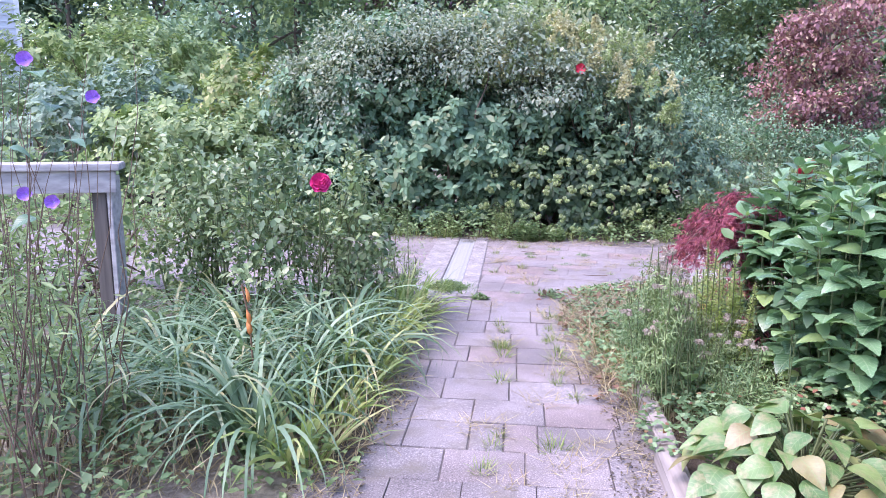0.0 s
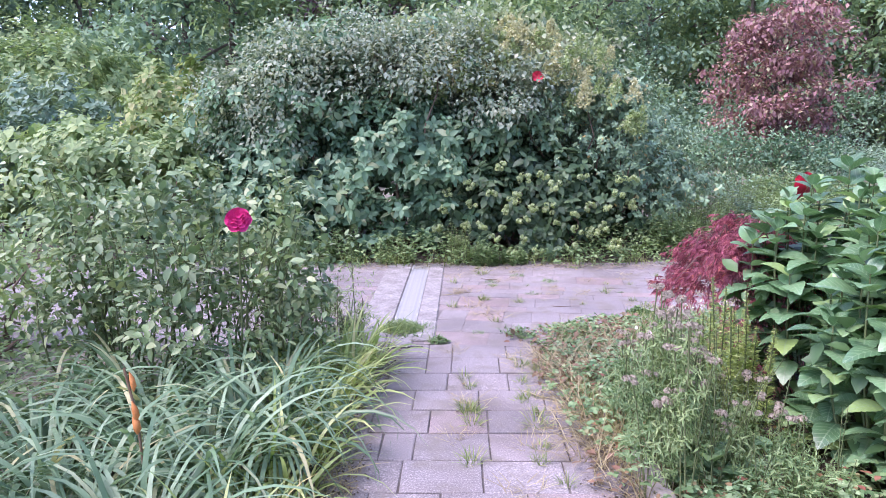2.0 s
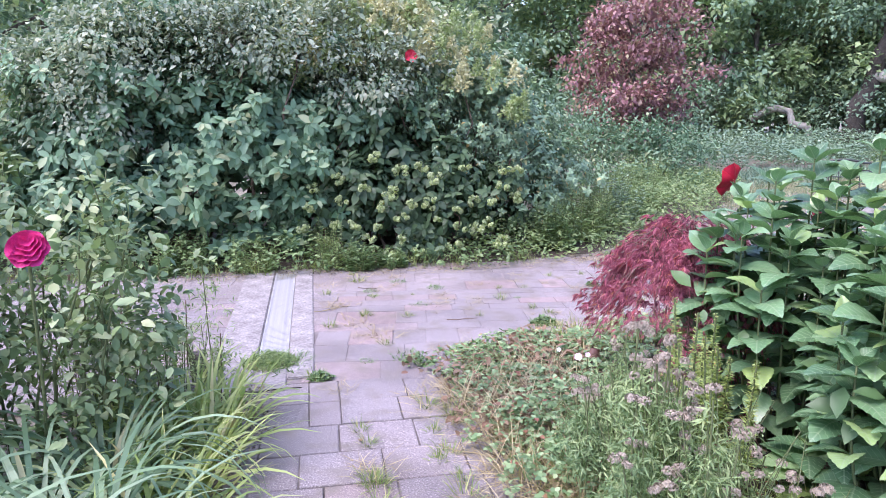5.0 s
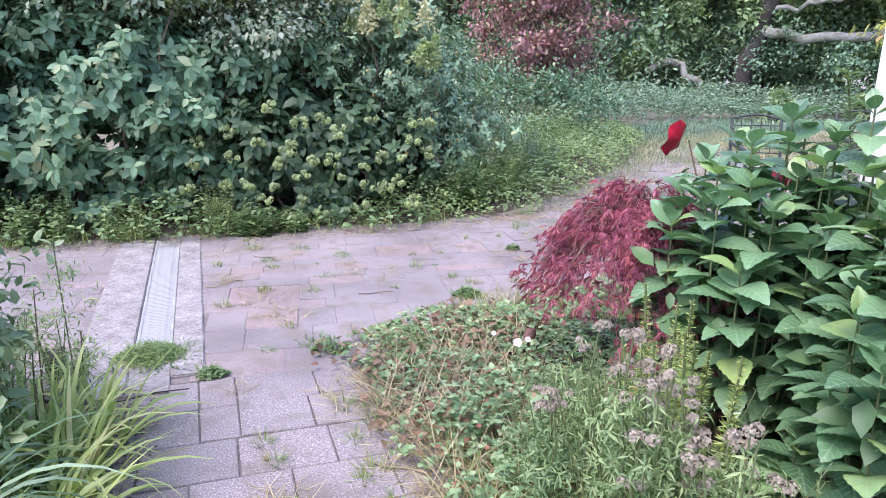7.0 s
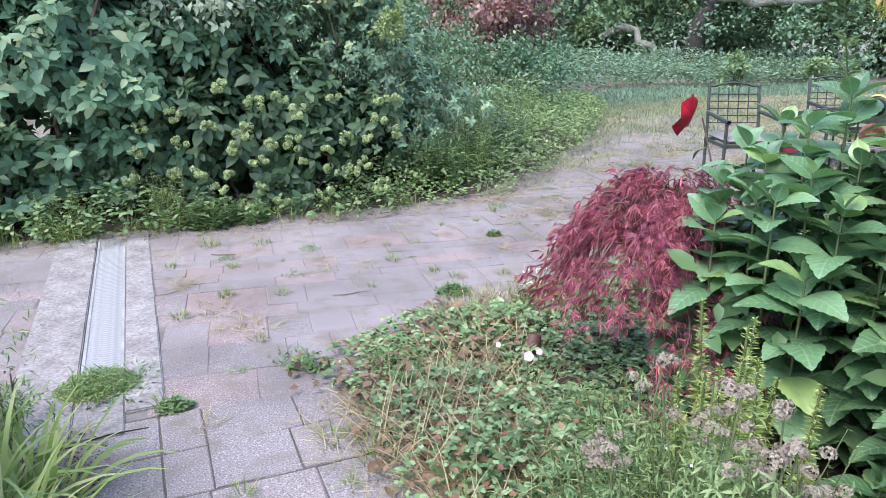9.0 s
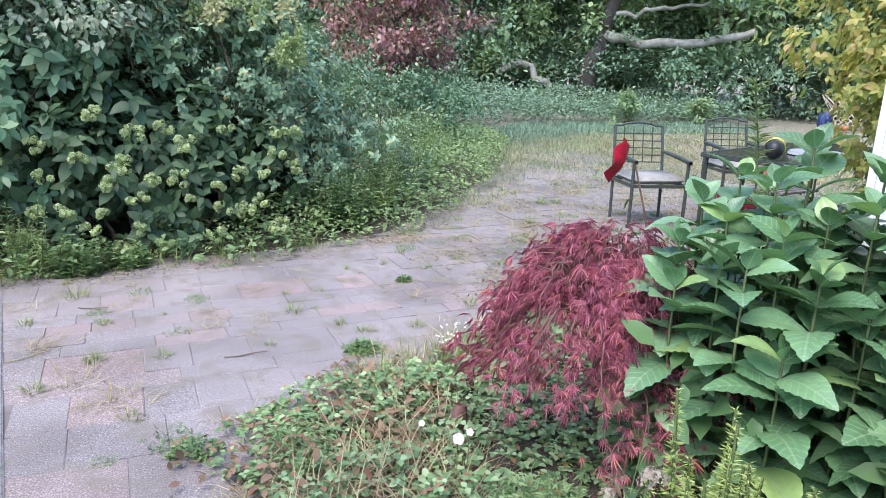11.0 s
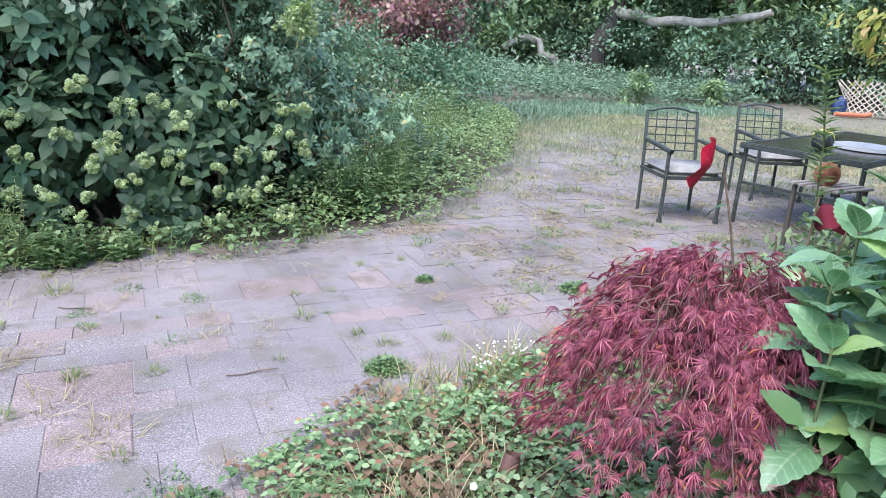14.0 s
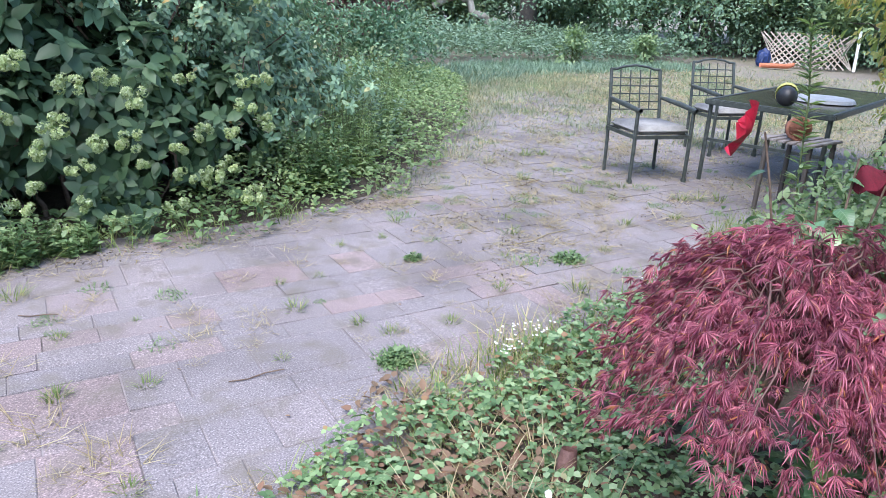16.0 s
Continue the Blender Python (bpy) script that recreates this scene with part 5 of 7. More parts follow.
    heads += [(rnd.uniform(1.0, 1.45), rnd.uniform(-4.6, -3.5), rnd.uniform(0.4, 0.62)) for _ in range(9)]
    for k, (x, y, h) in enumerate(heads):
        e = thing("aster", x, y, 0, "feathery aster stalk with brown seed heads", "plant", "asters in the bed")
        for q in range(4):
            a = rnd.uniform(0, 6.28)
            r = rnd.uniform(0.02, 0.10) if q else 0.005
            hh = h * (rnd.uniform(0.7, 0.98) if q else 1.0)
            t = np.linspace(0, 1, 6)[:, None]
            p = np.array([0.3 * r, 0, 0.0]) * (1 - t) + np.array([r * math.cos(a), r * math.sin(a), hh]) * t
            p[:, :2] += rng.normal(0, 0.006, (6, 2))
            Pile().add(*tube_np(p, 0.0028, 4)).put("stem", M_STEM, e, smooth=True)
            if q < 3:
                for m in range(3):
                    flower_ball("seed_head", p[-1, 0] + rnd.gauss(0, 0.016), p[-1, 1] + rnd.gauss(0, 0.016), hh + rnd.uniform(-0.012, 0.008), rnd.uniform(0.012, 0.019), M_SEED, e, 30, 0.8, 0.0085)
        sprays("foliage", [(0, 0, h * 0.5, 0.10, 0.10, h * 0.42)], 120, 6, 0.03, 0.030, M_WEED if k % 3 == 2 else M_PALEWEED, e, SLIM, 0.02, 0.7)
    for k, (x, y, r, h, n) in enumerate(((1.18, -3.75, 0.14, 0.50, 26), (1.30, -4.05, 0.15, 0.62, 26), (1.14, -4.45, 0.14, 0.62, 26), (1.36, -3.55, 0.14, 0.48, 24), (1.10, -4.10, 0.12, 0.58, 22), (1.4, -4.65, 0.2, 0.5, 26))):
        herb_stand("feathery_stand", "fine pale feathery foliage among the asters", "plant", x, y, r, h, n - 6, 0.036, (M_PALEWEED, M_WEED)[k % 3 == 2], SLIM, "feathery plants in the bed")
    # a few broad dark leaves low among the asters
    me = big_leaf_mesh("leaf", 0.24, 0.25, 0.25, M_BIGLEAF, 0.9, 0.0)
    for k, (x, y) in enumerate(((1.28, -4.12), (1.18, -4.45), (1.42, -4.4))):
        e = thing("broadleaf_weed", x, y, 0, "low weed with broad smooth dark green leaves", "weed", "broad-leaved weeds in the bed")
        for q in range(7):
            put_leaf(me, e, 0, 0, 0.10 + 0.02 * q, q * 2.4 + k, rnd.uniform(5, 40), rnd.uniform(-15, 15), rnd.uniform(0.12, 0.2))
    for k in range(12):
        x, y = 1.46 + rnd.uniform(-0.14, 0.16), -3.80 + rnd.uniform(-0.16, 0.16)
        h = rnd.uniform(0.5, 0.78)
        e = thing("goldenrod", x, y, 0, "yellow-green goldenrod spire in bud", "plant", "goldenrod in the bed")
        t = np.linspace(0, 1, 6)[:, None]
        p = np.array([0, 0, -0.03]) * (1 - t) + np.array([rnd.uniform(-.06, .06), rnd.uniform(-.06, .06), h]) * t
        Pile().add(*tube_np(p, 0.004, 5)).put("stem", M_STEM, e, smooth=True)
        n = 340
        f = rng.uniform(0.25, 1, n)
        C = np.stack([np.interp(f, t[:, 0], p[:, c]) for c in range(3)], 1)
        az = rng.random(n) * 6.28
        ax = np.stack([np.cos(az), np.sin(az), rng.uniform(0.1, 0.9, n)], 1)
        V, F = leaves_np(C, ax, np.tile([0, 0, 1.0], (n, 1)) + rand_dirs(n) * 0.5, 0.058 * (1.3 - f), SLIM)
        mesh_np("leaves", V, F, M_GOLD, e)
    for x, y, z, mat, r in ((1.34, -2.90, 0.24, M_PINK, 0.021), (1.40, -2.88, 0.24, M_PINK, 0.014), (1.42, -3.67, 0.36, M_ORANGE, 0.022), (1.30, -2.72, 0.22, M_WHITE, 0.012), (1.2, -3.95, 0.45, M_WHITE, 0.009), (1.16, -3.9, 0.48, M_WHITE, 0.008)):
        e = thing("small_flower", x, y, 0, "small %s flower on a thin stalk" % {M_PINK: "pale pink", M_ORANGE: "orange", M_WHITE: "white"}[mat], "flower", "small flowers in the bed")
        Pile().add(*tube_np(np.array([(0.01, 0, -0.03), (0, 0.004, z * 0.5), (0, 0, z)]), 0.002, 4)).put("stem", M_STEM, e)
        petal_flower("petals", "", 0, 0, z, r, (-0.3, -0.8, 0.7), mat, e)
    for x, y in ((1.86, -1.93), (1.98, -1.86), (2.12, -1.88), (3.05, -1.78)):
        e = thing("white_aster", x, y, 0, "clump of tiny white daisies at the bed edge", "flower", "white daisies")
        V, F = tuft_mesh(50, 0.17, 0.004, 0.05, (0.9, 1.5), (0.2, 0.8))
        mesh_np("foliage", V, F, M_GRASS, e)
        for k in range(16):
            petal_flower("bloom", "", rnd.gauss(0, .035), rnd.gauss(0, .03), rnd.uniform(0.12, 0.18), 0.0055, (rnd.uniform(-.5, .3), -0.4, 1), M_WHITE, e)
    # timber edging along the path
    e = thing("timber_edging", 0.97, -4.5, 0, "weathered grey timber edging between path and bed", "edging")
    for y0, y1, dx in ((-1.4, -0.45, 0.0), (-0.43, 0.45, 0.02), (-2.6, -1.42, 0.01)):
        bm = bmesh.new()
        box_bm(bm, -0.045 + dx, 0.045 + dx, y0, y1, -0.05, 0.085, None, 0.012)
        for v in bm.verts:
            v.co += Vector(rng.normal(0, 0.003, 3))
        part("timber", bm, M_EDGE, e)
    # trunk stub of the maple's old stake
    e = thing("wooden_stub", 1.55, -2.56, 0, "short weathered reddish wooden stub beside the maple", "stake")
    Pile().add(*tube_np(np.array([(0, 0, -0.03), (0.01, 0.0, 0.06), (0.02, 0.005, 0.11), (0.03, 0.01, 0.15)]), [0.034, 0.03, 0.033, 0.026], 9)).put("stub", M_REDTWIG, e, smooth=True)


def make_hibiscus():
    """Tall hardy hibiscus: dark cane, few leaves, dinner-plate red blooms."""
    e = thing("hibiscus", 2.55, -2.62, 0, "tall hibiscus cane with large scarlet blooms", "plant")
    tips = [(-0.12, 0.10, 1.08), (0.18, -0.10, 1.0), (0.32, -0.16, 0.92), (0.05, -0.05, 0.85)]
    for tx, ty, tz in tips:
        t = np.linspace(0, 1, 7)[:, None]
        p = np.array([0.03, 0.0, -0.03]) * (1 - t) + np.array([tx, ty, tz]) * t + np.array([0.05, -0.03, 0]) * np.sin(t * 3)
        Pile().add(*tube_np(p, 0.008 - 0.004 * t[:, 0], 6)).put("cane", M_TWIG, e, smooth=True)
    me = big_leaf_mesh("leaf", 0.36, 0.3, 0.2, M_BIGLEAF, 0.6, 0.03)
    rnd = random.Random(9)
    for tx, ty, tz in tips:
        for k in range(9):
            f = rnd.uniform(0.4, 0.93)
            put_leaf(me, e, tx * f + 0.03, ty * f, tz * f, rnd.uniform(-2.6, 2.6), rnd.uniform(-35, 5), rnd.uniform(-20, 20), rnd.uniform(0.07, 0.115))
    petal_flower("bloom", "large scarlet bloom seen from the side", -0.14, 0.13, 1.08, 0.105, (-0.50, 0.84, 0.28), M_RED, e)
    petal_flower("bloom", "large crimson bloom", 0.19, -0.12, 0.98, 0.06, (0.35, -0.35, -0.75), M_CRIMSON, e, 5, 1.3)
    petal_flower("bloom", "large crimson bloom", 0.31, -0.15, 0.95, 0.055, (0.5, 0.2, -0.6), M_CRIMSON, e, 5, 1.4)


def make_left_bed():
    rnd = random.Random(17)
    # daylilies
    spots = [(-1.45, -4.55), (-1.1, -4.35), (-0.8, -4.55), (-1.25, -4.0), (-0.85, -4.0), (-1.7, -4.1), (-1.6, -4.95), (-1.15, -4.85), (-0.75, -3.6), (-1.45, -3.75), (-0.62, -4.2), (-2.0, -4.6), (-0.8, -5.1)]
    blades = []
    for k in range(22):
        V, F = blades_np(np.zeros((1, 3)), np.zeros(1), np.array([rnd.uniform(0.5, 0.98)]), np.array([rnd.uniform(0.015, 0.026)]), np.array([rnd.uniform(1.1, 1.52)]), np.array([rnd.uniform(1.8, 3.4)]), 9)
        me = bpy.data.meshes.new("leaf")
        me.from_pydata(V.tolist(), [], F.tolist())
        me.polygons.foreach_set("use_smooth", [True] * len(me.polygons))
        me.materials.append(M_LILY)
        blades.append(me)
    for x, y in spots:
        e = thing("daylily", x, y, 0, "arching blue-green daylily clump beside the path", "plant", "daylilies")
        for k in range(78):
            a, r = rnd.uniform(0, 360), 0.08 * rnd.random()
            o = new("leaf", blades[rnd.randrange(22)])
            o.parent = e
            o.matrix_basis = pose(r * math.cos(radians(a)), r * math.sin(radians(a)), -0.03, 0, 0, a + rnd.uniform(-25, 25))
    # shorter yellow-green clumps along the path edge
    for x, y in ((-0.45, -3.2), (-0.5, -3.65), (-0.42, -2.85), (-0.55, -2.95), (-0.48, -4.0), (-0.75, -3.15), (-0.55, -4.75), (-0.6, -5.15), (-0.62, -2.78), (-0.65, -3.4), (-0.5, -3.42), (-0.62, -3.85), (-0.85, -2.95), (-0.52, -4.4), (-0.7, -4.35)):
        V, F = tuft_mesh(44, 0.46, 0.021, 0.10, (0.8, 1.5), (0.8, 2.4), 6)
        o = mesh_np("path_edge_grass", V, F, M_YGRASS)
        o.location = (x, y, -0.02)
        tagged(o, "yellow-green grassy clump leaning over the path", "grass", "grass clumps along the path")
    rows = [(-0.40 + 0.06 * math.sin(y * 4), y, 0.13, 0.6) for y in np.arange(-5.8, -2.4, 0.22)] + [(0.90 + 0.05 * math.sin(y * 5), y, 0.11, 0.5) for y in np.arange(-5.8, -2.2, 0.22)]
    blade_field("path_litter", "dry straw and short grass along the path edges", rows, 2300, 0.15, 0.004, M_STRAW, (0.05, 0.9), (0.1, 1.0), 3, z0=0.0)
    leaf_field("path_debris", "dark crumbled leaf debris along the path edges", "leaf litter", [(q[0], q[1], 0.17, 0.02) for q in rows], 3800, 0.017, 0.2, 1.0, M_DEBRIS, LEAF2)
    blade_field("brown_grass", "dead brown blades at the foot of the clumps", [(-0.5, -3.4, 0.25, 0.8), (-0.5, -4.2, 0.25, 0.9), (-0.6, -4.9, 0.3, 1), (-1.2, -5.0, 0.5, 1), (-1.5, -5.4, 0.5, 1.3)], 700, 0.32, 0.006, M_STRAW, (0.2, 1.3), (0.5, 1.8))
    leaf_field("bed_weeds", "mixed green weeds filling the bed", "weeds", [(-1.0, -3.4, 0.6, 0.35), (-1.7, -3.6, 0.7, 0.4), (-1.2, -5.2, 0.6, 0.25), (-1.9, -5.3, 0.7, 0.5), (-2.5, -4.4, 0.8, 0.5), (-3.2, -3.5, 1.0, 0.5), (-0.6, -5.2, 0.3, 0.15)],
               6500, 0.055, 0.1, 1.0, M_WEED, LEAF2)
    # dried flower stalk with orange seed pods
    e = thing("dry_stalk", -0.95, -4.75, 0, "dry reddish stalk with an orange seed pod", "plant")
    Pile().add(*tube_np(np.array([(0, 0, -0.03), (0.01, 0, 0.25), (-0.005, 0.01, 0.5), (-0.03, 0.0, 0.68)]), 0.005, 5)).put("stalk", M_DRYLEAF, e)
    for z, r in ((0.47, 0.014), (0.52, 0.012), (0.63, 0.010)):
        Pile().add(*tube_np(np.array([(0.0, -0.006, z - 0.035), (0.004, -0.010, z - 0.015), (0.0, -0.010, z + 0.015), (-0.01, -0.006, z + 0.04)]), [0.002, r, r * 0.9, 0.001], 7)).put("pod", M_ORANGE, e, "", True)
    # loose rose shrub
    e = thing("rose_bush", -1.35, -3.3, 0, "tall loose rose shrub with one magenta bloom", "bush")
    tips = [(rnd.uniform(-0.85, 0.72), rnd.uniform(-0.4, 0.45), rnd.uniform(0.8, 1.38)) for _ in range(36)]
    stems_mesh("stem", tips, (0, 0), 0.010, M_STEM, e, 0.03, 5, spread=0.45)
    foliage("foliage", [(*(np.array(t) * [1, 1, 0.76]), 0.17, 0.17, 0.34) for t in tips] + [(*(np.array(t) * [1.05, 1, 0.42]), 0.18, 0.18, 0.3) for t in tips], 800, 8, 0.055, 0.056, M_ROSELEAF, e, LEAF, 0.12, 0.5)
    for k in range(5):
        petal_flower("rose_bloom", "full magenta rose bloom", 0.48, -0.44, 1.085 - 0.007 * k, 0.024 + 0.0105 * k, (0.2, -1, 0.5), M_MAGENTA, e, 5 + (k > 2), 1.2 - 0.22 * k)
    Pile().add(*tube_np(np.array([(0.35, -0.2, -0.03), (0.42, -0.3, 0.5), (0.47, -0.42, 1.05)]), 0.006, 5)).put("stem", M_STEM, e, smooth=True)
    # thin upright weeds by the drain
    for k in range(26):
        x, y, h = rnd.uniform(-1.3, -0.45), rnd.uniform(-2.95, -2.2), rnd.uniform(0.3, 0.75)
        e = thing("tall_weed", x, y, 0, "thin upright weed with small leaves", "weed", "upright weeds by the drain")
        t = np.linspace(0, 1, 5)[:, None]
        p = np.array([0, 0, -0.03]) * (1 - t) + np.array([rnd.uniform(-.08, .08), rnd.uniform(-.05, .05), h]) * t
        Pile().add(*tube_np(p, 0.0028, 4)).put("stem", M_TWIG if k % 3 else M_STEM, e)
        foliage("leaves", [(p[-1, 0] * 0.6, p[-1, 1] * 0.6, h * 0.6, 0.05, 0.05, h * 0.38)], 46, 5, 0.02, 0.034, M_PALEWEED, e, SLIM, 0.0, 0.5)
    for x, y, r, h, n in ((-0.75, -2.6, 0.14, 0.5, 18), (-0.62, -2.35, 0.1, 0.4, 12), (-1.0, -2.75, 0.16, 0.6, 18)):
        herb_stand("pale_weed", "pale feathery weeds beside the drain", "weed", x, y, r, h, n, 0.05, M_PALEWEED, SLIM, "pale weeds by the drain")
    # brown post stump
    e = thing("post_stump", -0.66, -2.12, 0, "short rotten brown post stump", "stump")
    Pile().add(*tube_np(np.array([(0, 0, -0.03), (0.005, 0, 0.06), (0.0, 0.004, 0.13), (0.0, 0.004, 0.132)]), [0.05, 0.045, 0.047, 0.004], 10)).put("stump", M_POST, e)
    # railing
    e = thing("wooden_railing", -2.02, -4.1, 0, "weathered grey wooden railing with a dark post", "railing")
    bm = bmesh.new()
    box_bm(bm, -0.055, 0.035, -0.05, 0.05, -0.05, 1.12, None, 0.006)
    part("post", bm, M_POST, e)
    # added paler slab for the light on the dark post's right face
    bm = bmesh.new()
    box_bm(bm, 0.036, 0.065, -0.05, 0.05, -0.05, 1.12, None, 0.003)
    part("lit_post_face", bm, M_RAIL, e)
    bm = bmesh.new()
    box_bm(bm, -2.4, 0.075, -0.085, -0.052, 1.03, 1.15, pose(0, 0, 0, 0, 0, 20), 0.004)
    part("fascia", bm, M_RAIL, e)
    bm = bmesh.new()
    box_bm(bm, -2.4, 0.10, -0.11, 0.10, 1.152, 1.19, pose(0, 0, 0, 0, 0, 20), 0.005)
    part("cap_board", bm, M_RAIL, e)
    bm = bmesh.new()
    box_bm(bm, -2.34, -2.25, -0.05, 0.05, -0.05, 1.03, pose(0, 0, 0, 0, 0, 20), 0.006)
    part("post", bm, M_POST, e)
    # morning glory on tall dead stalks
    e = thing("morning_glory", -1.62, -5.45, 0, "morning glory vine on brown stalks with violet blooms", "vine")
    pl = Pile()
    for k in range(60):
        t = np.linspace(0, 1, 8)[:, None]
        bx, by = rnd.uniform(-0.45, 0.25), rnd.uniform(-0.35, 0.35)
        p = np.array([bx, by, -0.03]) * (1 - t) + np.array([bx + rnd.uniform(-.25, .3), by + rnd.uniform(-.2, .2), rnd.uniform(0.8, 1.75)]) * t
        p[1:] += rng.normal(0, 0.018, (7, 3))
        pl.add(*tube_np(p, 0.0042 * (1.1 - 0.8 * t[:, 0]), 4))
    pl.put("stalks", M_TWIG, e, smooth=True)
    foliage("leaves", [(-0.15, 0.0, 0.6, 0.45, 0.4, 0.6)], 560, 3, 0.06, 0.065, M_PALEWEED, e, SLIM, 0.05, 0.7)
    me = big_leaf_mesh("leaf", 0.42, 0.35, 0.15, M_BIGLEAF, 0.55, 0.0)
    for x, y, z in ((0.16, -0.2, 1.62), (0.32, -0.12, 1.5), (0.1, -0.1, 1.7), (0.36, -0.1, 1.38), (0.22, -0.2, 1.36), (0.05, -0.2, 1.45), (0.3, -0.15, 1.6), (-0.05, 0.1, 1.3), (0.18, -0.05, 1.1)):
        put_leaf(me, e, x, y, z, rnd.uniform(0, 6.28), rnd.uniform(-25, 15), rnd.uniform(-20, 20), rnd.uniform(0.07, 0.10))
    for x, y, z in ((0.29, -0.17, 1.645), (0.30, 0.18, 1.53), (0.13, -0.02, 1.18), (0.22, 0.0, 1.15)):
        petal_flower("bloom", "violet trumpet bloom", x, y, z, 0.027, (0.4, -1, 0.2), M_VIOLET, e, 5, 0.8)
    # dark scrub behind the stalks
    shrub("wild_scrub", "tangled pale scrub beyond the railing", "bush", [(-3.2, -3.0, 0.5, 0.9, 0.7, 0.6), (-2.7, -2.5, 0.4, 0.7, 0.5, 0.45), (-4.3, -3.2, 0.7, 1.0, 0.9, 0.8)], 420, 8, 0.1, 0.07, M_PALEWEED, LEAF2, M_TWIG, 4, 0.4)


def make_far_left():
    for name, label, blobs, n, mat in (
        ("pale_shrub", "pale green overgrown shrub beyond the terrace", [(-3.9, 1.9, 0.7, 1.0, 0.9, 0.85), (-3.3, 1.4, 0.5, 0.6, 0.6, 0.6), (-4.9, 2.2, 0.8, 1.1, 0.9, 0.9)], 800, M_PALEWEED),
        ("grey_shrub", "grey-green spreading shrub beyond the terrace", [(-6.6, 2.8, 0.9, 1.4, 1.1, 1.0), (-5.9, 3.9, 1.2, 1.2, 1.0, 1.1), (-8.3, 3.0, 1.0, 1.3, 1.1, 1.1)], 900, M_MINT),
        ("yellow_green_shrub", "yellow-green feathery shrub among weeds", [(-4.1, 3.6, 1.2, 0.8, 0.8, 1.0), (-3.7, 3.4, 1.8, 0.35, 0.35, 0.7), (-4.6, 4.6, 1.3, 0.9, 0.9, 1.1)], 700, M_GRASS),
        ("spreading_tree_shrub", "tall pale green spreading shrub", [(-7.5, 6.0, 2.2, 1.7, 1.4, 1.1), (-6.0, 6.8, 1.7, 1.4, 1.3, 1.2), (-9.5, 6.0, 2.0, 1.5, 1.4, 1.5)], 1000, M_PALEWEED)):
        shrub(name, label, "bush", blobs, n, 8, 0.09, 0.125, mat, LEAF2, M_TWIG, 4, 0.15, leafing=sprays)
    weeds = [(x, 0.62 + 0.1 * math.sin(x * 3), 0.40, (0.34 if x < 0.2 else 0.15) + 0.10 * math.sin(x * 5) ** 2) for x in np.arange(-6, 2.0, 0.35)] + [(x, 1.15 + 0.1 * math.sin(x * 4), 0.35, 0.55) for x in np.arange(-3.0, 0.6, 0.4)]
    leaf_field("edge_weeds", "leafy weeds along the far edge of the terrace", "weeds", weeds, 6000, 0.055, 0.1, 1.0, M_WEED, LEAF)
    for k, (x, y, r, h, n) in enumerate(((0.15, 0.5, 0.14, 0.5, 26), (0.42, 0.42, 0.13, 0.28, 24), (-0.55, 0.55, 0.2, 0.36, 26), (-1.2, 0.6, 0.22, 0.4, 26), (-1.9, 0.6, 0.25, 0.45, 26), (0.75, 0.48, 0.12, 0.2, 18))):
        herb_stand("edge_herb", "feathery green weeds at the foot of the hedge", "weed", x, y, r, h, n, 0.07, (M_PALEWEED, M_WEED)[k % 2], (SLIM, LEAF2)[k % 2], "weeds at the hedge foot")
    blade_field("edge_grass", "grass and weeds at the terrace edge", [(x, 0.48, 0.2, 1.0) for x in np.arange(-5, 2.2, 0.5)], 1300, 0.22, 0.005, M_GRASS)


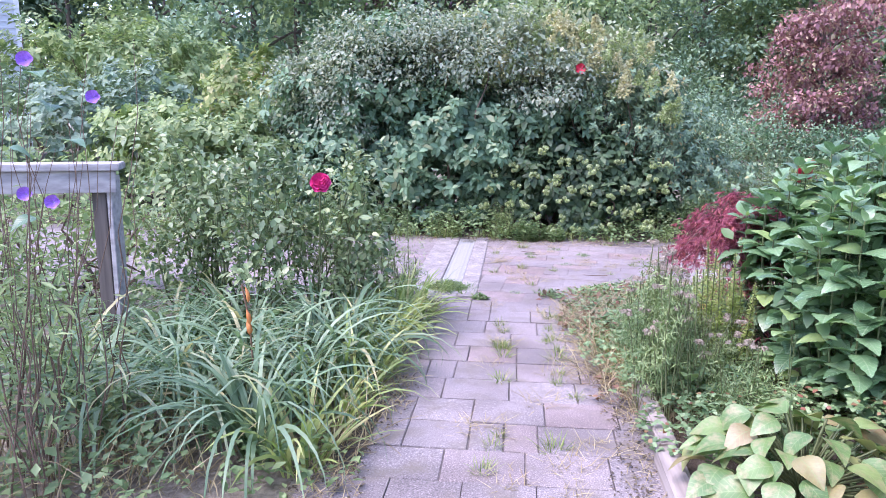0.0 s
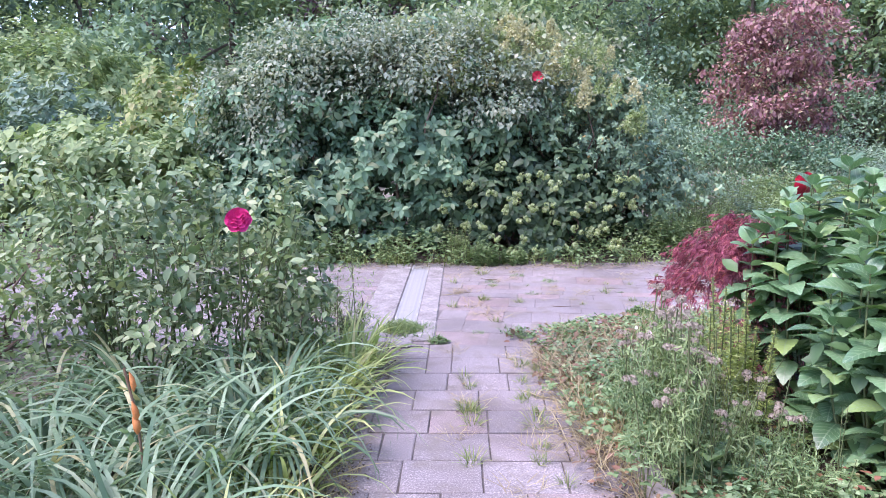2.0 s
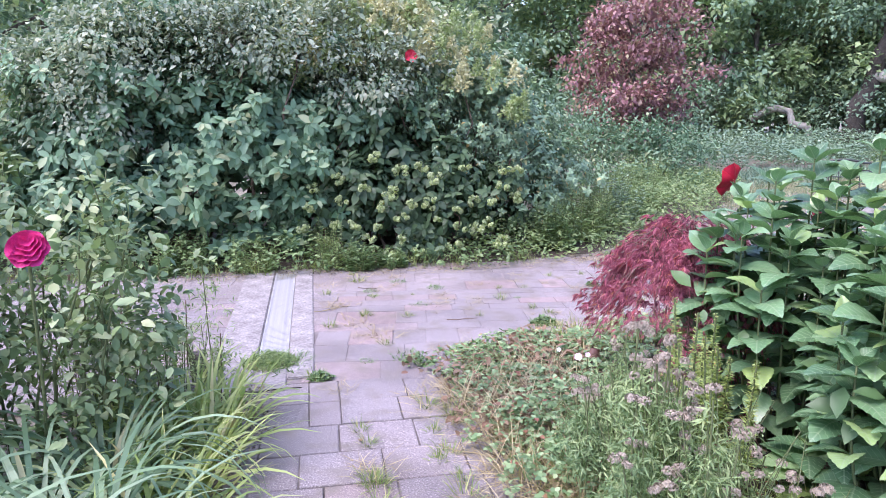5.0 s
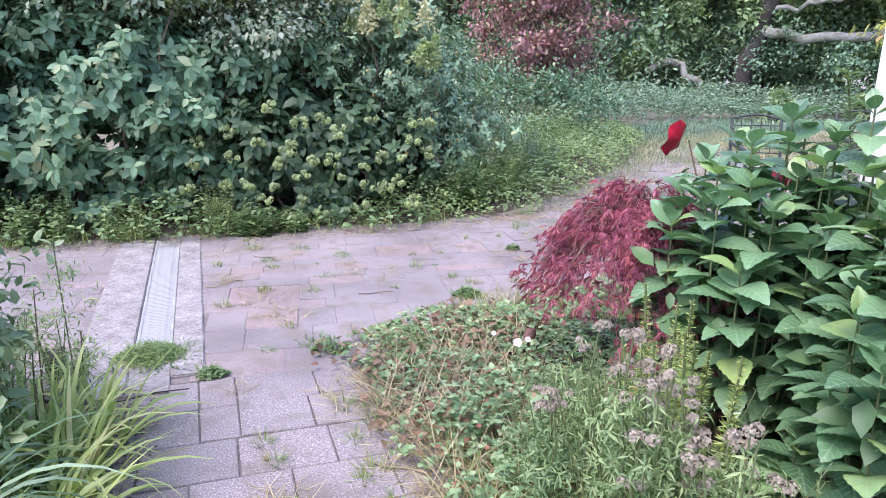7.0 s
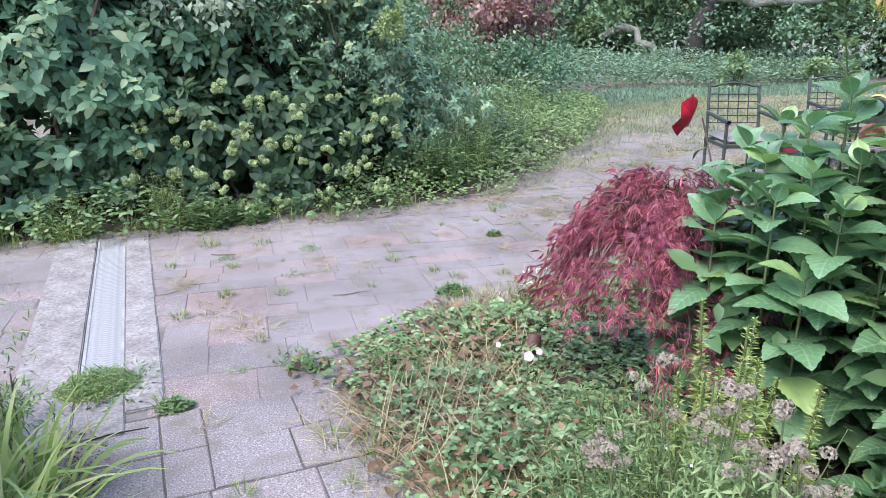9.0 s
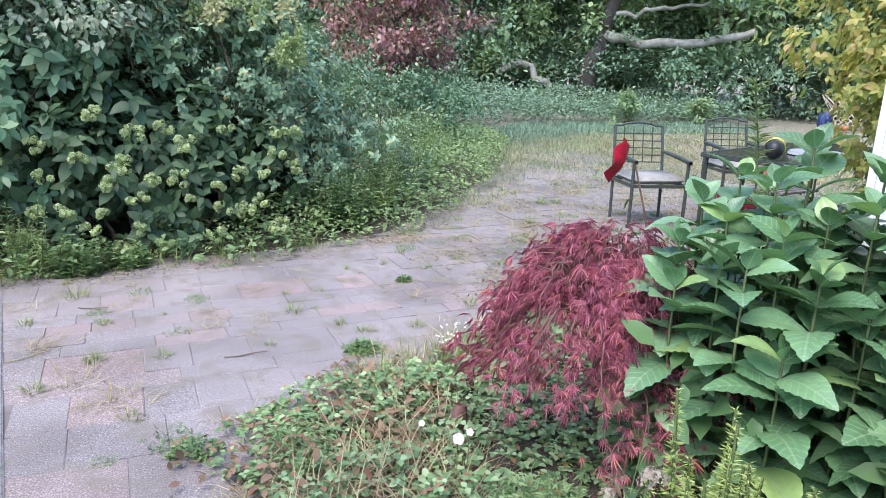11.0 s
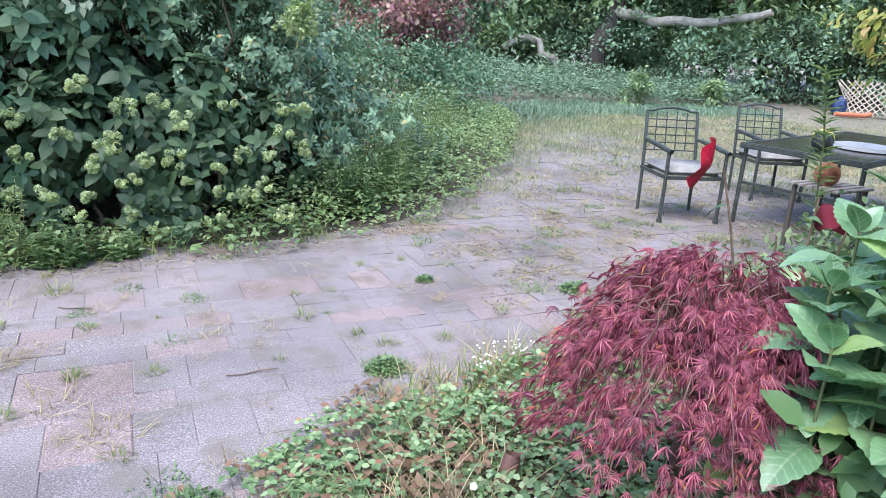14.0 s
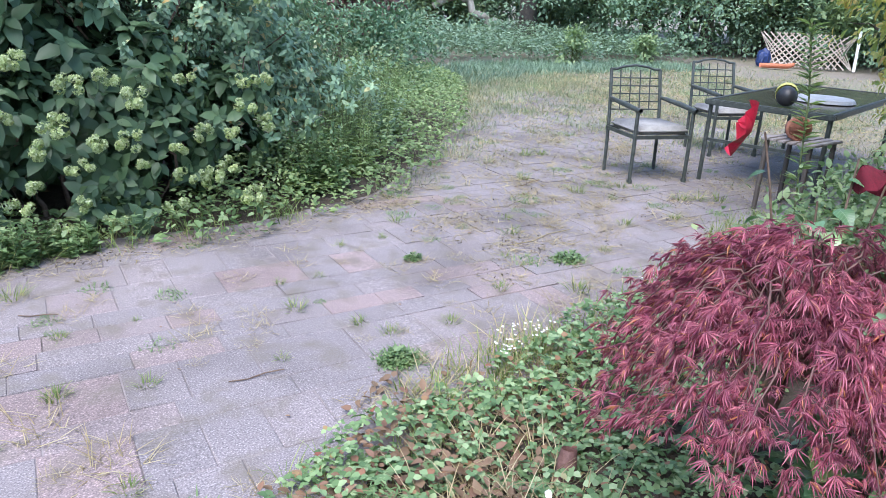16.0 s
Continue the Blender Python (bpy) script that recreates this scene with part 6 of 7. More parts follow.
def make_right_edge():
    """Weedy margin that runs from the hedge to the lawn, and the mint beyond."""
    edge = [(1.6, 0.85, 0.35, 0.3), (2.0, 0.95, 0.4, 0.38), (2.4, 1.15, 0.45, 0.45), (2.3, 0.75, 0.4, 0.16), (2.9, 0.95, 0.45, 0.2), (3.5, 1.4, 0.5, 0.28), (3.9, 2.0, 0.6, 0.35), (4.6, 2.7, 0.7, 0.5), (5.2, 3.6, 0.8, 0.5), (5.9, 4.6, 0.9, 0.5), (6.6, 5.6, 1.0, 0.45), (7.2, 6.6, 1.0, 0.4)]
    leaf_field("margin_weeds", "low green weeds along the terrace margin", "weeds", edge, 15000, 0.05, 0.1, 1.0, M_PALEWEED, LEAF)
    blade_field("margin_grass", "fine grass fading into the terrace", [(3.3, 1.0, 0.4, 0.7), (4.3, 1.8, 0.5, 0.8), (5.3, 2.9, 0.6, 0.9), (6.3, 3.9, 0.8, 0.9), (7.3, 5.0, 0.9, 0.9), (8.3, 5.8, 1.2, 0.8), (9.5, 6.5, 1.6, 0.8)], 9000, 0.16, 0.006, M_LAWN, (0.7, 1.5), (0.3, 1.2), 3)
    for name, label, blobs, n, mat in (
        ("low_shrub", "rounded dark green low shrub", [(5.9, 5.2, 0.6, 0.7, 0.7, 0.65), (6.8, 6.4, 0.55, 0.8, 0.8, 0.6), (4.9, 5.4, 0.7, 0.8, 0.9, 0.75)], 700, M_VIB),
        ("maple_underbrush", "green brush under the red maple", [(4.0, 6.2, 0.7, 1.1, 1.0, 0.8), (6.0, 8.3, 0.7, 1.2, 1.0, 0.8), (7.6, 8.0, 0.6, 1.0, 0.9, 0.7), (3.0, 4.4, 0.7, 0.9, 0.9, 0.8)], 900, M_ROSEBUSH)):
        shrub(name, label, "bush", blobs, n, 9, 0.1, 0.075, mat, LEAF2, M_STEM, 4, 0.35)
    for k, (x, y, r, h, n) in enumerate(((2.55, 1.0, 0.22, 0.55, 30), (2.95, 1.35, 0.28, 0.7, 34), (3.35, 1.75, 0.3, 0.65, 34), (3.8, 2.3, 0.32, 0.8, 36), (4.25, 2.75, 0.34, 0.7, 36), (4.7, 3.5, 0.38, 0.85, 36),
                                           (5.2, 4.2, 0.4, 0.75, 34), (3.2, 2.3, 0.35, 0.9, 30), (4.1, 3.5, 0.4, 1.0, 30), (5.7, 5.0, 0.45, 0.7, 30), (2.7, 1.75, 0.3, 0.85, 28), (6.3, 5.8, 0.5, 0.6, 28))):
        herb_stand("perennial_stand", "upright leafy green perennials beside the hedge", "plant", x, y, r, h, n, (0.085, 0.12, 0.10)[k % 3], (M_WEED, M_PALEWEED, M_PALEWEED, M_MINT)[k % 4], (LEAF2, SLIM, SLIM)[k % 3], "perennials by the hedge")
    mint = [(9.0, 9.6, 1.3, 0.6), (10.6, 9.9, 1.4, 0.75), (12.2, 9.6, 1.4, 0.75), (13.8, 9.3, 1.4, 0.7), (15.4, 9.2, 1.4, 0.7), (17.0, 9.0, 1.4, 0.7), (11.5, 12.0, 2.0, 0.9), (14.5, 11.5, 2.0, 0.9), (17.5, 11.0, 2.0, 0.9), (9.0, 12.5, 1.8, 0.9)]
    leaf_field("mint_patch", "grey-green mint patch at the edge of the woods", "plant", mint, 26000, 0.088, 0.2, 1.0, M_MINT, LEAF2)
    lawn = [(10.5, 7.2, 2.4, 0.6), (13.5, 6.8, 2.6, 0.6), (16.5, 6.2, 2.6, 0.6), (11.6, 4.4, 2.3, 0.45), (14.0, 3.6, 2.6, 0.5), (10.6, 0.8, 1.6, 0.4), (17.0, 2.6, 2.4, 0.6), (12.0, 1.0, 2.4, 0.5)]
    blade_field("lawn_grass", "thin yellowish lawn grass on bare soil", lawn, 10000, 0.13, 0.011, M_LAWN, (0.5, 1.4), (0.2, 1.2), 3)
    blade_field("dry_lawn_grass", "dry straw grass over the terrace end", [(6.0, 1.8, 1.3, 0.8), (7.3, 2.8, 1.4, 0.8), (5.0, 0.9, 1.0, 0.6), (8.0, 4.2, 1.4, 0.8), (9.5, 3.2, 1.6, 0.8), (10.5, 5.0, 2.0, 0.8), (7.0, 4.2, 1.0, 0.7)], 9000, 0.12, 0.006, M_STRAW, (0.05, 0.7), (0.2, 1.0), 2, z0=0.0)
    blade_field("terrace_grass", "short green grass breaking through the terrace end", [(5.2, 2.6, 0.8, 0.7), (6.2, 3.4, 0.9, 0.8), (6.6, 1.6, 0.9, 0.6), (7.4, 4.4, 1.1, 0.9), (7.8, 2.4, 1.2, 0.7), (4.6, 1.4, 0.5, 0.6), (8.6, 5.4, 1.2, 0.9), (7.2, 0.9, 0.9, 0.5), (5.9, 0.6, 0.6, 0.45), (9.6, 4.6, 1.6, 0.8), (9.0, 2.6, 1.4, 0.6)], 9000, 0.085, 0.006, M_LAWN, (0.4, 1.4), (0.2, 1.2), 2, z0=0.0)
    blade_field("far_grass", "longer blue-green grass before the mint", [(9.3, 7.4, 1.1, 1), (10.8, 7.9, 1.2, 1.1), (12.4, 7.9, 1.2, 1.1), (14.0, 7.7, 1.2, 1), (8.2, 6.6, 0.8, 0.9), (15.6, 7.5, 1.2, 1)], 15000, 0.17, 0.012, M_MINT, (0.6, 1.5), (0.3, 1.3), 3)
    dr = random.Random(91)
    clumps = [(3.6 + 7.4 * dr.random() ** 0.75, -1.0 + 7.4 * dr.random()) for _ in range(520)]
    clumps = [(x, y, dr.uniform(0.07, 0.16) + 0.05 * max(0, x - 4) * dr.random(), dr.uniform(0.5, 1.0)) for x, y in clumps if on_edge(NEAR_EDGE, x) < y < on_edge(FAR_EDGE, x) + 0.4]
    blade_field("straw_clumps", "matted tan straw clumps over the far paving", clumps[::2] + clumps[1::6], 13000, 0.12, 0.007, M_STRAW, (0.05, 0.7), (0.1, 0.9), 2, z0=0.0)
    blade_field("grass_clumps", "low green grass clumps over the far paving", clumps[1::3], 9000, 0.085, 0.007, M_LAWN, (0.3, 1.4), (0.2, 1.2), 2, z0=0.0)
    lc = [(6.8 + 8.5 * dr.random(), 0.3 + 7.2 * dr.random()) for _ in range(700)]
    lc = [(x, y, dr.uniform(0.12, 0.3), dr.uniform(0.6, 1.2)) for x, y in lc if y < on_edge(FAR_EDGE, x) + 1.2]
    blade_field("lawn_tufts", "uneven green grass tufts on the worn lawn", lc[::2], 15000, 0.11, 0.010, M_LAWN, (0.4, 1.4), (0.2, 1.2), 2, z0=-0.02)
    blade_field("lawn_mat", "matted tan dry grass on the worn lawn", lc[1::2], 12000, 0.13, 0.010, M_STRAW, (0.05, 0.8), (0.1, 1.0), 2, z0=-0.02)
    blade_field("lawn_straw", "dry straw through the thin lawn", lawn, 9000, 0.12, 0.012, M_STRAW, (0.1, 0.9), (0.1, 1.0), 2)
    spots = [(2.6 + 3.9 * random.random(), -1.2 + 3.6 * random.random()) for _ in range(230)]
    spots = [(x, y, random.uniform(0.05, 0.16), 0.010) for x, y in spots if is_paved(x, y)] + [(x, on_edge(FAR_EDGE, x) - 0.02, 0.16, 0.03) for x in np.arange(-1.5, 4.6, 0.2)]
    leaf_field("terrace_debris", "dark leaf crumbs and dirt scattered over the terrace", "leaf litter", spots, 4200, 0.017, 0.2, 1.0, M_DEBRIS, LEAF2)
    blade_field("terrace_straw", "flattened straw scattered over the terrace", [(q[0], q[1], q[2] * 1.3, 0.5) for q in spots], 6500, 0.15, 0.004, M_STRAW, (0.02, 0.35), (0.0, 0.4), 2, z0=0.0)
    for x, y, s in ((13.2, 8.2, 1.0), (4.9, 4.4, 0.6), (15.8, 8.0, 0.8)):
        shrub("bright_shrub", "small bright green sapling at the lawn edge", "bush", [(x, y, 0.3 * s, 0.35 * s, 0.35 * s, 0.35 * s), (x, y, 0.6 * s, 0.2 * s, 0.2 * s, 0.25 * s)], 70, 7, 0.07, 0.12, M_WOODS2, LEAF2, M_STEM, 4, 0.3, group="saplings at the lawn edge")


# ---------- table, chairs and what lies on them ----------
def make_chair(x, y, turn):
    """Patio armchair: lattice back, arms, cushion; its front towards -y before turning."""
    e = thing("patio_chair", x, y, 0, "dark metal patio armchair with lattice back and grey cushion", "chair", "chairs round the patio table")
    w, d = 0.27, 0.25
    for sx in (-1, 1):
        Pile().add(*tube_np(np.array([(sx * w, -d, -0.004), (sx * w, -d, 0.3), (sx * w, -d + 0.01, 0.62)]), 0.017, 8)).put("front_leg", M_IRON, e, smooth=True)
        Pile().add(*tube_np(np.array([(sx * w, -d, -0.004), (sx * w, -d, 0.03)]), 0.026, 10)).put("foot", M_IRON, e, smooth=True)
        Pile().add(*tube_np(np.array([(sx * w * 0.96, d - 0.02, -0.004), (sx * w * 0.96, d, 0.42), (sx * w * 0.94, d + 0.04, 0.68), (sx * w * 0.92, d + 0.09, 0.91)]), 0.016, 8)).put("back_post", M_IRON, e, smooth=True)
        Pile().add(*tube_np(np.array([(sx * w, -d - 0.03, 0.625), (sx * w * 1.02, -0.05, 0.645), (sx * w, d - 0.05, 0.66), (sx * w * 0.95, d + 0.04, 0.665)]), [0.022, 0.024, 0.02, 0.014], 8)).put("armrest", M_IRON, e, smooth=True)
    bm = bmesh.new()
    for a in ((-w, w, -d - 0.012, -d + 0.012), (-w, w, d - 0.012, d + 0.012), (-w - 0.012, -w + 0.012, -d, d), (w - 0.012, w + 0.012, -d, d)):
        box_bm(bm, *a, 0.385, 0.415)
    part("seat_frame", bm, M_IRON, e)
    bm = bmesh.new()
    box_bm(bm, -w + 0.01, w - 0.01, -d + 0.0, d - 0.02, 0.417, 0.487, None, 0.028)
    part("cushion", bm, M_CUSHION, e, "worn grey seat cushion", True)

    def back(u, f):
        return (u * w * 0.93, d + 0.03 + 0.06 * f, 0.55 + 0.345 * f)
    for f in (0.02, 0.22, 0.42, 0.62, 0.82):
        Pile().add(*tube_np(np.array([back(-1, f), back(0, f), back(1, f)]), 0.006, 5)).put("lattice_bar", M_IRON, e)
    for u in (-0.6, -0.2, 0.2, 0.6):
        Pile().add(*tube_np(np.array([back(u, 0.02), back(u, 0.5), back(u, 1.02)]), 0.006, 5)).put("lattice_bar", M_IRON, e)
    Pile().add(*tube_np(np.array([back(-1, 1.04), back(-0.75, 1.04), back(-0.5, 1.10), back(0, 1.14), back(0.5, 1.10), back(0.75, 1.04), back(1, 1.04)]), 0.012, 6)).put("top_rail", M_IRON, e, smooth=True)
    e.rotation_euler = (0, 0, radians(turn))
    return e


def make_table():
    x0, y0, turn = 5.72, -0.22, -80.0
    e = thing("patio_table", x0, y0, 0, "dark glass-topped rectangular metal patio table", "table")
    e.rotation_euler = (0, 0, radians(turn))
    L, W, H = 1.05, 2.4, 0.72
    bm = bmesh.new()
    box_bm(bm, 0.03, L - 0.03, 0.03, W - 0.03, H - 0.012, H - 0.002)
    part("tabletop", bm, M_TABLETOP, e, "dark dusty glass top")
    for a in ((0, L, 0, 0.045), (0, L, W - 0.045, W), (0, 0.045, 0.046, W - 0.046), (L - 0.045, L, 0.046, W - 0.046)):
        bm = bmesh.new()
        box_bm(bm, *a, H - 0.045, H + 0.004, None, 0.008)
        part("rim", bm, M_IRON, e)
    for lx, ly in ((0.04, 0.06), (L - 0.04, 0.06), (0.04, W - 0.06), (L - 0.04, W - 0.06)):
        Pile().add(*tube_np(np.array([(lx, ly, -0.004), (lx, ly, 0.35), (lx, ly, H - 0.045)]), 0.02, 8)).put("leg", M_IRON, e, smooth=True)
    bm = bmesh.new()
    box_bm(bm, 0.05, L - 0.05, 0.05, 0.07, 0.36, 0.385)
    part("stretcher", bm, M_IRON, e)


def make_table_things():
    z = 0.726
    e = thing("flashlight", 5.98, -0.80, z, "black rubber ball-headed lamp with yellow ring on the table", "lamp")
    bm = bmesh.new()
    bmesh.ops.create_uvsphere(bm, u_segments=16, v_segments=10, radius=0.085)
    for v in bm.verts:
        v.co.z = v.co.z * 0.98 + 0.083
        v.co.x *= 0.9
    part("head", bm, M_BLACK, e, "", True)
    Pile().add(*tube_np(np.array([(0.05, 0.03, 0.09), (0.09, 0.05, 0.1), (0.11, 0.06, 0.1)]), [0.088, 0.09, 0.06], 14)).put("ring", M_YELLOWP, e, "yellow plastic ring", True)
    e = thing("flat_sheet", 6.75, -0.75, z, "pale grey plastic lid lying on the table", "lid")
    bm = bmesh.new()
    bmesh.ops.create_cone(bm, cap_ends=True, segments=24, radius1=0.27, radius2=0.25, depth=0.03)
    for v in bm.verts:
        v.co.z += 0.016
    part("lid", bm, M_PAPER, e)
    # clay pot on a slatted stand beside the table
    e = thing("plant_stand", 5.50, -1.22, 0, "low dark slatted wooden plant stand beside the table", "stand")
    for sx in (-0.2, 0.17):
        for sy in (-0.18, 0.15):
            bm = bmesh.new()
            box_bm(bm, sx, sx + 0.03, sy, sy + 0.03, -0.004, 0.55, None, 0.004)
            part("leg", bm, M_POST, e)
    for k in range(6):
        bm = bmesh.new()
        box_bm(bm, -0.24, 0.24, -0.20 + k * 0.068, -0.15 + k * 0.068, 0.552, 0.57, None, 0.004)
        part("slat", bm, M_EDGE, e)
    e = thing("clay_pot", 5.44, -1.19, 0.57, "terracotta pot lying on its side on the plant stand", "pot")
    o = Pile().add(*tube_np(np.array([(0.10, 0, 0.075), (0.0, 0, 0.082), (-0.06, 0, 0.087), (-0.062, 0, 0.089), (-0.09, 0, 0.089), (-0.09, 0, 0.089), (-0.088, 0, 0.089), (0.06, 0, 0.08)]), [0.055, 0.07, 0.078, 0.09, 0.09, 0.072, 0.07, 0.05], 18)).put("pot", M_CLAY, e, "", True)
    o.rotation_euler = (0, 0, radians(40))


def make_yellow_shrub():
    shrub("yellowing_shrub", "tall shrub with yellowing lobed leaves against the house", "bush",
          [(5.4, -2.15, 1.9, 0.8, 0.6, 1.0), (6.2, -2.1, 1.6, 0.7, 0.6, 0.9), (5.3, -2.2, 2.8, 0.8, 0.6, 0.8), (5.0, -2.5, 2.5, 0.5, 0.5, 0.9), (5.2, -2.4, 1.4, 0.5, 0.5, 0.7), (5.5, -2.2, 0.85, 0.55, 0.4, 0.5)],
          3600, 8, 0.055, 0.064, M_YELLOW, LEAF, M_TWIG, 2, 0.2, leafing=sprays)
    shrub("weedy_shrub", "green and yellow weeds by the terrace corner", "bush",
          [(4.6, -2.15, 0.3, 0.5, 0.35, 0.35), (5.8, -2.2, 0.5, 0.6, 0.35, 0.5), (6.8, -2.1, 0.5, 0.6, 0.5, 0.5), (3.6, -2.3, 0.3, 0.5, 0.35, 0.3)], 620, 8, 0.08, 0.055, M_WOODS2, LEAF, M_STEM, 5, 0.3)
    e = thing("tall_sprout", 4.55, -1.75, 0, "tall thin sprout with narrow pale leaves", "plant")
    p = np.array([(0, 0, -0.03), (-0.05, 0.03, 0.5), (-0.10, 0.05, 1.0), (-0.16, 0.1, 1.42)])
    Pile().add(*tube_np(p, 0.006, 5)).put("stem", M_STEM, e, smooth=True)
    n = 120
    f = rng.uniform(0.25, 1, n) * 3
    C = np.stack([np.interp(f, range(4), p[:, c]) for c in range(3)], 1)
    az = rng.random(n) * 6.28
    V, F = leaves_np(C, np.stack([np.cos(az), np.sin(az), np.full(n, 0.5)], 1), np.tile([0, 0, 1.0], (n, 1)), 0.11, SLIM)
    mesh_np("leaves", V, F, M_PALEWEED, e)


# ---------- lattice, tarp, sled, woods ----------
def make_far_right_clutter():
    e = thing("lattice_panel", 20.2, 6.05, 0, "weathered wooden lattice panel leaning in the brush", "lattice")
    e.rotation_euler = (radians(-14), 0, radians(-58))
    e.scale = (0.90, 0.90, 0.86)
    rnd = random.Random(1)
    for k in range(15):
        for s in (-1, 1):
            x = -1.3 + k * 0.19
            bm = bmesh.new()
            box_bm(bm, -0.02, 0.02, 0.006 * s - 0.005, 0.006 * s + 0.005, -0.75, 0.75, pose(x, 0, 0.56, 0, 45 * s, 0))
            for v in bm.verts:
                v.co.z = min(1.12, max(0.0, v.co.z))
                v.co.x = min(1.35, max(-1.35, v.co.x))
            part("lath", bm, M_LATTICE, e)
    bm = bmesh.new()
    box_bm(bm, 1.36, 1.44, -0.03, 0.03, 0.0, 1.25, None, 0.006)
    part("end_post", bm, M_TRIM, e)
    e = thing("blue_tarp", 19.6, 6.9, 0, "crumpled dark blue tarp over a heap", "tarp")
    bm = bmesh.new()
    bmesh.ops.create_icosphere(bm, subdivisions=3, radius=0.5)
    for v in bm.verts:
        f = 1 + 0.25 * noise.noise(v.co * 4)
        v.co = Vector((v.co.x * 0.6 * f, v.co.y * 0.5 * f, max(-0.02, v.co.z * f * 0.75 + 0.25)))
    part("tarp", bm, M_BLUE, e)
    e.scale = (0.7, 0.7, 0.75)
    e = thing("orange_sled", 19.1, 6.2, 0, "faded orange plastic sled on the grass", "sled")
    bm = bmesh.new()
    rows = []
    for i in range(9):
        s = i / 8
        rows.append([bm.verts.new((s * 1.5 - 0.75, u * 0.3 * math.sin(math.pi * (0.12 + 0.8 * s)), 0.02 + 0.22 * abs(u) ** 3 + 0.25 * max(0, s - 0.7) ** 2 * 5)) for u in (-1, -0.6, 0, 0.6, 1)])
    for i in range(8):
        for j in range(4):
            bm.faces.new((rows[i][j], rows[i][j + 1], rows[i + 1][j + 1], rows[i + 1][j]))
    o = part("shell", bm, M_ORANGEP, e, "", True)
    sm = o.modifiers.new("thickness", "SOLIDIFY")
    sm.thickness = 0.02
    e.rotation_euler = (0, 0, radians(-40))
    e.scale = (0.6, 0.6, 0.5)


def make_woods():
    """Old leaning tree with a fallen pale limb, rows of trees, and the wood behind."""
    e = thing("leaning_tree", 16.2, 12.4, 0, "old dark tree with long pale horizontal limbs", "tree")
    t = np.linspace(0, 1, 9)[:, None]

    def limb(name, pts, r0, r1, mat):
        q = np.array(pts, float)
        k = np.linspace(0, len(q) - 1, 12)
        P = np.stack([np.interp(k, range(len(q)), q[:, c]) for c in range(3)], 1)
        P[1:-1] += rng.normal(0, 0.05, (10, 3))
        Pile().add(*tube_np(P, np.linspace(r0, r1, 12), 8)).put(name, mat, e, smooth=True)
    limb("trunk", [(-0.6, 0.1, -0.05), (-0.5, 0.08, 0.7), (-0.2, -0.2, 2.3), (0.1, -0.3, 3.6), (0.3, -0.2, 6.0)], 0.32, 0.14, M_DARKBARK)
    limb("limb", [(-0.2, -0.2, 2.36), (0.48, -0.9, 2.22), (1.55, -2.1, 2.12), (2.0, -2.8, 2.3), (2.6, -3.5, 2.56)], 0.16, 0.10, M_PALEBARK)
    limb("limb", [(-0.1, -0.2, 2.9), (0.9, -1.4, 3.1), (1.6, -2.6, 3.3)], 0.08, 0.04, M_PALEBARK)
    limb("limb", [(-2.6, 1.9, 1.1), (-2.1, 1.45, 1.42), (-1.75, 1.15, 1.2), (-1.4, 0.9, 0.75), (-1.1, 0.7, 0.0)], 0.10, 0.12, M_PALEBARK)
    foliage("crown", [(0.9, -0.4, 5.2, 2.2, 2.2, 1.2), (0.4, -2.6, 4.0, 1.4, 1.4, 0.8), (0.2, 1.6, 4.2, 1.6, 1.6, 1.0)], 700, 9, 0.22, 0.17, M_WOODS, e, LEAF2, 0.3, 0.2)
    e = thing("pale_twin_tree", 13.2, 16.6, 0, "slender pale twin-trunked tree", "tree")
    for dx in (0.0, 0.5):
        P = np.concatenate([dx + 0.12 * np.sin(t * 4) + t * 0.3, 0.1 * np.cos(t * 3), t * 8.5 - 0.05], 1)
        Pile().add(*tube_np(P, 0.13 * (1 - 0.6 * t[:, 0]), 8)).put("trunk", M_PALEBARK, e, smooth=True)
    foliage("crown", [(0.4, 0, 7.5, 2.0, 2.0, 1.6)], 320, 9, 0.25, 0.18, M_WOODS2, e, LEAF2, 0.3, 0.2)
    protos = []
    for k, (h, r, mat) in enumerate(((8.5, 2.6, M_WOODS), (7.5, 2.8, M_WOODS2), (9.5, 2.5, M_WOODS), (6.0, 2.4, M_WOODS2))):
        e = thing("woodland_tree", 0, 0, 0, "leafy broad-leaved tree at the edge of the wood", "tree", "trees of the wood")
        tree_parts(e, h, r, 0.16, mat, M_BARK, 620, 9, 0.19, 0.24, 0.12, LEAF2, 11)
        protos.append(e)
    rnd = random.Random(14)
    spots = []
    for a in np.linspace(-78, 88, 40):
        d = rnd.uniform(23, 27) if a > 12 else rnd.uniform(16, 22)
        spots.append((0.5 + d * math.sin(radians(a)), -3 + d * math.cos(radians(a))))
    for a in np.linspace(-74, 86, 28):
        d = rnd.uniform(26, 31)
        spots.append((0.5 + d * math.sin(radians(a)), -3 + d * math.cos(radians(a))))
    spots = [q for q in spots if not (-20.5 < q[0] < -7.5 and 6.0 < q[1] < 19)]
    for i, (x, y) in enumerate(spots):
        s = rnd.uniform(0.85, 1.3)
        m = pose(x, y, 0, 0, 0, rnd.uniform(0, 360)) @ Matrix.Scale(s, 4)
        if i < 4:
            protos[i].matrix_basis = m
        else:
            o = copy_thing(protos[i % 4], m)
            o.scale = (s, s, s)
    # brush at the foot of the wood
    bl = []
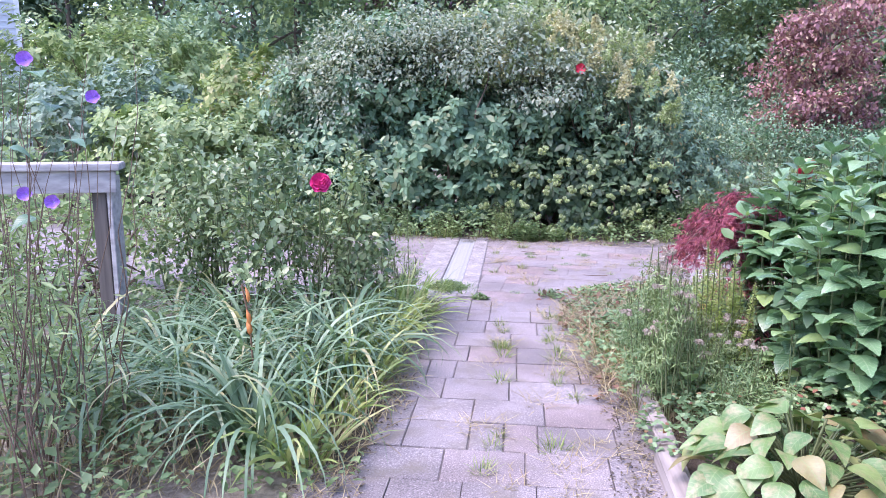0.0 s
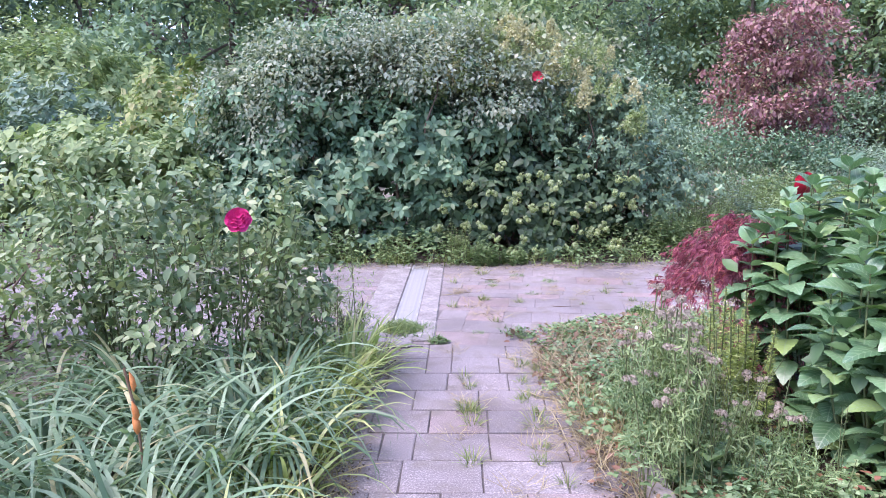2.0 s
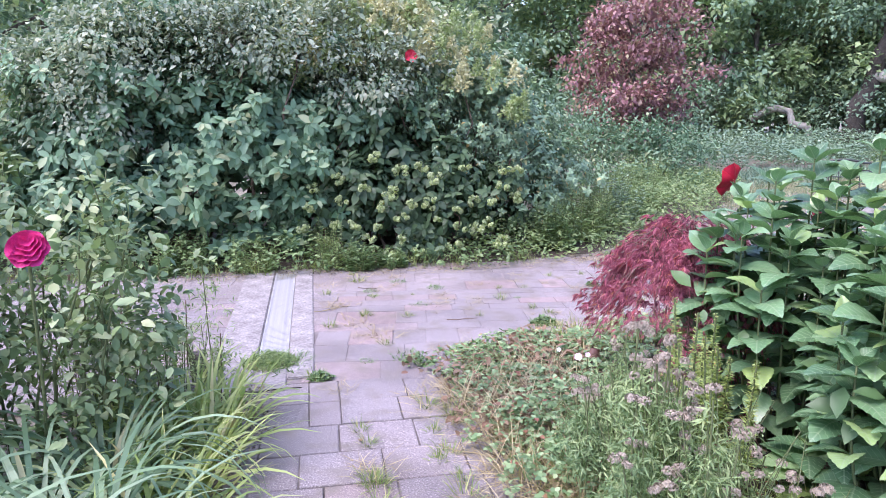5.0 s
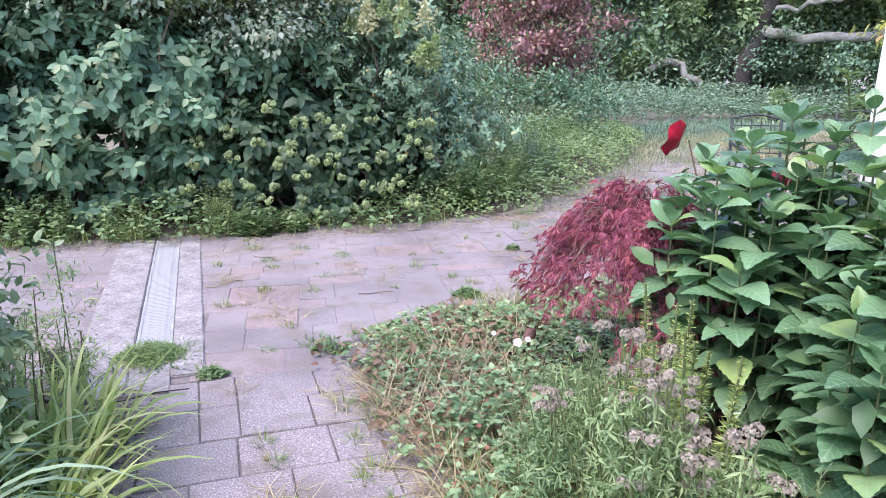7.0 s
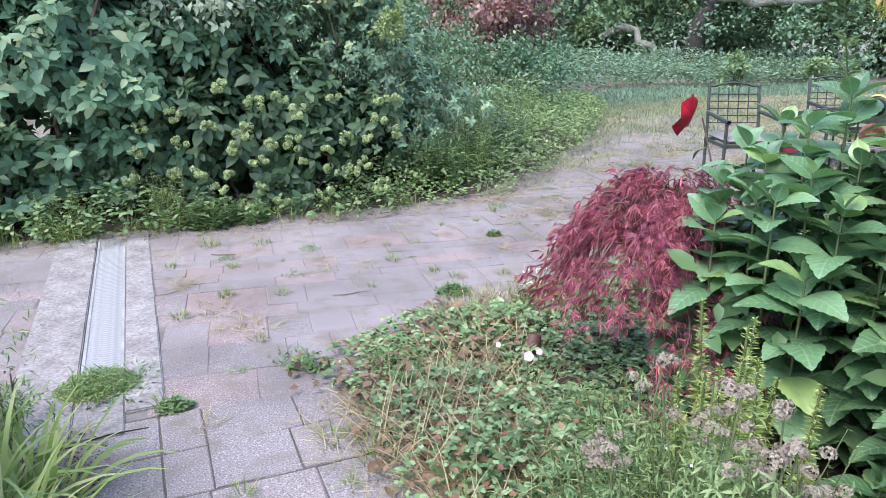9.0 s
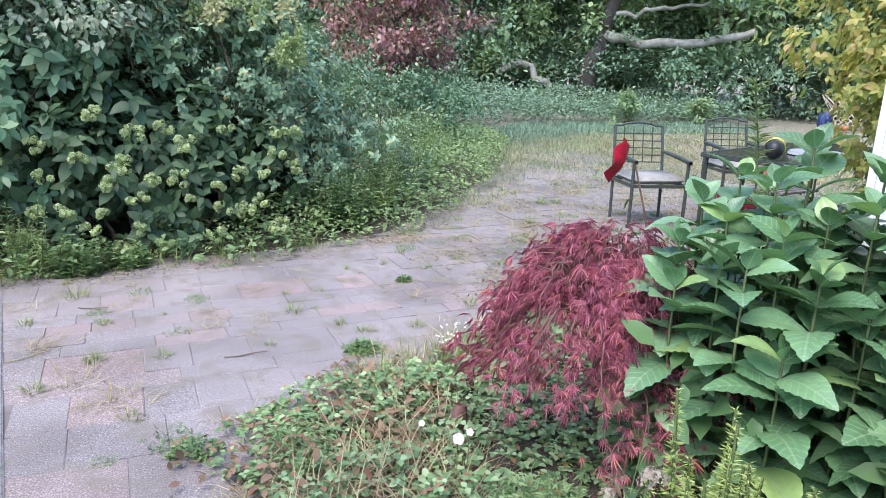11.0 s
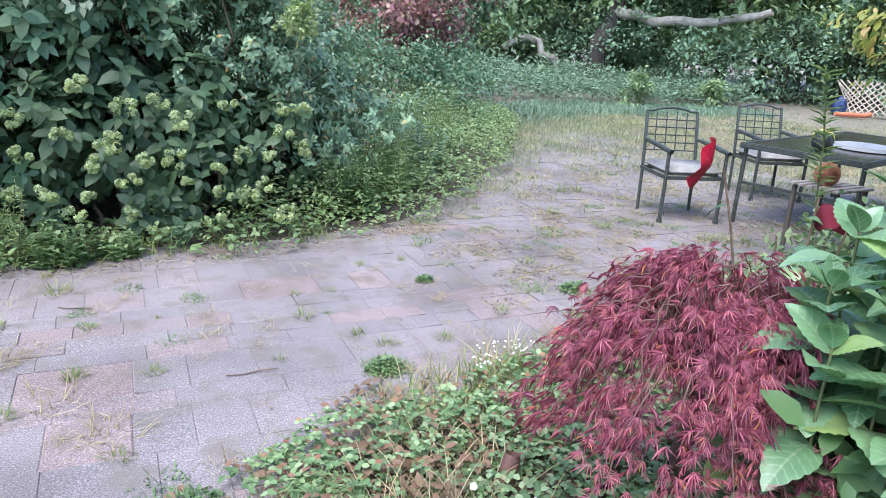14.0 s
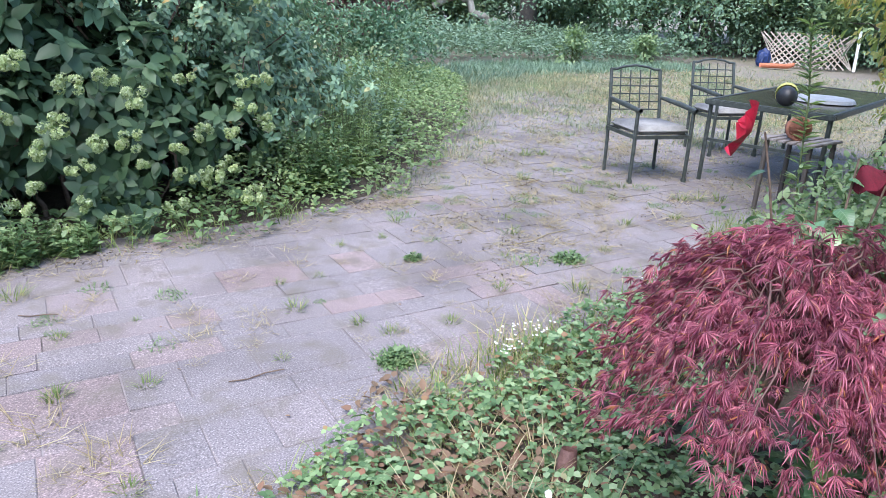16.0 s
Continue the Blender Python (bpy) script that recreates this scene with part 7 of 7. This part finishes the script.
    for a in np.linspace(-76, 88, 60):
        if -58 < a < -36:
            continue
        d = rnd.uniform(20.5, 23) if a > 18 else rnd.uniform(12, 16)
        if 60 < a < 71:
            d += 2.5
        bl.append((0.5 + d * math.sin(radians(a)), -3 + d * math.cos(radians(a)), rnd.uniform(0.6, 1.2), rnd.uniform(1.0, 1.9), rnd.uniform(0.9, 1.7), rnd.uniform(0.8, 1.8)))
        bl.append((0.5 + (d + 2.6) * math.sin(radians(a + 1.4)), -3 + (d + 2.6) * math.cos(radians(a + 1.4)), rnd.uniform(0.7, 1.3), 1.9, 1.7, rnd.uniform(1.0, 1.8)))
        d += 5
        bl.append((0.5 + d * math.sin(radians(a)), -3 + d * math.cos(radians(a)), rnd.uniform(1.0, 2.0), rnd.uniform(1.4, 2.2), rnd.uniform(0.9, 1.7), rnd.uniform(1.4, 2.6)))
    tagged(foliage("underbrush", bl, 15000, 9, 0.2, 0.14, M_WOODS, None, LEAF2, 0.0, 0.3), "dense green underbrush along the wood", "underbrush", kind="stuff")
    bl = []
    for a in np.linspace(0, 360, 90):
        if 100 < a < 260:
            d, hh = rnd.uniform(50, 58), rnd.uniform(1.6, 2.4)
        else:
            d, hh = rnd.uniform(33, 40), rnd.uniform(4.5, 6.5)
        bl.append((0.5 + d * math.sin(radians(a)), -3 + d * math.cos(radians(a)), hh, 3.2, 3.2, hh * 1.05))
        d -= 3.5
        bl.append((0.5 + d * math.sin(radians(a + 2)), -3 + d * math.cos(radians(a + 2)), 1.3, 2.2, 2.2, 1.7))
    tagged(foliage("far_woods", bl, 19000, 9, 0.55, 0.6, M_WOODS, None, LEAF2, 0.0, 0.25), "distant dense woods all around", "woods", kind="stuff")


def make_neighbour_house():
    """Pale clapboard house glimpsed beyond the shrubs."""
    e = thing("neighbour_house", -12.0, 9.2, 0, "pale grey clapboard house half hidden behind shrubs", "house", kind="structure")
    e.rotation_euler = (0, 0, radians(38))
    bm = bmesh.new()
    box_bm(bm, -8.0, -0.05, 0.05, 7.0, -0.1, 5.6)
    part("wall", bm, M_CLAP, e)
    for k in range(36):
        bm = bmesh.new()
        z = 0.1 + k * 0.15
        vs = [bm.verts.new(p) for p in ((-8.0, 0.01, z), (-0.12, 0.01, z), (-0.12, 0.04, z + 0.16), (-8.0, 0.04, z + 0.16), (-8.0, 0.05, z), (-0.12, 0.05, z))]
        bm.faces.new((vs[0], vs[1], vs[2], vs[3]))
        bm.faces.new((vs[4], vs[5], vs[1], vs[0]))
        part("clapboard", bm, M_CLAP, e)
    bm = bmesh.new()
    box_bm(bm, -0.118, 0.0, 0.0, 0.12, 0.0, 5.6, None, 0.006)
    part("corner_board", bm, M_TRIM, e)
    bm = bmesh.new()
    box_bm(bm, -8.3, 0.3, -0.3, 7.3, 5.6, 5.75, None, 0.01)
    part("eaves", bm, M_TRIM, e)
    bm = bmesh.new()
    r = [bm.verts.new(p) for p in ((-8.4, -0.4, 5.755), (0.4, -0.4, 5.755), (0.4, 7.4, 5.755), (-8.4, 7.4, 5.755), (-8.4, 3.5, 8.0), (0.4, 3.5, 8.0))]
    for f in ((0, 1, 5, 4), (1, 2, 5), (2, 3, 4, 5), (3, 0, 4), (3, 2, 1, 0)):
        bm.faces.new([r[i] for i in f])
    part("roof", bm, M_ROOF, e)


make_ground()
make_drain()
make_neighbour_house()
make_house()
make_hedge()
make_laceleaf()
make_maples()
make_bigleaf_hydrangea(2.02, -4.36, 0.40, 0.44, 1.18, 21, 42)
make_bigleaf_hydrangea(2.08, -3.50, 0.42, 0.40, 1.24, 22, 38)
make_bigleaf_hydrangea(2.24, -4.0, 0.30, 0.6, 1.34, 23, 40)
make_hosta()
make_right_bed()
make_hibiscus()
make_left_bed()
make_far_left()
make_right_edge()
make_chair(5.40, 0.09, -22)
make_chair(7.15, 0.42, -24)
make_table()
make_table_things()
make_yellow_shrub()
make_far_right_clutter()
make_woods()
make_joint_weeds()
make_weed_mounds()
make_sticks()
make_paving()
